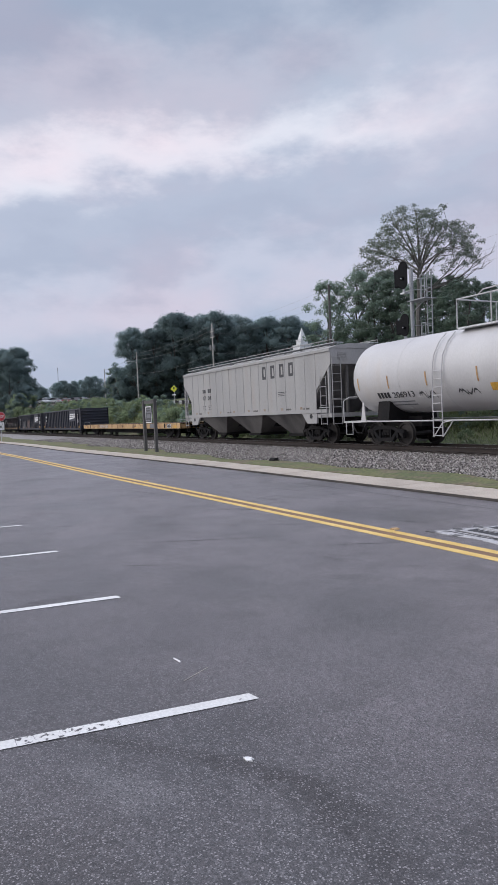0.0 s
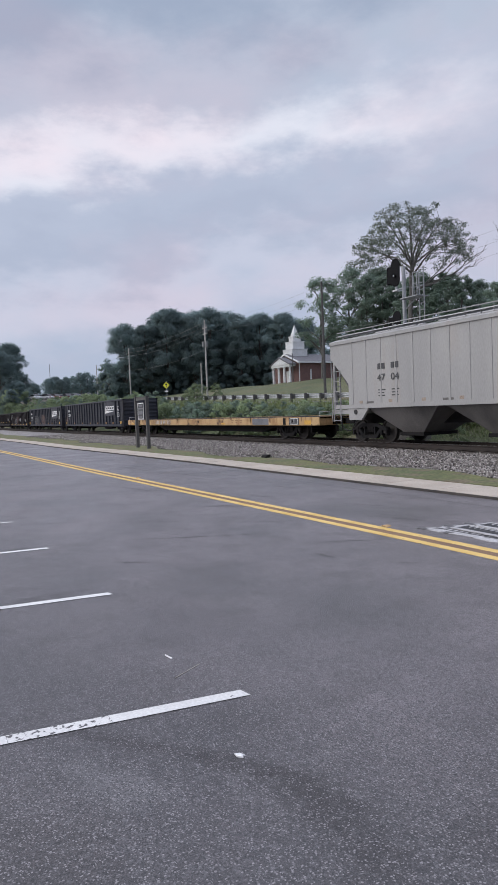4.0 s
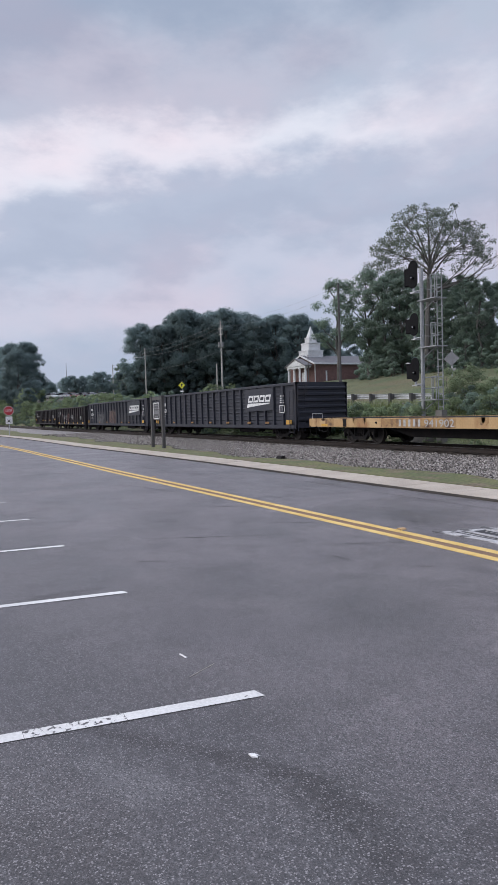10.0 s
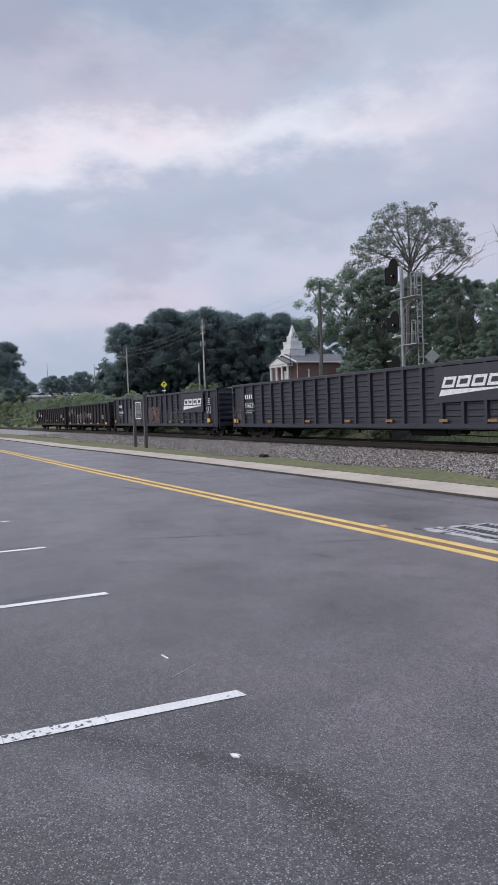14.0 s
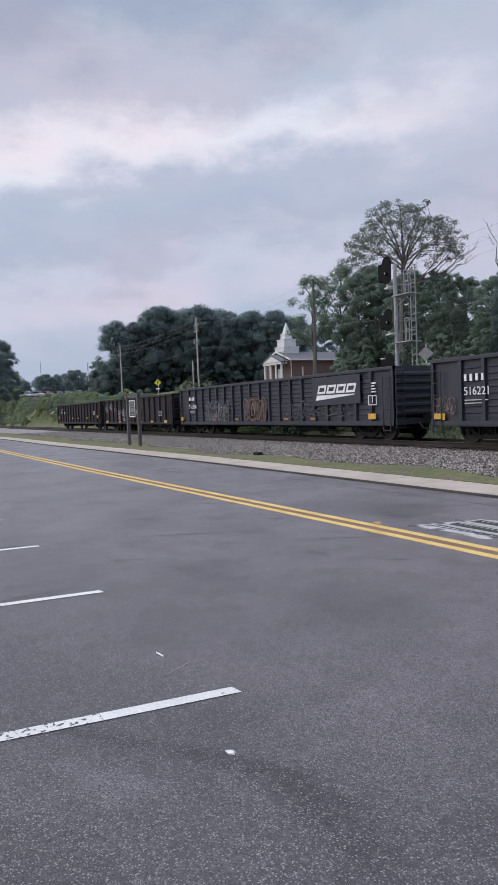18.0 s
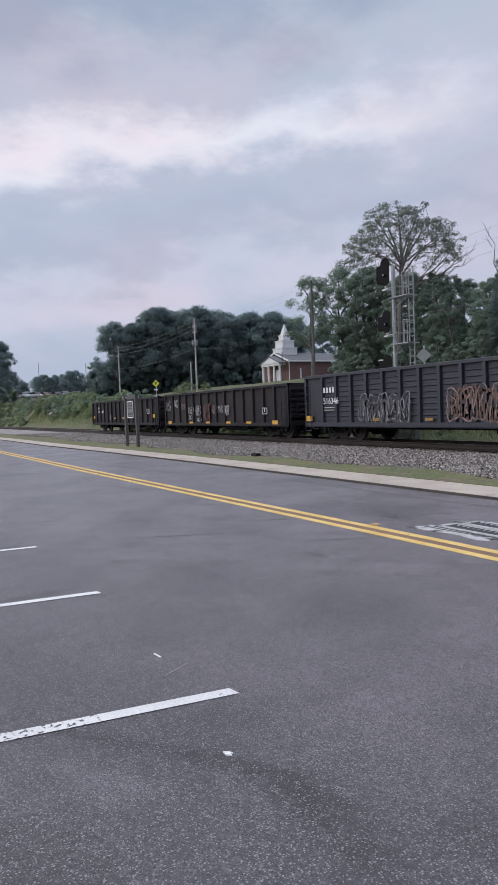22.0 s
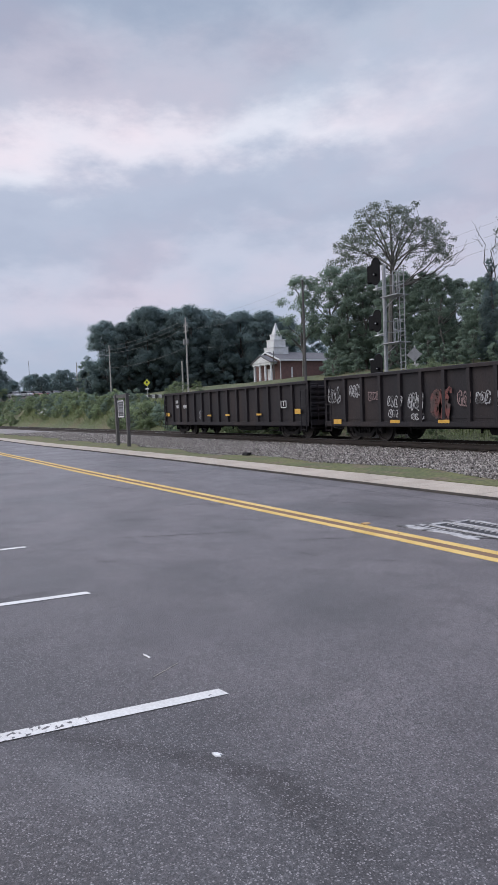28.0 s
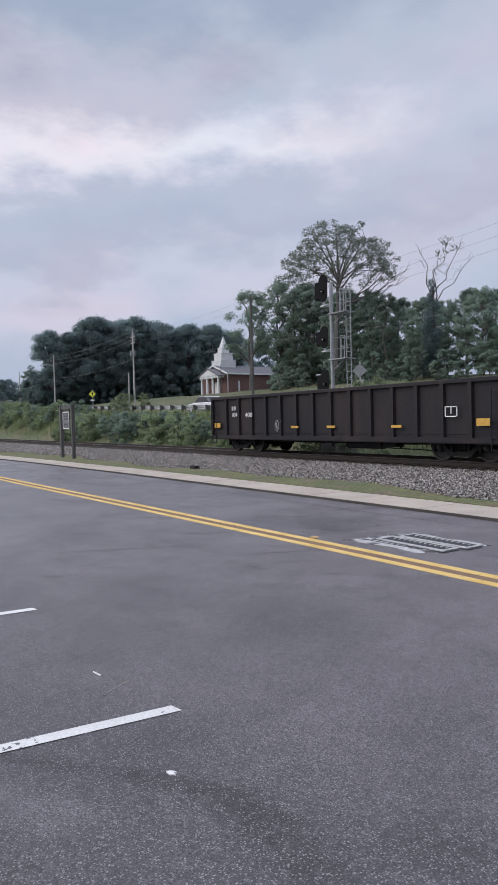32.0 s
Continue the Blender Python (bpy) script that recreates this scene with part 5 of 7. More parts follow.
def train():
    SHARED["gonpaint"] = M_GON
    tank_car()
    covered_hopper()
    flat_car()
    gon1, L = gondola("gondola_car", "long dark brown-black open gondola with ribbed sides", -91.35, -70.5, 2.85, 20, M_GON, True)
    c1 = gon1
    railway_logo(c1, 5.35, 1.98, 2.6, 0.36)
    stencil_box(c1, 8.85, 9.35, 1.38, 1.76)
    stencil_lines(c1, 8.9, 2.2, 0.36, 4, M_WHITEPAINT)
    for k in range(4):
        bar(c1, "stencil_block", -8.93 + 0.233 * k, -8.93 + 0.233 * k + 0.1, 2.05, 2.05 + 0.22, M_WHITEPAINT, 0.012)
    lettering(c1, "car_number", "516221", -8.95, 1.6, 0.26, M_WHITEPAINT, 1.0, lift=0.01)
    stencil_lines(c1, -8.93, 1.42, 0.95, 2, M_SILLMARK, 0.03, 0.1)
    for x in (-10.3, 9.5):
        bar(c1, "reflector_plate", x, x + 0.5, 0.8, 1.02, M_YELLOWREFL, 0.02, "yellow reflective plate")
    for x in (-6.6, -3.2, -0.2, 2.4, 5.2, 7.3):
        bar(c1, "reflector_plate", x, x + 0.38, 0.83, 0.93, M_AMBERDULL, 0.02)
    scrawl(c1, -10.3, -9.3, 1.05, 1.55, M_PINK_SPRAY, 5, 3, w=0.03)
    c2, L = gondola("gondola_car", "long black open gondola with ribbed sides and spray paint", -113.4, -93.3, 2.80, 19, M_GON, True)
    railway_logo(c2, 5.2, 1.93, 2.7, 0.36)
    stencil_box(c2, 8.62, 9.12, 1.38, 1.76)
    stencil_lines(c2, 8.7, 2.2, 0.38, 4, M_WHITEPAINT)
    for k in range(4):
        bar(c2, "stencil_block", -8.6 + 0.212 * k, -8.6 + 0.212 * k + 0.1, 2.02, 2.02 + 0.22, M_WHITEPAINT, 0.012)
    lettering(c2, "car_number", "516346", -8.62, 1.55, 0.26, M_WHITEPAINT, 1.05, lift=0.01)
    stencil_lines(c2, -8.6, 1.38, 0.85, 2, M_SILLMARK, 0.03, 0.1)
    for x in (-9.95, 8.6):
        bar(c2, "reflector_plate", x, x + 0.45, 0.84, 1.06, M_YELLOWREFL, 0.02, "yellow reflective plate")
    for x in (-5.4, -2.6, 2.4, 4.6):
        bar(c2, "reflector_plate", x, x + 0.38, 0.83, 0.93, M_AMBERDULL, 0.02)
    scrawl(c2, -6.25, -3.3, 0.72, 1.85, M_PALE_SPRAY, 5, 11, 0.014, 0.042)
    scrawl(c2, -6.2, -3.35, 0.75, 1.7, M_FAINT_SPRAY, 9, 15, 0.013, 0.09)
    scrawl(c2, -1.6, 0.8, 0.72, 1.95, M_PINK_SPRAY, 4, 12, 0.014, 0.05)
    scrawl(c2, -1.5, 0.7, 0.8, 1.85, M_RUST_SPRAY, 7, 16, 0.013, 0.13)
    scrawl(c2, 2.2, 4.6, 0.95, 1.6, M_FAINT_SPRAY, 5, 13, 0.014, 0.05)
    scrawl(c2, 4.7, 7.4, 0.95, 1.5, M_FAINT_SPRAY, 3, 17, 0.014, 0.05)
    c3, L = gondola("gondola_car", "short dark open gondola with spray-painted panels", -130.1, -114.8, 2.60, 13, M_GON2, False)
    stencil_box(c3, 5.25, 5.72, 1.18, 1.5)
    for x in (-7.05, 6.2):
        bar(c3, "reflector_plate", x, x + 0.5, 0.68, 0.87, M_YELLOWREFL, 0.02, "yellow reflective plate")
    for x in (-3.65, -1.3, 1.3, 3.6):
        bar(c3, "reflector_plate", x, x + 0.5, 0.72, 0.83, M_YELLOWREFL, 0.02)
    scrawl(c3, -1.6, -0.8, 0.86, 1.8, M_RED_SPRAY, 2, 61, 0.0, 0.16)
    scrawl(c3, -1.5, -0.9, 0.9, 1.7, M_RED_SPRAY, 3, 62, -0.003, 0.16)
    for k, (a, b, c, d, m, st) in enumerate(((-7.4, -6.6, 1.55, 2.15, M_WHITE_SPRAY, 4), (-6.0, -5.3, 1.75, 2.2, M_WHITE_SPRAY, 4), (-4.9, -4.2, 1.6, 1.9, M_PINK_SPRAY, 3), (-3.8, -3.05, 1.3, 1.7, M_WHITE_SPRAY, 4), (-3.75, -3.2, 0.95, 1.2, M_WHITE_SPRAY, 3), (-2.7, -2.0, 1.2, 1.75, M_WHITE_SPRAY, 5), (-2.6, -1.95, 0.85, 1.05, M_WHITE_SPRAY, 3), (-0.45, 0.1, 1.25, 1.75, M_PINK_SPRAY, 3), (0.3, 0.85, 1.3, 1.7, M_WHITE_SPRAY, 3), (1.1, 1.6, 1.2, 1.7, M_WHITE_SPRAY, 4))):
        scrawl(c3, a, b, c, d, m, st, 20 + k, 0.0, 0.045)
    c4, L = gondola("gondola_car", "short brown-black open gondola at the train's end", -147.45, -131.3, 2.55, 14, M_GON2, False)
    stencil_box(c4, 5.87, 6.33, 1.4, 1.73)
    for k in range(2):
        bar(c4, "stencil_block", -6.25 + 0.2 * k, -6.12 + 0.2 * k, 1.9, 2.08, M_SILLMARK, 0.0)
    lettering(c4, "car_number", "104", -6.25, 1.6, 0.2, M_WHITEPAINT, 0.42, lift=0.02)
    lettering(c4, "car_number", "400", -5.12, 1.58, 0.2, M_WHITEPAINT, 0.55, lift=0.02)
    scrawl(c4, -2.95, -2.5, 1.0, 1.4, M_WHITE_SPRAY, 2, 41, 0.0, 0.04)
    for x, w in ((-7.75, 0.5), (7.02, 0.46)):
        bar(c4, "reflector_plate", x, x + w, 1.12, 1.34, M_YELLOWREFL, 0.02, "yellow reflective plate")
    for x in (-1.83, 0.35, 3.63):
        bar(c4, "reflector_plate", x, x + 0.46, 1.08, 1.17, M_YELLOWREFL, 0.02)
    part("end_marker", Shape().box(-8.3, -8.2, -0.15, 0.1, 1.0, 1.35), M_YELLOWREFL, c4, "yellow end-of-train box")


train()


# ---- upper road, guardrail, signs ----
def upper_road():
    xs = [400, 120, 40, 10] + list(np.arange(0, -112, -6.0)) + [-130, -160, -220]
    s = Shape()
    n = len(xs)
    s.add([(x, 26.4, road_z(x) + 0.02) for x in xs] + [(x, 34.0, road_z(x) + 0.02) for x in xs], [(i, i + 1, n + i + 1, n + i) for i in range(n - 1)])
    tagged(part("upper_road", s, M_ASPHALT), "asphalt road along the top of the bank", "road", kind="structure")


upper_road()


def guardrail():
    g = thing("guardrail", "galvanised steel guardrail on dark timber posts", "guardrail")
    y = 25.7
    post = Shape().box(-0.065, 0.065, -0.09, 0.09, -0.3, 0.78).box(-0.06, 0.06, 0.09, 0.28, 0.40, 0.73).mesh("post")
    post.materials.append(M_POST)
    prof = [(-0.29, 0.44), (-0.36, 0.49), (-0.36, 0.55), (-0.29, 0.595), (-0.36, 0.64), (-0.36, 0.70), (-0.29, 0.75), (-0.287, 0.745), (-0.355, 0.70), (-0.355, 0.64), (-0.285, 0.595), (-0.355, 0.55), (-0.355, 0.49), (-0.287, 0.445)]
    for i in range(58):
        x = -26.4 - 1.905 * i
        part("post", post, M_TIE, g, at=(x, y, road_z(x)))
    for i in range(29):
        xa = -26.0 - 3.81 * i
        xb = xa - 3.81
        m = len(prof)
        s = Shape()
        s.add([(xa, y - p, road_z(xa) + q) for p, q in prof] + [(xb, y - p, road_z(xb) + q) for p, q in prof], [(k, (k + 1) % m, (k + 1) % m + m, k + m) for k in range(m)])
        part("beam", s, M_GALV, g)


guardrail()

M_SIGNBACK = surface("dull_aluminium", (0.20, 0.205, 0.21), (0.27, 0.275, 0.28), 0.55, 3, 40, 0.03, metal=0.3)
M_SIGNYEL = surface("fluorescent_yellow_sign", (0.62, 0.62, 0.04), (0.68, 0.68, 0.06), 0.5, 3, 40, 0.02)
M_RED = surface("red_sign_sheet", (0.42, 0.03, 0.04), (0.48, 0.04, 0.05), 0.45, 3, 40, 0.02)
M_SIGNWHITE = surface("white_sign_sheet", (0.7, 0.7, 0.7), (0.78, 0.78, 0.78), 0.5, 3, 40, 0.02)


def diamond(r, depth=0.01):
    return Shape().prism([(-r, 0), (0, -r), (r, 0), (0, r)], 1, -depth, depth)


def road_signs():
    g = thing("diamond_sign", "grey back of a diamond road sign on a steel post", "road sign", (-33.4, 31.9, road_z(-33.4)))
    part("post", Shape().box(-0.03, 0.03, 0.0, 0.05, 0, 3.6), M_GALV, g)
    part("panel", diamond(0.5), M_SIGNBACK, g, at=pose(0, -0.02, 3.0, 0, 0, 40))
    part("plate", Shape().box(-0.42, 0.42, -0.03, -0.01, 2.12, 2.38), M_SIGNBACK, g)
    g = thing("diamond_sign", "fluorescent yellow diamond warning sign on a post", "road sign", (-84.8, 32.6, road_z(-84.8)))
    part("post", Shape().box(-0.03, 0.03, 0.03, 0.08, 0, 2.9), M_GALV, g)
    part("panel", diamond(0.47), M_SIGNYEL, g, at=pose(0, 0, 2.35, 0, 0, 55))
    part("pictogram", Shape().prism([(-0.04, -0.24), (0.04, -0.24), (0.05, 0.0), (0.12, 0.05), (0.12, 0.15), (0.05, 0.22), (-0.05, 0.22), (-0.12, 0.15), (-0.12, 0.05), (-0.05, 0.0)], 1, -0.02, -0.012), M_BLACK, g, "plain black pictogram", at=pose(0, 0, 2.35, 0, 0, 55))
    part("plate", Shape().box(-0.25, 0.25, -0.01, 0.01, 1.45, 1.62), M_SIGNWHITE, g, at=pose(0, 0, 0, 0, 0, 55))
    # stop sign on the sidewalk
    g = thing("stop_sign", "red octagonal stop sign above a small white sign", "road sign", pose(-69.6, 8.4, WALK_Z, 0, 0, 83))
    part("post", Shape().box(-0.03, 0.03, 0.015, 0.06, 0, 2.95), M_GALV, g)
    o = [(0.455 * math.cos(math.pi / 8 + math.pi / 4 * i) / math.cos(math.pi / 8), 2.47 + 0.455 * math.sin(math.pi / 8 + math.pi / 4 * i) / math.cos(math.pi / 8)) for i in range(8)]
    part("rim", Shape().prism(o, 1, -0.004, 0.006), M_SIGNWHITE, g, "white octagonal border")
    face = part("face", Shape().prism([(0.93 * x, 2.47 + 0.93 * (z - 2.47)) for x, z in o], 1, -0.009, -0.004), M_RED, g, "red octagonal face")
    t = lettering(g, "legend", "STOP", -0.31, 2.34, 0.27, M_SIGNWHITE, 0.62, y=-0.014)
    part("lower_plate", Shape().box(-0.32, 0.32, -0.01, 0.006, 1.15, 1.9), M_SIGNWHITE, g, "white rectangular plate")
    part("plate_mark", Shape().prism([(-0.2, 1.7), (0.0, 1.5), (0.2, 1.75), (0.05, 1.45), (0.22, 1.25), (0.0, 1.4), (-0.2, 1.3), (-0.06, 1.48)], 1, -0.018, -0.012), M_BLACK, g, "plain black pictogram")
    # notice between two timber posts, at the edge of the ballast
    g = thing("notice_board", "small dark notice with white border between timber posts", "sign", (-31.8, 10.86, 0.06))
    for x in (-0.82, 0.82):
        part("post", Shape().box(x - 0.075, x + 0.075, -0.075, 0.075, -0.1, 2.58), M_POST, g, bevel=0.008)
    part("crosspiece", Shape().box(-0.74, 0.74, -0.03, 0.03, 2.38, 2.54), M_POST, g)
    p = part("panel", Shape().box(-0.47, 0.47, -0.05, -0.03, 1.4, 2.28), M_DARKMARK, g, "dark panel")
    s = Shape()
    for a, b, c, d in ((-0.44, 0.44, 1.43, 1.47), (-0.44, 0.44, 2.21, 2.25), (-0.44, -0.40, 1.43, 2.25), (0.40, 0.44, 1.43, 2.25)):
        s.box(a, b, -0.058, -0.05, c, d)
    part("border", s, M_SIGNWHITE, p, "white border")
    for z, w, h in ((2.07, 0.28, 0.07), (1.93, 0.32, 0.07), (1.68, 0.3, 0.18), (1.52, 0.24, 0.06)):
        part("text_bar", Shape().box(-w, w, -0.057, -0.05, z, z + h), M_GREYPATCH, p)


road_signs()


# ---- railway signal mast ----
M_SIGNALBLACK = surface("dull_black_signal_paint", (0.007, 0.007, 0.008), (0.013, 0.013, 0.014), 0.9, 6, 50, 0.05, spec=0.15)


M_FOOTING = surface("weathered_dark_concrete", (0.13, 0.125, 0.115), (0.2, 0.19, 0.175), 0.9, 2, 40, 0.3, stain=(0.08, 0.078, 0.07), stain_at=(0.5, 0.7))
# the white dot of a lit lens is put into this pale base colour
M_LENS = surface("lit_toned_signal_lens", (0.75, 0.77, 0.8), (0.8, 0.82, 0.85), 0.2, 6, 40, 0.0)


def signal_mast():
    g = thing("railway_signal_mast", "galvanised railway signal mast with three black heads", "railway signal", (-23.85, 21.0, 0.0))
    part("foundation", Shape().box(-0.45, 0.6, -0.45, 0.45, -0.3, 0.9), M_FOOTING, g, "weathered concrete footing", bevel=0.03)
    part("column", Shape().rod((0, 0, 0.85), (0, 0, 8.05), 0.09, 14), M_MAST, g)
    part("base_box", Shape().box(-0.12, 0.3, -0.3, 0.1, 0.9, 1.25), M_MAST, g, "grey junction box", bevel=0.02)
    for zc, h, w, xo, cap in ((7.85, 1.28, 0.62, -0.52, False), (5.55, 1.05, 0.56, -0.5, False), (3.45, 1.12, 0.56, -0.48, True)):
        o = [(xo + w / 2 * math.cos(a), zc + (h / 2 - w / 2) * (1 if math.sin(a) >= 0 else -1) + w / 2 * math.sin(a)) for a in [2 * math.pi * i / 28 for i in range(28)]]
        head = part("signal_head", Shape().prism(o, 1, -0.06, -0.03), M_SIGNALBLACK, g, "black oval signal backing")
        case = part("housing", Shape().box(xo - 0.66, xo - 0.26, -0.02, 0.3, zc - h * 0.36, zc + h * 0.28), M_SIGNALBLACK, head, bevel=0.03)
        if cap:
            part("cap", Shape().box(xo - 0.68, xo - 0.4, -0.03, 0.31, zc + h * 0.28, zc + h * 0.28 + 0.05), M_GALV, head, "pale metal cap")
        hood = Shape().lathe([(0.07, 0.0), (0.075, -0.12), (0.06, -0.12), (0.055, -0.02), (0.02, -0.02)], (xo + 0.02, -0.06, zc - 0.12 * h), "y", 18)
        part("lamp_hood", hood, M_SIGNALBLACK, head)
        part("lens", Shape().lathe([(0.032, 0.0), (0.022, -0.02), (0.008, -0.03)], (xo + 0.02, -0.17, zc - 0.12 * h), "y", 14), M_LENS, head, "small lens coloured pale as if lit")
        part("bracket", Shape().rod((0, 0, zc - h * 0.62), (xo, 0, zc - h * 0.62), 0.035, 8).rod((xo, 0, zc - h * 0.66), (xo, 0, zc - h * 0.45), 0.06, 8), M_MAST, g)
        part("mount_plate", Shape().box(xo - 0.1, xo + 0.2, -0.15, 0.15, zc - h * 0.68, zc - h * 0.63), M_GALV, g)
    for z in (6.5, 4.38, 2.0):
        p = Shape().box(0.1, 1.25, -0.35, 0.35, z, z + 0.04)
        part("platform", p, M_MAST, g, "grated steel platform")
        part("platform_brace", Shape().rod((0.1, 0, z - 0.42), (0.85, 0, z), 0.025, 6), M_MAST, g)
        for x, y in ((0.3, -0.33), (0.3, 0.33), (0.95, -0.33), (0.95, 0.33), (1.22, -0.33)):
            part("rail_post", Shape().rod((x, y, z), (x, y, z + 1.05), 0.02, 6), M_MAST, g)
        for h in (0.55, 1.05):
            for a, b in (((0.3, 0.33), (0.95, 0.33)), ((0.95, -0.33), (1.22, -0.33)), ((0.3, -0.33), (0.3, 0.33)), ((0.95, -0.33), (0.95, 0.33))):
                part("handrail", Shape().rod((*a, z + h), (*b, z + h), 0.018, 6), M_MAST, g)
    lad = Shape()
    for x in (1.0, 1.3):
        lad.rod((x, 0, 0.9), (x, 0, 7.75), 0.024, 6)
    for i in range(22):
        lad.rod((1.0, 0, 1.1 + 0.3 * i), (1.3, 0, 1.1 + 0.3 * i), 0.016, 6)
    part("ladder", lad, M_MAST, g)
    part("ladder_footing", Shape().box(0.95, 1.35, -0.15, 0.15, -0.2, 1.55), M_FOOTING, g, "dark weathered footing")


signal_mast()


# ---- utility poles and wires ----
POLES = [(-14.0, 31.5, 12.8), (-54.25, 37.4, 13.95), (-95.2, 43.4, 16.05), (-134.6, 43.8, 15.7), (-189.0, 51.7, 16.4)]


M_WIRE = surface("weathered_grey_cable", (0.20, 0.203, 0.21), (0.28, 0.284, 0.29), 0.6, 3, 40, 0.0)


def utility_poles():
    for i, (x, y, top) in enumerate(POLES):
        z = ground_z(x, y) - 0.2
        g = thing("utility_pole", "weathered grey timber utility pole with wires", "utility pole", (x, y, z), group="pole line along the upper road")
        h = top - z
        part("pole", Shape().rod((0, 0, -0.5), (0, 0, h), 0.15, 12, 0.1), M_POST if i == 1 else M_WOODPOLE, g)
        for k in range(3):
            ins = Shape()
            ins.lathe([(0.03, 0), (0.06, 0.05), (0.04, 0.1), (0.06, 0.15), (0.03, 0.2)], (-0.18, 0, h - 0.35 - 0.6 * k), "z", 8)
            ins.rod((0, 0, h - 0.33 - 0.6 * k), (-0.2, 0, h - 0.33 - 0.6 * k), 0.025, 6)
            part("insulator", ins, M_SIGNBACK, g)
        if i == 2:
            for a in (0, 120, 240):
                c, s = 0.32 * math.cos(math.radians(a)), 0.32 * math.sin(math.radians(a))
                part("transformer", Shape().lathe([(0.14, 0), (0.19, 0.05), (0.19, 0.75), (0.14, 0.85)], (c, s, h - 4.2), "z", 16), M_SIGNBACK, g, "grey transformer can")
            part("crossarm", Shape().box(-0.75, 0.75, -0.06, 0.06, h - 1.3, h - 1.18), M_WOODPOLE, g)
            part("crossarm", Shape().box(-0.75, 0.75, -0.06, 0.06, h - 2.2, h - 2.08), M_WOODPOLE, g)
            for k in range(6):
                part("fuse_cutout", Shape().rod((-0.68 + 0.27 * k, 0, h - 2.1), (-0.68 + 0.27 * k, 0, h - 0.7), 0.03, 6), M_SIGNBACK, g)
        if i == 3:
            part("street_lamp_arm", Shape().pipe([(0, 0, h - 2.2), (-0.5, -1.2, h - 1.9), (-0.6, -1.6, h - 1.95)], 0.04), M_GALV, g)
            part("street_lamp_head", Shape().box(-0.75, -0.45, -2.1, -1.5, h - 2.05, h - 1.92), M_GALV, g, bevel=0.03)
    g = thing("utility_pole", "short weathered stub pole beside the main pole", "utility pole", (-98.3, 43.9, ground_z(-98.3, 43.9) - 0.2))
    part("pole", Shape().rod((0, 0, -0.3), (0, 0, 5.4), 0.13, 10, 0.1), M_WOODPOLE, g)
    g = thing("utility_pole", "thin dark pole in front of the church", "utility pole", (-108.0, 67.2, ground_z(-108.0, 67.2)))
    part("pole", Shape().rod((0, 0, -0.5), (0, 0, 12.2 - ground_z(-108.0, 67.2)), 0.11, 10, 0.08), M_POST, g)
    for dz, sag in ((-0.3, 0.6), (-0.95, 0.7), (-1.6, 0.8), (-4.6, 0.7)):
        for (xa, ya, za), (xb, yb, zb), r in zip(POLES, POLES[1:], (0.006, 0.006, 0.018, 0.018)):
            s = Shape()
            pts = [(xa + (xb - xa) * u - 0.18, ya + (yb - ya) * u, za + (zb - za) * u + dz - 4 * sag * u * (1 - u)) for u in [j / 12 for j in range(13)]]
            s.pipe(pts, r, 5)
            tagged(part("overhead_wire", s, M_WIRE), "sagging grey overhead wire between poles", "wire", "overhead wires")
    g = thing("radio_mast", "thin distant radio mast on the skyline", "mast", (-392, 80, 6))
    part("pole", Shape().rod((0, 0, -6), (0, 0, 27), 0.22, 8, 0.12), M_SIGNBACK, g)


utility_poles()

# ---- church on the hill ----
M_BRICK = surface("red_brown_brick", (0.125, 0.072, 0.066), (0.165, 0.096, 0.088), 0.9, 2, 25, 0.3)
M_TRIM = surface("white_painted_trim", (0.58, 0.59, 0.60), (0.66, 0.67, 0.68), 0.6, 2, 30, 0.05)
M_SHINGLE = surface("grey_shingle", (0.10, 0.10, 0.11), (0.15, 0.15, 0.16), 0.9, 3, 20, 0.4)
M_GLASS_DARK = surface("dark_window_glass", (0.02, 0.022, 0.026), (0.03, 0.033, 0.04), 0.12, 2, 20, 0.0)


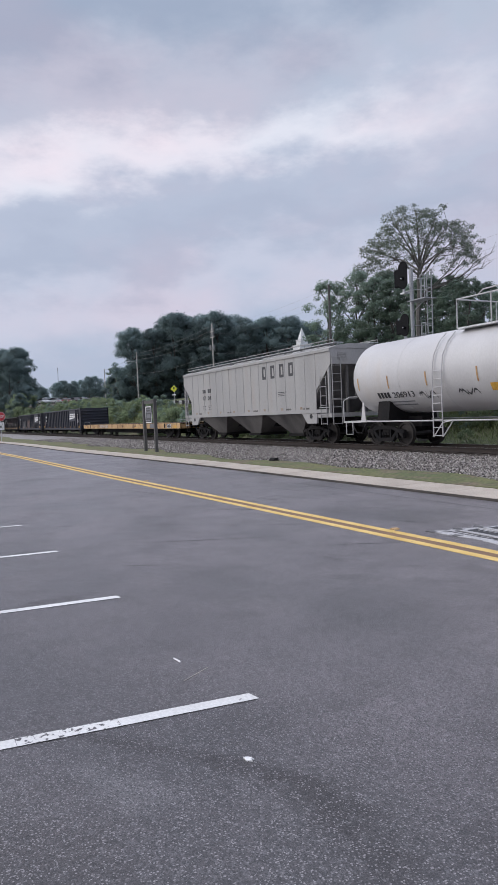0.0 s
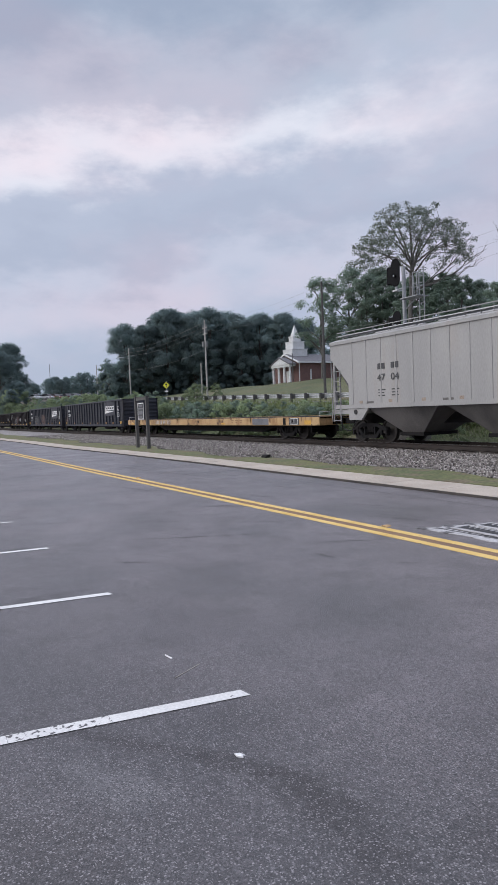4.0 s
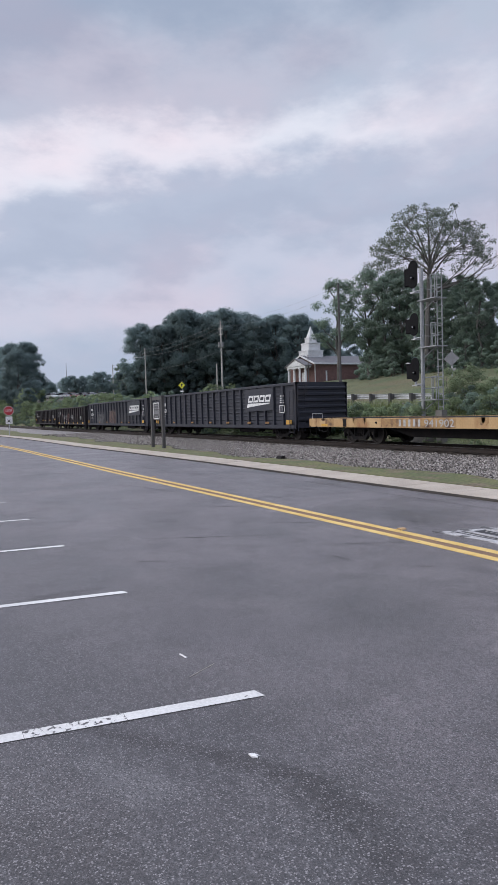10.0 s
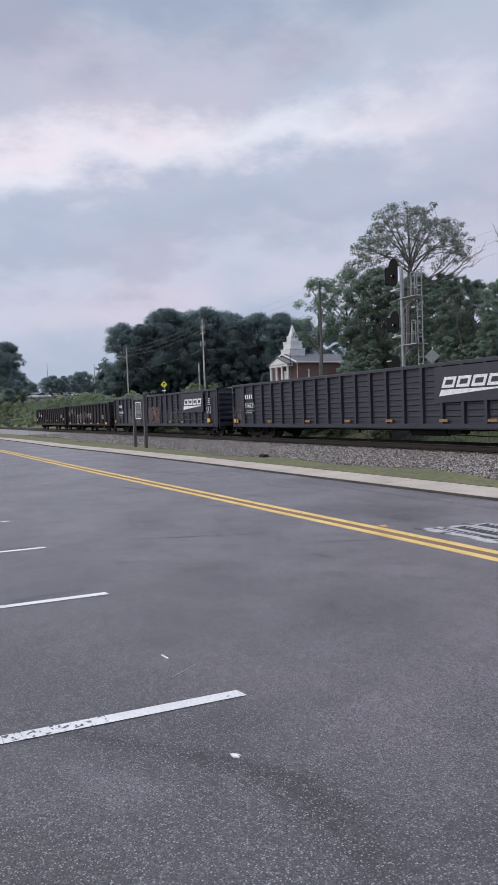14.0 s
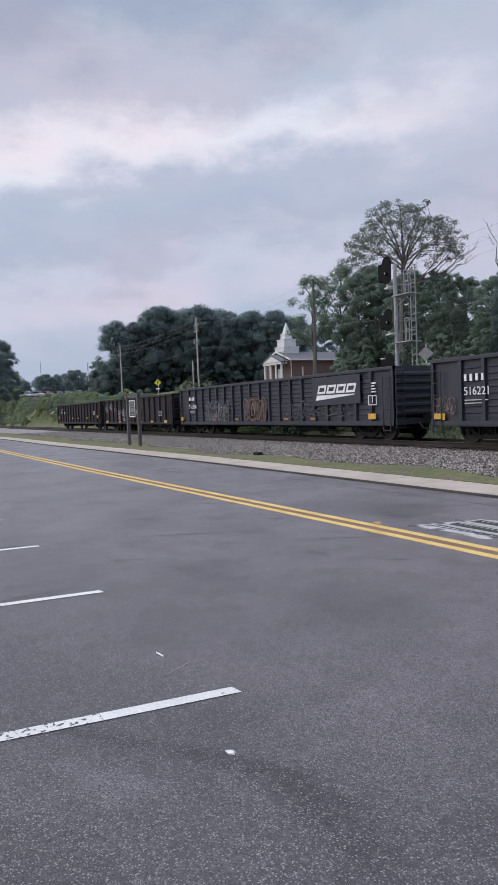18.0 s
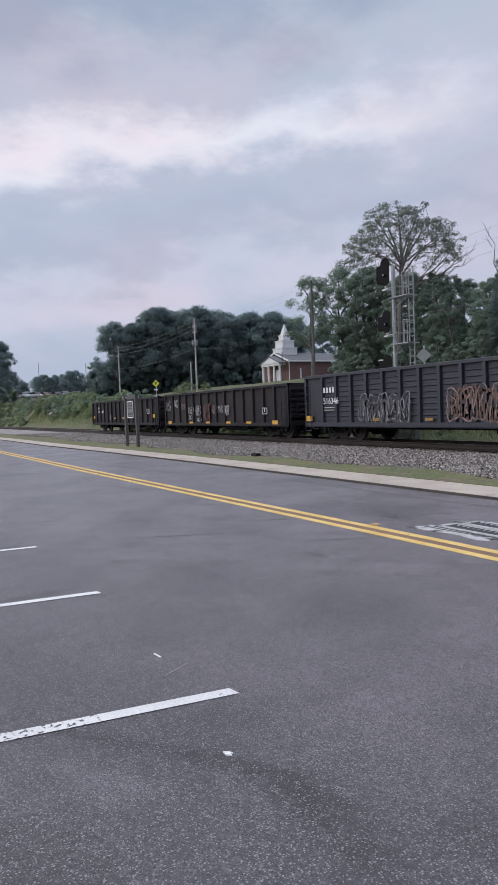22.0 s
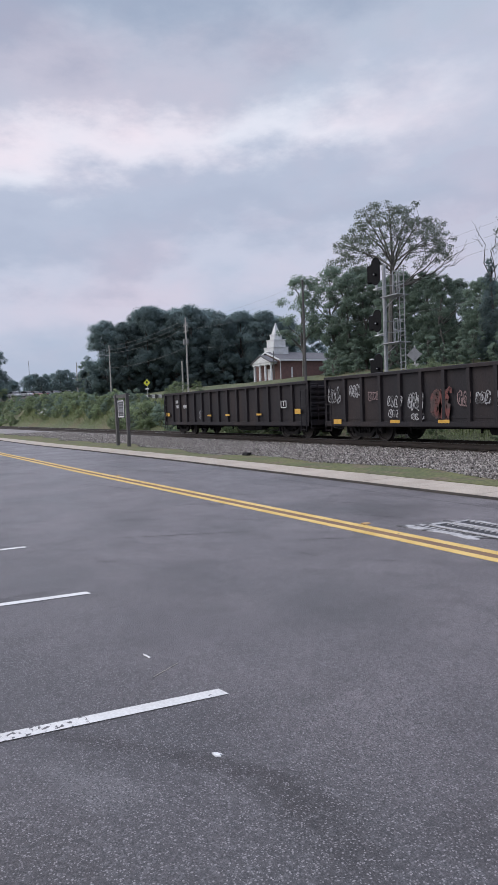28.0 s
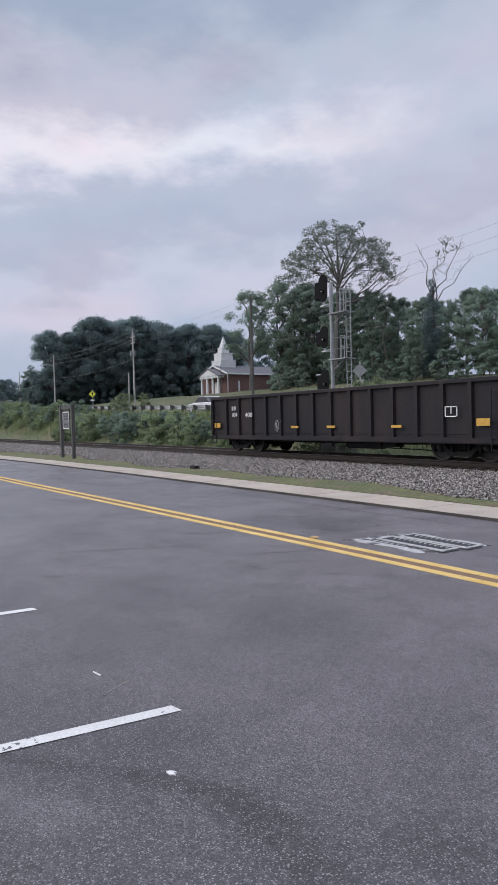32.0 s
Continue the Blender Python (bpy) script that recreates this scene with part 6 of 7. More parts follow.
def church():
    z0 = 6.6
    g = thing("church", "small red brick church with white portico and stepped steeple", "church", (-118.9, 69.6, z0))
    W, Ln, wall, ridge = 9.7, 19.0, 4.3, 6.0
    # walls with real window openings along the near side
    front = part("front_wall", Shape().prism([(0, -0.8), (W, -0.8), (W, wall), (W / 2, ridge - 0.25), (0, wall)], 1, 0, 0.3), M_BRICK, g)
    part("rear_wall", Shape().prism([(0, -0.8), (W, -0.8), (W, wall), (W / 2, ridge - 0.25), (0, wall)], 1, Ln - 0.3, Ln), M_BRICK, g)
    for x in (0.0, W - 0.3):
        a, b = 2.3, 2.75
        s = Shape().box(x, x + 0.3, 0.3, a, -0.8, wall).box(x, x + 0.3, b, Ln - 0.3, -0.8, wall).box(x, x + 0.3, a, b, -0.8, 0.7).box(x, x + 0.3, a, b, 2.7, wall)
        part("side_wall", s, M_BRICK, g)
        w = part("window", Shape().box(x + 0.1, x + 0.2, a, b, 0.7, 2.7), M_TRIM, g, "narrow white shuttered window")
        fr = Shape()
        for k in range(6):
            fr.box(x - 0.02, x + 0.22, a, b, 0.75 + 0.33 * k, 0.8 + 0.33 * k)
        part("slat", fr, M_TRIM, w)
    for sd in (-1, 1):
        x = W / 2 + sd * (W / 2 + 0.45)
        part("roof_slope", Shape().prism([(W / 2, ridge), (W / 2, ridge - 0.18), (x, wall - 0.32), (x, wall - 0.14)], 1, -0.5, Ln + 0.5), M_SHINGLE, g)
        part("fascia", Shape().box(min(x, x + sd * 0.08), max(x, x + sd * 0.08), -0.5, Ln + 0.5, wall - 0.42, wall - 0.12), M_TRIM, g)
        part("gable_trim", Shape().prism([(W / 2, ridge + 0.06), (W / 2, ridge - 0.24), (x, wall - 0.42), (x, wall - 0.1)], 1, -0.62, -0.5), M_TRIM, g)
        part("downpipe", Shape().box(W / 2 + sd * (W / 2 - 0.1) - 0.06, W / 2 + sd * (W / 2 - 0.1) + 0.06, -0.12, 0, -0.4, wall), M_TRIM, g)
    # portico
    pw, pd = 7.0, 2.0
    a = 2.1
    part("portico_floor", Shape().box(a - 0.2, a + pw + 0.2, -pd - 0.3, -0.02, -1.0, 0.0), M_CONCRETE, g)
    for i in range(4):
        x = a + 0.35 + (pw - 0.7) * i / 3
        s = Shape().lathe([(0.34, 0), (0.34, 0.14), (0.24, 0.2), (0.25, 1.6), (0.21, 3.1), (0.32, 3.2), (0.32, 3.35)], (x, -pd + 0.3, 0.0), "z", 16)
        part("column", s, M_TRIM, g, "round white column")
    part("entablature", Shape().box(a, a + pw, -pd, -0.62, 3.35, 3.75), M_TRIM, g)
    part("pediment", Shape().prism([(a - 0.25, 3.75), (a + pw + 0.25, 3.75), (a + pw / 2, 5.0)], 1, -pd - 0.15, -pd + 0.1), M_TRIM, g)
    for sd in (-1, 1):
        x = a + pw / 2 + sd * (pw / 2 + 0.4)
        part("portico_roof", Shape().prism([(a + pw / 2, 5.3), (a + pw / 2, 5.1), (x, 3.62), (x, 3.82)], 1, -pd - 0.3, -0.63), M_SHINGLE, g)
    d = part("door", Shape().box(4.7, 6.5, -0.06, -0.01, 0.0, 2.6), M_TRIM, g, "white double door")
    part("door_panel", Shape().box(4.8, 5.55, -0.08, -0.06, 0.2, 2.4).box(5.65, 6.4, -0.08, -0.06, 0.2, 2.4), M_SIGNWHITE, d)
    # steeple in stages
    cx, cy = 4.35, 2.4
    for w0, za, zb in ((3.5, 4.6, 7.0), (2.75, 7.0, 8.5), (1.7, 8.5, 9.6)):
        st = part("steeple_stage", Shape().box(cx - w0 / 2, cx + w0 / 2, cy - w0 / 2, cy + w0 / 2, za, zb), M_TRIM, g, "white clapboard steeple stage")
        part("cornice", Shape().box(cx - w0 / 2 - 0.1, cx + w0 / 2 + 0.1, cy - w0 / 2 - 0.1, cy + w0 / 2 + 0.1, zb - 0.14, zb + 0.02), M_TRIM, st)
        for k in range(int((zb - za) / 0.28)):
            zz = za + 0.2 + 0.28 * k
            if zz < zb - 0.3:
                part("clapboard", Shape().box(cx - w0 / 2 - 0.02, cx + w0 / 2 + 0.02, cy - w0 / 2 - 0.02, cy + w0 / 2 + 0.02, zz, zz + 0.03), M_TRIM, st)
    part("spire", Shape().add([(cx - 0.65, cy - 0.65, 9.6), (cx + 0.65, cy - 0.65, 9.6), (cx + 0.65, cy + 0.65, 9.6), (cx - 0.65, cy + 0.65, 9.6), (cx, cy, 12.0)], [(0, 1, 4), (1, 2, 4), (2, 3, 4), (3, 0, 4), (3, 2, 1, 0)]), M_TRIM, g, "pointed white spire")


church()


# ---- parked cars ----
def parked_car(x, y, yaw, mat, label, group="", z=None, name="parked_car"):
    z = ground_z(x, y) + 0.02 if z is None else z
    g = thing(name, label, "car", pose(x, y, z, 0, 0, yaw), group)
    low = [(-2.2, 0.35), (-2.25, 0.7), (-2.0, 0.9), (-1.3, 0.95), (1.0, 0.95), (2.0, 0.82), (2.25, 0.6), (2.2, 0.32)]
    part("body", Shape().prism(low, 1, -0.88, 0.88), mat, g, bevel=0.06)
    cab = [(-1.7, 0.94), (-1.1, 1.42), (0.35, 1.45), (1.15, 0.94)]
    part("cabin", Shape().prism(cab, 1, -0.74, 0.74), M_GLASS_DARK, g, "dark glazed cabin", bevel=0.05)
    part("roof", Shape().prism([(-1.12, 1.425), (-1.05, 1.47), (0.3, 1.49), (0.38, 1.452)], 1, -0.7, 0.7), mat, g)
    for sx in (-1.4, 1.4):
        for sy in (-0.8, 0.8):
            w = part("wheel", Shape().lathe([(0.2, -0.1), (0.32, -0.1), (0.32, 0.1), (0.2, 0.1)], (sx, sy, 0.32), "y", 18), M_BLACK, g)
            part("rim", Shape().lathe([(0.02, -0.105), (0.2, -0.105), (0.2, 0.105), (0.02, 0.105)], (sx, sy, 0.32), "y", 12), M_GALV, w)
    for sy in (-0.6, 0.6):
        part("headlight", Shape().box(2.1, 2.26, sy - 0.2, sy + 0.2, 0.62, 0.74), M_SIGNWHITE, g)
        part("tail_light", Shape().box(-2.27, -2.1, sy - 0.2, sy + 0.2, 0.66, 0.78), M_RED, g)
    return g


M_CARWHITE = surface("white_car_paint", (0.62, 0.62, 0.63), (0.66, 0.66, 0.67), 0.3, 1, 20, 0.0, grain=0.02)
M_CARRED = surface("faded_red_car_paint", (0.19, 0.07, 0.06), (0.24, 0.09, 0.075), 0.35, 1, 20, 0.0, grain=0.02)
M_CARSILVER = surface("silver_car_paint", (0.42, 0.42, 0.44), (0.48, 0.48, 0.5), 0.3, 1, 20, 0.0, metal=0.4, grain=0.02)
M_CARDARK = surface("dark_car_paint", (0.05, 0.05, 0.06), (0.07, 0.07, 0.08), 0.3, 1, 20, 0.0, grain=0.02)


def car_lot():
    z = 6.5
    lot = Shape().box(-200, -172, 30.5, 47, z - 5.0, z)
    tagged(part("parking_lot", lot, M_CONCRETE), "pale concrete car lot above the bank", "parking lot", kind="structure")
    kinds = ((M_CARWHITE, "white saloon car parked on the lot"), (M_CARRED, "faded red saloon car parked on the lot"), (M_CARSILVER, "silver saloon car parked on the lot"), (M_CARWHITE, "white saloon car parked on the lot"), (M_CARDARK, "dark saloon car parked on the lot"), (M_CARSILVER, "silver saloon car parked on the lot"))
    for k in range(18):
        m, lb = kinds[(k * 5 + k // 6) % 6]
        row = k % 3
        parked_car(-174.8 - 6.0 * row + 0.4 * (k % 2), 31.8 + 2.55 * (k // 3) + 0.5 * row, 8 + 7 * (k % 4) + 180 * (k % 2), m, lb, "cars on the lot", z + 0.01)


car_lot()
DRIVEN = parked_car(308.0, 31.0, 180, M_CARWHITE, "white saloon car driving along the upper road", z=road_z(308) + 0.03, name="white_car")


# ---- street details ----
M_GRATE = surface("worn_iron_grate", (0.38, 0.375, 0.38), (0.5, 0.49, 0.49), 0.6, 6, 50, 0.2, metal=0.4)
M_WORNPATCH = surface("worn_pale_concrete_patch", (0.36, 0.355, 0.36), (0.47, 0.46, 0.465), 0.9, 2.5, 60, 0.3, stain=(0.10, 0.098, 0.10), stain_at=(0.49, 0.55), stain_scale=3.0)


def street_details():
    g = thing("storm_drain", "worn concrete patch with iron drain grates", "drain", (-6.1, 6.9, 0))
    part("apron", Shape().prism([(-0.92, -0.63), (-0.5, -0.6), (-0.1, -0.54), (0.36, -0.6), (0.46, -0.52), (0.4, -0.44), (0.58, -0.25), (0.56, 0.05), (0.68, 0.5), (0.3, 0.5), (0.0, 0.45), (-0.42, 0.5), (-0.5, 0.3), (-0.8, 0.16), (-0.66, 0.0), (-0.82, -0.2), (-0.74, -0.36)], 2, 0.001, 0.008), M_WORNPATCH, g, "patchy pale concrete apron")
    for y0, xa, xb in ((-0.24, -0.56, 0.5), (0.13, -0.5, 0.58)):
        # no recess here: a flat black strip stands in for the slot's shade
        part("slot_well", Shape().box(xa, xb, y0, y0 + 0.23, 0.009, 0.0105), M_BLACK, g, "flat black strip painted as the slot's shade")
        part("frame_joint", Shape().box(xa - 0.1, xb + 0.1, y0 - 0.11, y0 - 0.075, 0.009, 0.0105).box(xb + 0.065, xb + 0.1, y0 - 0.075, y0 + 0.2, 0.009, 0.0105), M_BLACK, g, "dark open joint")
        fr = part("grate_frame", Shape().box(xa - 0.04, xb + 0.06, y0 - 0.07, y0, 0.008, 0.02).box(xa - 0.04, xb + 0.06, y0 + 0.23, y0 + 0.26, 0.008, 0.02).box(xa - 0.04, xa, y0, y0 + 0.23, 0.008, 0.02).box(xb, xb + 0.06, y0, y0 + 0.23, 0.008, 0.02), M_GRATE, g)
        for i in range(11):
            x = xa + 0.08 + 0.09 * i
            part("grate_bar", Shape().box(x, x + 0.024, y0 + 0.15, y0 + 0.23, 0.0105, 0.018), M_GRATE, fr)
    part("joint", Shape().prism([(-0.75, -0.44), (0.3, -0.40), (0.3, -0.36), (-0.75, -0.41)], 2, 0.009, 0.0105), M_BLACK, g, "dark open joint")
    # small litter, studs and a half-buried pipe end
    s = Shape().prism([(-0.03, -0.008), (0.0, -0.018), (0.03, -0.004), (0.012, 0.004), (0.022, 0.014), (-0.012, 0.01)], 2, 0.0, 0.008)
    tagged(part("paper_scrap", s, M_SIGNWHITE, at=pose(-2.93, 1.42, 0.001, 0, 0, 20)), "small white scrap of paper on the asphalt", "litter")
    s = Shape().rod((-0.04, 0, 0.006), (0.05, 0.015, 0.006), 0.006, 6)
    tagged(part("straw", s, M_SIGNWHITE, at=pose(-4.4, 1.6, 0.0)), "thin white straw lying on the asphalt", "litter")
    s = Shape().rod((-0.13, 0, 0.003), (0.13, 0.02, 0.003), 0.0022, 6)
    tagged(part("twig", s, M_CONCRETE, at=pose(-4.1, 1.62, 0.0, 0, 0, -65)), "thin pale twig lying on the asphalt", "litter")
    for x in (-7.4, -17.5, -27.5):
        s = Shape().prism([(-0.05, 0.0), (0.05, 0.0), (0.035, 0.018), (-0.035, 0.018)], 1, -0.05, 0.05)
        tagged(part("road_stud", s, M_FLAT, at=pose(x, line_at(MIDLINE, x) + 0.27, 0.003)), "amber raised road stud beside the centre line", "road stud", "road studs")
    g = thing("drain_pipe", "dark end of a pipe half buried in the verge", "pipe", (-20.2, 11.35, 0.06))
    part("pipe_end", Shape().lathe([(0.10, -0.16), (0.125, -0.16), (0.125, 0.16), (0.10, 0.16)], (0, 0, -0.02), "x", 18), M_TRUCK, g)
    part("marker_stake", Shape().rod((-22.5, 1.3, -0.1), (-22.7, 1.35, 0.85), 0.012, 6), M_POST, g, "thin leaning stake")


street_details()


# ---- vegetation ----
def leaf_mesh(name, centres, radii, count, size, seed, mat, flat=0.7, stray=0.13):
    """Many small pointed leaves scattered in clumps."""
    r = np.random.default_rng(seed)
    centres, radii = np.asarray(centres, float), np.asarray(radii, float)
    w = radii ** 2
    idx = r.choice(len(centres), count, p=w / w.sum())
    d = r.normal(size=(count, 3))
    d /= np.linalg.norm(d, axis=1)[:, None]
    p = centres[idx] + d * (radii[idx] * r.uniform(0.15, 1.0, count) ** 0.5 * np.where(r.uniform(size=count) < stray, r.uniform(1.0, 1.4, count), 1.0))[:, None] * (1, 1, flat)
    out = 1.25 * d + (0, 0, 0.55) + 0.45 * r.normal(size=(count, 3))
    out /= np.linalg.norm(out, axis=1)[:, None]
    a = np.cross(out, r.normal(size=(count, 3)))
    a /= np.linalg.norm(a, axis=1)[:, None]
    b = np.cross(out, a)
    s = size * r.uniform(0.55, 1.35, count)[:, None]
    v = np.stack([p - a * s * 0.5 - b * s * 0.36, p + a * s * 0.62, p - a * s * 0.5 + b * s * 0.36], 1).reshape(-1, 3)
    # the shading of a leaf follows the round of its clump and of the whole crown
    mid = centres.mean(0)
    far = p - mid
    far /= np.linalg.norm(far, axis=1)[:, None] + 1e-6
    soft = 0.45 * out + 0.4 * d + 0.85 * far + (0, 0, 0.4)
    soft /= np.linalg.norm(soft, axis=1)[:, None]
    me = bpy.data.meshes.new(name)
    me.vertices.add(3 * count)
    me.vertices.foreach_set("co", v.ravel())
    me.loops.add(3 * count)
    me.loops.foreach_set("vertex_index", np.arange(3 * count))
    me.polygons.add(count)
    me.polygons.foreach_set("loop_start", np.arange(0, 3 * count, 3))
    me.update(calc_edges=True)
    me.shade_smooth()
    me.normals_split_custom_set_from_vertices(np.repeat(soft, 3, 0).tolist())
    me.materials.append(mat)
    return me


def limb(s, p, q, r0, r1, rnd, n=4, bend=0.12):
    """A crooked tapered limb."""
    p, q = Vector(p), Vector(q)
    ln = (q - p).length
    pts = [p]
    for i in range(1, n + 1):
        u = i / n
        c = p.lerp(q, u)
        if i < n:
            c += Vector((rnd.uniform(-1, 1), rnd.uniform(-1, 1), rnd.uniform(-0.4, 0.8))) * ln * bend * (1 - abs(2 * u - 1)) * 0.8
        pts.append(c)
    s.pipe(pts, [r0 + (r1 - r0) * i / n for i in range(n + 1)], 6)


def tree_meshes(seed, h, spread, base, leaves, size, mat, clumps=46, top_heavy=1.0, name="tree", clump=(0.07, 0.12), stray=0.13):
    """Trunk with limbs, and a crown of leafy clumps with gaps, for a tree of height h."""
    rnd = random.Random(seed)
    cs, rs = [], []
    while len(cs) < clumps:
        u = rnd.random()
        z = base + (1 - base) * u ** (1 / top_heavy)
        prof = math.sin(math.pi * min(1, max(0.03, (z - base) / (1 - base)) ** 0.75 * 0.93 + 0.05)) ** 0.6
        a, q = rnd.uniform(0, 2 * math.pi), rnd.uniform(0.35, 1.0) ** 0.6
        wob = 0.8 + 0.55 * noise.noise((math.cos(a) * 1.3 + seed, math.sin(a) * 1.3, z * 4))
        cs.append((spread * prof * q * wob * math.cos(a), spread * prof * q * wob * math.sin(a), h * z * (0.97 if u > 0.9 else 1)))
        rs.append(h * rnd.uniform(*clump))
    trunk = Shape()
    top = Vector((rnd.uniform(-0.4, 0.4), rnd.uniform(-0.4, 0.4), h * 0.86))
    limb(trunk, (0, 0, -0.6), top, h * 0.017, h * 0.004, rnd, 7, 0.05)
    for c in rnd.sample(cs, min(16, len(cs))):
        z = min(h * 0.8, max(h * base * 0.8, c[2] - h * rnd.uniform(0.08, 0.2)))
        limb(trunk, (0, 0, z * 0.9), c, h * 0.006, h * 0.0015, rnd, 4)
    return trunk.mesh("trunk"), leaf_mesh("crown", cs, rs, leaves, size, seed, mat, stray=stray)


def plant_tree(meshes, x, y, k, label, group, turn=None, sink=0.2, name="tree"):
    g = thing(name, label, "tree", pose(x, y, ground_z(x, y) - sink, 0, 0, random.uniform(0, 360) if turn is None else turn), group)
    g.scale = (k, k, k)
    part("trunk", meshes[0], M_BARK, g)
    part("crown", meshes[1], None, g)
    return g


def woods():
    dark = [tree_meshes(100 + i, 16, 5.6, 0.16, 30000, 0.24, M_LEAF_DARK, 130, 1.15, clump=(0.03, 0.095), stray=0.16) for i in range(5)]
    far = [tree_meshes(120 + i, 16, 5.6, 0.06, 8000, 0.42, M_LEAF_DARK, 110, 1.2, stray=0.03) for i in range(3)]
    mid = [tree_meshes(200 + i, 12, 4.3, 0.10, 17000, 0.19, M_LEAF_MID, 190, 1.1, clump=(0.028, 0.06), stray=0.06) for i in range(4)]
    lb = "tall dark-leaved tree in a dense wood"
    rnd = random.Random(3)
    # the dark wood between the far poles and the church
    for row in range(3):
        for i in range(9):
            u = i / 8
            x, y = -143 + 22 * u - 9 * row, 47 + 31 * u + 5 * row
            prof = float(np.interp(u, [0, 0.15, 0.35, 0.6, 0.8, 1], [1.02, 1.15, 1.12, 1.09, 1.0, 0.95]))
            plant_tree(dark[rnd.randrange(5)], x + rnd.uniform(-1.5, 1.5), y + rnd.uniform(-1.5, 1.5), prof * rnd.uniform(0.9, 1.06) * (1.0 + 0.05 * row), lb, "dark wood")
    # behind the church, towards the clearing
    for i in range(8):
        plant_tree(dark[rnd.randrange(5)], -146 + 7.5 * i + rnd.uniform(-2, 2), 104 + 3 * (i % 3), (0.98, 0.9, 0.95, 0.88)[i % 4], lb, "dark wood")
    # tall trees at the far bend of the track
    for x, y, k in ((-170, 23.2, 0.98), (-180, 26.5, 1.1), (-188, 24.0, 1.15), (-198, 28, 1.2), (-208, 25, 1.2), (-164, 23.0, 0.42), (-158, 23.5, 0.36), (-166, 26.5, 0.45)):
        plant_tree(dark[rnd.randrange(5)], x, y, k, "broad dark tree beside the track", "trees at the bend")
    # low far trees
    for i in range(20):
        plant_tree(far[rnd.randrange(3)], -262 - rnd.uniform(0, 30), 36 + 4.0 * i, rnd.uniform(0.64, 0.8), "distant dark tree on the skyline", "distant trees")
    for i in range(9):
        plant_tree(far[rnd.randrange(3)], -242 - rnd.uniform(0, 10), 50 + 3.6 * i, rnd.uniform(0.62, 0.78), "distant dark tree beyond the car lot", "distant trees")
    for x, y in ((-196, 57), (-203, 62), (-190, 63)):
        plant_tree(mid[rnd.randrange(4)], x, y, 1.0, "light-leaved tree behind the car lot", "distant trees")
    # green trees on the hill
    lb2 = "leafy green tree on the grassy hill"
    for x, y, k in ((-73.5, 57.5, 1.21), (-70.5, 59, 1.17), (-75.5, 62.5, 1.27), (-67, 62, 1.14), (-64.5, 58.5, 1.1), (-59.5, 59.5, 0.96), (-55.5, 58, 0.84), (-52, 60, 0.82), (-49, 57, 0.77), (-45.5, 59, 0.78), (-42, 57, 0.74), (-39, 59, 0.74), (-36, 57, 0.7), (-32.5, 58, 0.7), (-29, 57, 0.66), (-25, 58, 0.64), (-21, 57, 0.6), (-61, 66, 0.98), (-69, 68, 1.1), (-54, 66, 0.87), (-47, 66, 0.84), (-40, 66, 0.8), (-33, 66, 0.76)):
        plant_tree(mid[rnd.randrange(4)], x + rnd.uniform(-0.8, 0.8), y, k * rnd.uniform(0.94, 1.05), lb2, "trees on the hill")
    airy = tree_meshes(260, 15.0, 4.8, 0.34, 6500, 0.24, M_LEAF_MID, 60, 1.0, clump=(0.035, 0.075))
    for x, y, k in ((-79.5, 54.5, 0.98), (-77.0, 58.0, 1.06)):
        plant_tree(airy, x, y, k, "slender tree with an airy high crown", "trees on the hill")
    under = [tree_meshes(300 + i, 3.2, 1.9, 0.02, 3600, 0.15, M_LEAF_MID, 30, 0.8) for i in range(3)]
    for i in range(28):
        x = -71 + 2.1 * i + rnd.uniform(-0.6, 0.6)
        plant_tree(under[i % 3], x, 53.4 + rnd.uniform(-0.8, 1.6), rnd.uniform(0.6, 1.2), "bushy undergrowth at the edge of the trees", "undergrowth", name="bush")
    for i in range(12):
        plant_tree(under[i % 3], -90 + 1.6 * i + rnd.uniform(-0.5, 0.5), 68 - 0.9 * i + rnd.uniform(-0.8, 0.8), rnd.uniform(1.1, 1.7), "bushy undergrowth beside the church", "undergrowth", name="bush")
    dark_under = [tree_meshes(320 + i, 4.6, 2.9, 0.02, 3000, 0.34, M_LEAF_DARK, 26, 0.8) for i in range(2)]
    for i in range(30):
        u = i / 29
        plant_tree(dark_under[i % 2], -147 + 25 * u + rnd.uniform(-1, 1), 43.5 + 31 * u + rnd.uniform(-1, 1), rnd.uniform(1.15, 1.6), "dark undergrowth in front of the wood", "undergrowth", name="bush")
    for i in range(22):
        u = i / 21
        plant_tree(dark_under[i % 2], -160 + 27 * u + rnd.uniform(-1, 1), 52 + 34 * u + rnd.uniform(-1, 1), rnd.uniform(1.5, 2.1), "dark undergrowth within the wood", "undergrowth", name="bush")
    for i in range(14):
        plant_tree(dark_under[i % 2], -148 + 4.2 * i + rnd.uniform(-1, 1), 98 + rnd.uniform(-1, 1), rnd.uniform(1.4, 2.0), "dark undergrowth behind the church", "undergrowth", name="bush")
    for i in range(6):
        plant_tree(under[i % 3], -106.0 + 0.5 * i + rnd.uniform(-0.4, 0.4), 77.5 + 2.2 * i, rnd.uniform(1.0, 1.5), "bushy growth against the church wall", "undergrowth", name="bush")


woods()


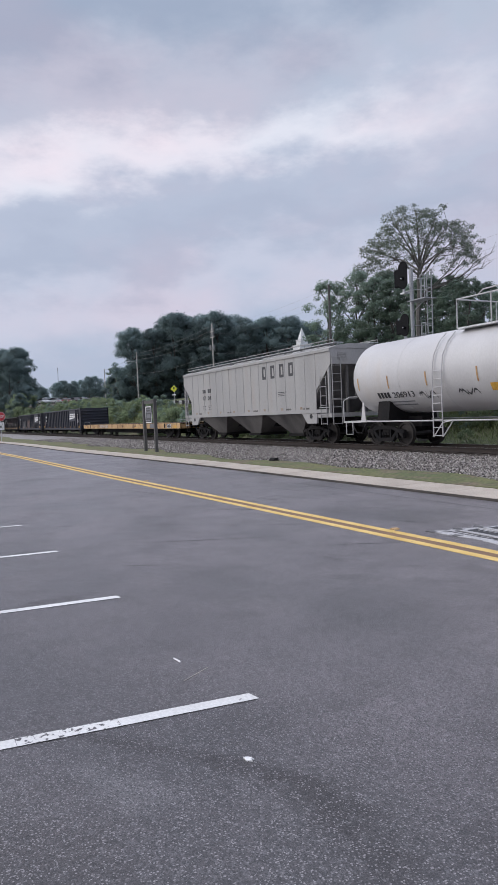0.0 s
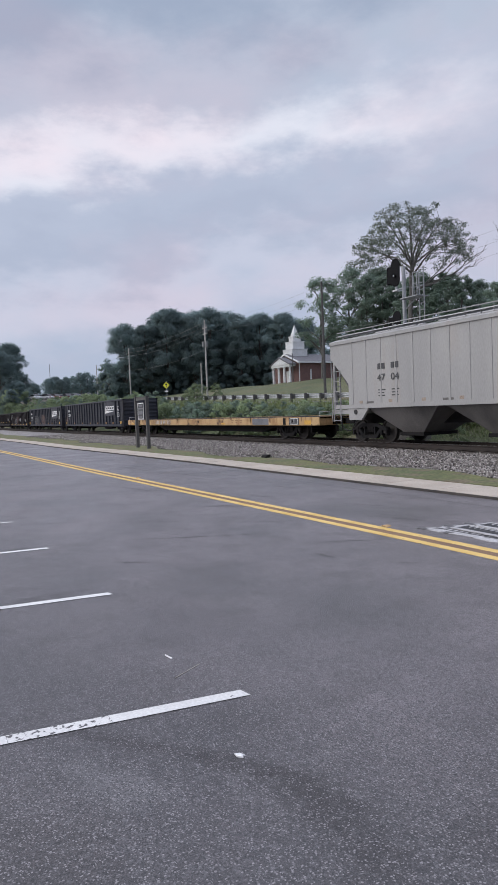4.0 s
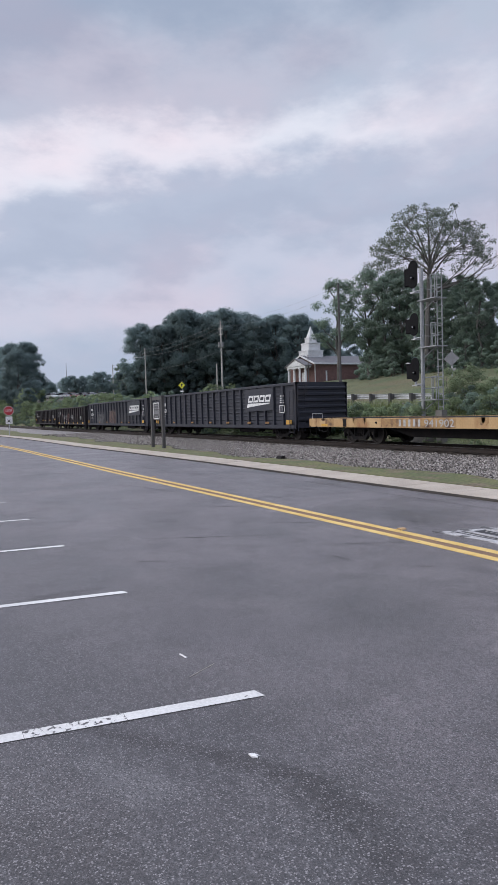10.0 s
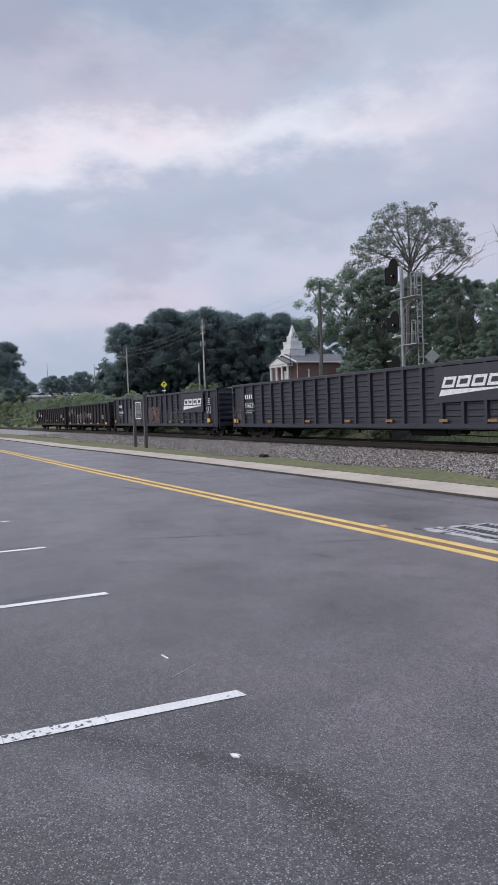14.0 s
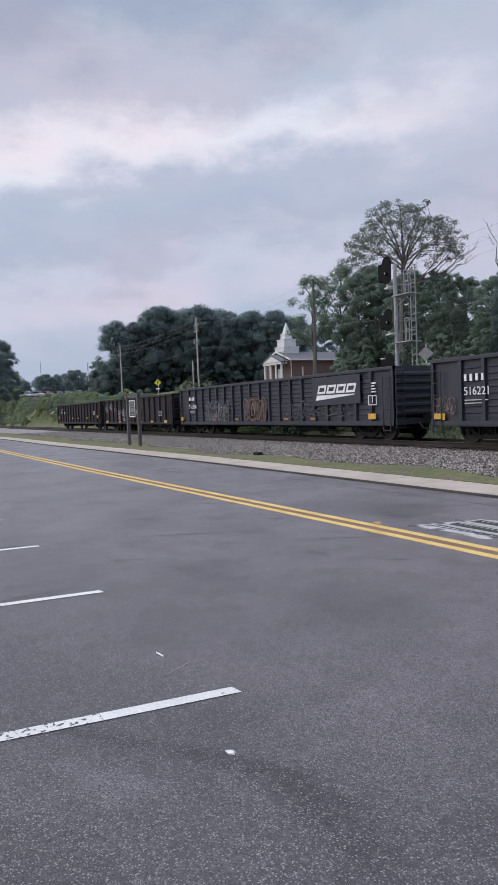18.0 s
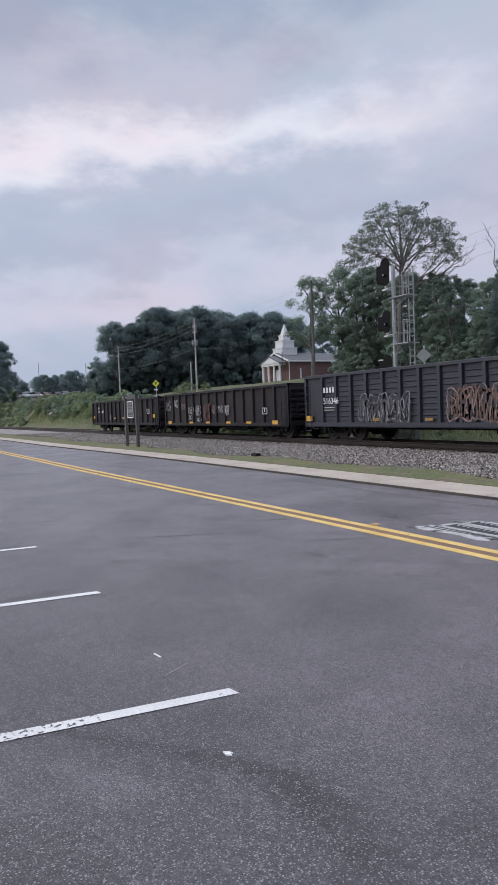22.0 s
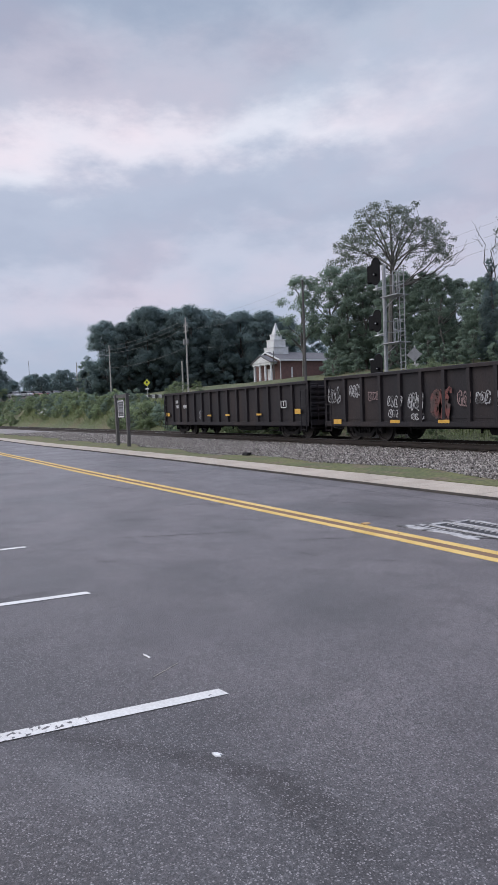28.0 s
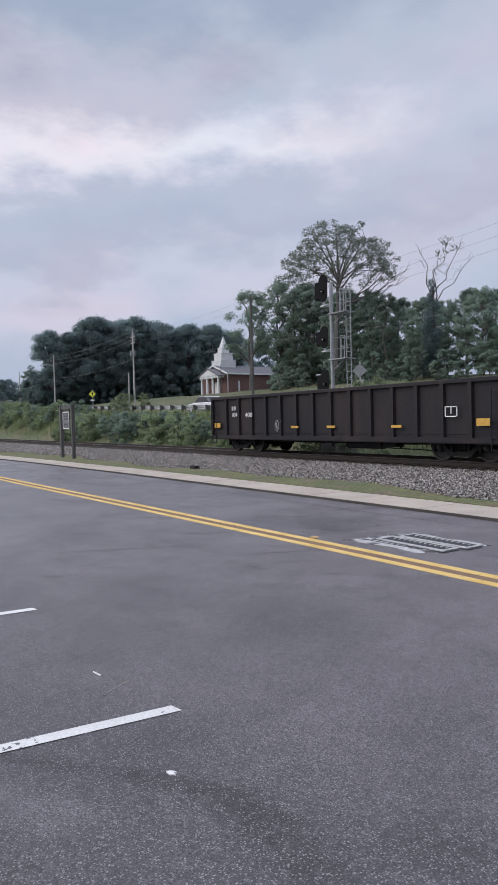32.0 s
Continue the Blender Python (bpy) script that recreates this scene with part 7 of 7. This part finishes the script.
def tall_tree():
    """A high, thin-crowned tree: limbs fan out from one fork into a wide dome; one bare side limb."""
    x, y = -62.2, 55.4
    base = ground_z(x, y) - 0.3
    fork, top, wide = 18.7 - base, 26.2 - base, 7.6
    rnd = random.Random(9)
    g = thing("tall_tree", "tall thin-crowned tree with ascending limbs and a bare branch", "tree", (x, y, base))
    s = Shape()
    ux, uy = 0.62, 0.78
    limb(s, (0, 0, -0.5), (0.3, 0.45, fork), 0.36, 0.2, rnd, 7, 0.02)
    hub = Vector((0.3, 0.45, fork))
    cs, rs, mids = [], [], []
    # main limbs, curving up and out
    for k in range(13):
        a = 2 * math.pi * k / 13 + rnd.uniform(-0.2, 0.2)
        el = (0.45, 0.85, 1.2)[k % 3]
        out = Vector((math.cos(a) * math.cos(el) * wide, math.sin(a) * math.cos(el) * wide, math.sin(el) * (top - fork)))
        start = hub - Vector((0, 0, rnd.uniform(0, 2.2) * (1.2 - el)))
        mid = start + out * 0.42 + Vector((0, 0, 0.5))
        limb(s, start, mid, 0.13, 0.085, rnd, 3, 0.06)
        tip = start + out * 0.74 + Vector((0, 0, 0.35))
        limb(s, mid, tip, 0.085, 0.045, rnd, 3, 0.08)
        mids += [mid, tip, mid.lerp(tip, 0.5)]
    # leafing twigs, evenly over the dome
    n = 190
    for k in range(n):
        el = math.asin((k + 0.5) / n * 1.08 - 0.08)
        a = k * 2.39996
        q = rnd.uniform(0.55, 1.0) ** 0.5 * (0.92 + 0.16 * noise.noise((math.cos(a) * 2, math.sin(a) * 2, el * 2)))
        e = hub + Vector((math.cos(a) * math.cos(el) * wide * q, math.sin(a) * math.cos(el) * wide * q, math.sin(el) * (top - fork - 0.6) * q + 0.3))
        m = min(mids, key=lambda p: (p - e).length + (1.5 if p.z > e.z + 0.4 else 0))
        limb(s, m, e, 0.032, 0.01, rnd, 3, 0.12)
        cs.append(e)
        rs.append(rnd.uniform(0.5, 1.0))
    part("trunk", s, M_BARK, g)
    part("crown", leaf_mesh("crown", cs, rs, 12500, 0.20, 17, M_LEAF_OLIVE, 0.55, 0.05), None, g, "sparse olive-green leaves")
    b = Shape()
    root = Vector((1.5 * ux, 1.5 * uy, 15.6 - base))
    limb(b, Vector((0.1, 0.1, 14.4 - base)), root, 0.2, 0.16, rnd, 3, 0.05)
    for k in range(8):
        w = 7.0 + rnd.uniform(-1.0, 2.2)
        e = Vector((w * ux + rnd.uniform(-0.8, 0.8), w * uy, rnd.uniform(17.2, 21.2) - base))
        m = root.lerp(e, rnd.uniform(0.45, 0.65)) - Vector((0, 0, rnd.uniform(0.5, 1.0)))
        limb(b, root, m, 0.085, 0.05, rnd, 4, 0.12)
        limb(b, m, e, 0.05, 0.012, rnd, 5, 0.16)
        for j in range(6):
            f = m.lerp(e, rnd.uniform(0.15, 0.95))
            limb(b, f, f + Vector((rnd.uniform(-0.5, 1.0), rnd.uniform(-0.5, 1.0), rnd.uniform(0.2, 1.3))), 0.018, 0.006, rnd, 3, 0.15)
    part("bare_limb", b, M_BARK, g, "leafless grey branches")
    # a vine-clad snag further along the slope
    x, y = -46.5, 55.0
    g = thing("dead_tree", "dead tree with bare twigs and a vine-clad trunk", "tree", (x, y, ground_z(x, y) - 0.2))
    s = Shape()
    cs, rs = [], []
    limb(s, (0, 0, -0.3), (0, 0, 9.0), 0.2, 0.09, rnd, 5, 0.03)
    for e in ((-1.0, -1.0, 13.6), (0.9, 1.1, 14.6), (2.6, 3.2, 12.4), (0.3, 0.4, 12.2), (1.8, 2.2, 13.8)):
        e = Vector(e)
        limb(s, (0, 0, rnd.uniform(7.0, 8.8)), e, 0.065, 0.012, rnd, 6, 0.16)
        for k in range(9):
            f = Vector((0, 0, 8.6)).lerp(e, rnd.uniform(0.35, 1.0))
            limb(s, f, f + Vector((rnd.uniform(-0.8, 0.8), rnd.uniform(-0.8, 0.8), rnd.uniform(0.0, 1.0))), 0.016, 0.006, rnd, 3, 0.15)
    part("trunk", s, M_BARK, g)
    for i in range(16):
        z = 1.0 + 0.6 * i
        cs.append((rnd.uniform(-0.5, 0.5), rnd.uniform(-0.5, 0.5), z))
        rs.append(1.1 - 0.045 * i)
    part("vine", leaf_mesh("vine", cs, rs, 4000, 0.22, 23, M_LEAF_DARK, 0.9), None, g, "dense dark vine leaves")
    part("few_leaves", leaf_mesh("few_leaves", [(0.9, 1.1, 14.2), (1.5, 1.8, 13.4), (0.6, 0.7, 13.0)], [0.9, 0.8, 0.9], 160, 0.2, 24, M_LEAF_OLIVE), None, g)


tall_tree()


def bank_shrubs():
    kinds = [tree_meshes(400 + i, 1.7, 1.05, 0.0, 2400, 0.085, M_LEAF_SHRUB, 30, 0.8, clump=(0.10, 0.17)) for i in range(4)]
    kinds += [tree_meshes(420 + i, 1.7, 0.9, 0.0, 2400, 0.08, M_LEAF_MID, 30, 0.8, clump=(0.10, 0.17)) for i in range(3)]
    rnd = random.Random(8)
    for i in range(140):
        x = -18 - 94 * (i / 140) ** 1.12 + rnd.uniform(-0.6, 0.6)
        open_part = -60 < x < -26
        y = rnd.uniform(21.3, 23.0) if open_part else rnd.uniform(22.2, 24.2)
        k = rnd.uniform(0.45, 0.75) if open_part else rnd.uniform(0.6, 1.0)
        plant_tree(kinds[rnd.randrange(7)], x, y, k, "leafy green shrub on the railway bank", "bank shrubs", sink=0.05, name="shrub")
    for i in range(110):
        x = -24 - 42 * (i / 110) + rnd.uniform(-0.5, 0.5)
        y = rnd.uniform(20.9, 23.6)
        k = max(0.28, (road_z(x) + 0.28 - ground_z(x, y)) / 1.75) * rnd.uniform(0.7, 1.08)
        plant_tree(kinds[rnd.randrange(7)], x, y, k, "leafy green shrub on the railway bank", "bank shrubs", sink=0.05, name="shrub")
    for i in range(16):
        plant_tree(kinds[rnd.randrange(4)], -8 - 3.0 * i + rnd.uniform(-0.6, 0.6), rnd.uniform(20.3, 20.9), rnd.uniform(0.3, 0.5), "low leafy shrub at the foot of the bank", "bank shrubs", sink=0.03, name="shrub")
    # thick growth further along, down to the track
    big = [tree_meshes(440 + i, 3.4, 2.3, 0.0, 3400, 0.17, (M_LEAF_SHRUB, M_LEAF_MID, M_LEAF_SHRUB, M_LEAF_SHRUB)[i], 34, 0.8, clump=(0.10, 0.17)) for i in range(4)]
    for i in range(75):
        u = i / 74
        x = -74 - 92 * u + rnd.uniform(-1.2, 1.2)
        y = rnd.uniform(22.6, 24.4)
        plant_tree(big[rnd.randrange(4)], x, y, rnd.uniform(0.32, 0.55), "dense leafy bush on the railway bank", "bank bushes", sink=0.1, name="bush")
    for i in range(34):
        x = -116 - 100 * (i / 34) + rnd.uniform(-1.2, 1.2)
        plant_tree(big[rnd.randrange(4)], x, rnd.uniform(20.7, 21.8), rnd.uniform(0.38, 0.6), "dense leafy bush at the foot of the bank", "bank bushes", sink=0.1, name="bush")
    for i in range(12):
        plant_tree(big[(0, 2, 3)[i % 3]], -178 - 8 * i, 22.4 + rnd.uniform(-0.4, 1.0), rnd.uniform(1.3, 1.9), "tall dense bush beside the far track", "bank bushes", sink=0.1, name="bush")
        plant_tree(big[(0, 2, 3)[i % 3]], -190 - 9 * i, 12.6 + rnd.uniform(-0.8, 0.8), rnd.uniform(0.8, 1.2), "tall dense bush beside the far track", "bank bushes", sink=0.1, name="bush")
    for i in range(9):
        plant_tree(big[i % 4], -168.5 - rnd.uniform(0, 1.5), 30.5 + 1.9 * i, rnd.uniform(0.85, 1.05), "dense bush in front of the car lot", "bank bushes", sink=0.1, name="bush")
    for x, y, k in ((-156, 22.6, 1.35), (-150, 21.9, 1.2), (-160, 24.0, 1.5), (-165, 25.5, 1.6)):
        plant_tree(big[rnd.randrange(4)], x, y, k, "tall dense bush above the railway bank", "bank bushes", sink=0.1, name="bush")
    tall = [tree_meshes(460 + i, 3.5, 2.0, 0.0, 5600, 0.11, M_LEAF_SHRUB, 36, 0.8, clump=(0.10, 0.17)) for i in range(2)]
    for x, y, k in ((-92.9, 40.3, 1.3), (-92.9, 43.9, 1.2), (-57, 24.9, 1.15), (-58.4, 24.6, 0.9), (-24.5, 24.6, 1.3), (-22.5, 24.4, 1.15), (-26, 24.8, 1.2), (-20.5, 24.2, 0.9), (-73, 24.2, 1.0)):
        plant_tree(tall[rnd.randrange(2)], x, y, k * 0.5, "tall leafy shrub beside the upper road", "roadside shrubs", sink=0.05, name="shrub")
    # white-flowered shrub low on the bank
    g = plant_tree(kinds[1], -99.0, 22.0, 0.9, "shrub with white blossom on the railway bank", "bank shrubs", sink=0.05, name="shrub")
    cs = [(rnd.uniform(-0.9, 0.9), rnd.uniform(-0.9, 0.2), rnd.uniform(0.8, 1.8)) for k in range(14)]
    part("blossom", leaf_mesh("blossom", cs, [0.22] * 14, 260, 0.1, 51, M_SIGNWHITE, 0.7), None, g, "white blossom")


bank_shrubs()


def blades(name, xs, ys, hs, seed, mat, label):
    """Grass as thin upright triangles."""
    r = np.random.default_rng(seed)
    n = len(xs)
    z = np.array([ground_z(a, b) for a, b in zip(xs, ys)])
    a = r.uniform(0, 2 * np.pi, n)
    w = hs * 0.035 + 0.004
    lean = r.normal(0, 0.35, (n, 2)) * hs[:, None]
    p = np.stack([xs, ys, z - 0.02], 1)
    side = np.stack([np.cos(a) * w, np.sin(a) * w, 0 * a], 1)
    tip = p + np.stack([lean[:, 0], lean[:, 1], hs], 1)
    v = np.stack([p - side, p + side, tip], 1).reshape(-1, 3)
    me = bpy.data.meshes.new(name)
    me.vertices.add(3 * n)
    me.vertices.foreach_set("co", v.ravel())
    me.loops.add(3 * n)
    me.loops.foreach_set("vertex_index", np.arange(3 * n))
    me.polygons.add(n)
    me.polygons.foreach_set("loop_start", np.arange(0, 3 * n, 3))
    me.update(calc_edges=True)
    me.shade_smooth()
    soft = np.stack([0.5 * r.normal(size=n), 0.5 * r.normal(size=n), np.ones(n)], 1)
    soft /= np.linalg.norm(soft, axis=1)[:, None]
    me.normals_split_custom_set_from_vertices(np.repeat(soft, 3, 0).tolist())
    me.materials.append(mat)
    tagged(new(name, me), label, "grass", kind="stuff")


M_BLADE = leaf_material("grass_blades", (0.065, 0.10, 0.03), (0.14, 0.14, 0.06), 0.5)
M_BLADE_HILL = leaf_material("hill_grass_blades", (0.09, 0.105, 0.045), (0.18, 0.15, 0.08), 0.5)
M_BLADE_DRY = leaf_material("tall_weed_blades", (0.17, 0.22, 0.09), (0.26, 0.29, 0.14), 0.5)


def grass():
    r = np.random.default_rng(4)
    n = 26000
    xs = -2 - 58 * r.uniform(0, 1, n) ** 1.5
    k = np.array([line_at(KERB, x) for x in xs]) + 1.1
    ys = k + (11.25 + 0.35 * np.sin(xs * 0.9) + 0.3 * np.sin(xs * 0.33) - k) * r.uniform(0, 1, n)
    blades("verge_grass", xs, ys, r.uniform(0.03, 0.09, n), 5, M_BLADE, "short patchy grass on the verge")
    n = 80000
    xs = -8 - 110 * r.uniform(0, 1, n) ** 1.2
    ys = 19.9 + 5.2 * r.uniform(0, 1, n) ** 1.2
    blades("bank_grass", xs, ys, r.uniform(0.14, 0.60, n) * np.clip((ys - 20.5) / 2.0, 0.16, 1.0), 6, M_BLADE_DRY, "tall rough grass and weeds on the bank")
    n = 26000
    xs = -22 - 90 * r.uniform(0, 1, n)
    ys = r.uniform(35.5, 57, n)
    blades("hill_grass", xs, ys, r.uniform(0.05, 0.16, n), 7, M_BLADE_HILL, "rough mown grass on the hill")


grass()


def ballast_stones():
    """Crushed stone: squashed, turned octahedra lying in a loose layer."""
    r = np.random.default_rng(12)
    n = 95000
    x = 2 - 70 * r.uniform(0, 1, n) ** 1.35
    edge = 11.2 + 0.35 * np.sin(x * 0.9) + 0.3 * np.sin(x * 0.33)
    y = edge + (16.75 - edge) * r.uniform(0, 1, n) ** 0.9
    extra = r.uniform(0, 1, n) < 0.1
    y = np.where(extra, r.uniform(17.4, 19.9, n), y)
    z = np.interp(y, [11.0, 13.5, 16.4, 20], [0.065, 0.03, 0.0, 0.0]) + r.uniform(0.0, 0.045, n)
    s = r.uniform(0.014, 0.036, n)
    base = np.array([(1, 0, 0), (-1, 0, 0), (0, 1, 0), (0, -1, 0), (0, 0, 1), (0, 0, -1)], float)
    v = base[None] * (s[:, None, None] * r.uniform(0.45, 1.5, (n, 6, 1)))
    q = r.normal(size=(n, 4))
    q /= np.linalg.norm(q, axis=1)[:, None]
    w, a, b, c = q.T
    rot = np.stack([np.stack([1 - 2 * (b * b + c * c), 2 * (a * b - c * w), 2 * (a * c + b * w)], -1), np.stack([2 * (a * b + c * w), 1 - 2 * (a * a + c * c), 2 * (b * c - a * w)], -1), np.stack([2 * (a * c - b * w), 2 * (b * c + a * w), 1 - 2 * (a * a + b * b)], -1)], 1)
    v = np.einsum("nij,nkj->nki", rot, v) + np.stack([x, y, z], -1)[:, None]
    f = np.array([(0, 2, 4), (2, 1, 4), (1, 3, 4), (3, 0, 4), (2, 0, 5), (1, 2, 5), (3, 1, 5), (0, 3, 5)])
    faces = (np.arange(n)[:, None, None] * 6 + f[None]).reshape(-1)
    me = bpy.data.meshes.new("ballast_stones")
    me.vertices.add(6 * n)
    me.vertices.foreach_set("co", v.ravel())
    me.loops.add(len(faces))
    me.loops.foreach_set("vertex_index", faces)
    me.polygons.add(8 * n)
    me.polygons.foreach_set("loop_start", np.arange(0, 24 * n, 3))
    me.update(calc_edges=True)
    me.materials.append(M_STONE)
    tagged(new("ballast_stones", me), "loose grey crushed stone beside the track", "ballast", kind="stuff")


def stone_material():
    m = surface("crushed_granite", (0.2, 0.19, 0.185), (0.3, 0.28, 0.27), 0.9, 30, 120, 0.2)
    nt = m.node_tree
    bs = nt.nodes["Principled BSDF"]
    geo = nt.nodes.new("ShaderNodeNewGeometry")
    ramp = nt.nodes.new("ShaderNodeValToRGB")
    e = ramp.color_ramp.elements
    e[0].color, e[1].color = (0.05, 0.044, 0.041, 1), (0.50, 0.465, 0.43, 1)
    k = e.new(0.55)
    k.color = (0.205, 0.183, 0.168, 1)
    nt.links.new(geo.outputs["Random Per Island"], ramp.inputs[0])
    nt.links.new(ramp.outputs[0], bs.inputs["Base Color"])
    return m


M_STONE = stone_material()
ballast_stones()


def motions():
    knots = [float(p[0]) for p in TRAIN]
    times = [i * 0.1 for i in range(321)]
    for car, x0 in CARS:
        walk(car, [(t, Matrix.Translation((x0 + run(t), TRACK_Y, RAIL_Z))) for t in knots])
    walk(DRIVEN, [(t, pose(309.2 - 11.3 * t, 31.0, road_z(309.2 - 11.3 * t) + 0.03, 0, 0, 180)) for t in range(33)])
    for w, dx in WHEELSETS:
        walk(w, [(t, pose(dx, 0, WHEEL_R, 0, math.degrees(run(t) / WHEEL_R), 0)) for t in times])


motions()
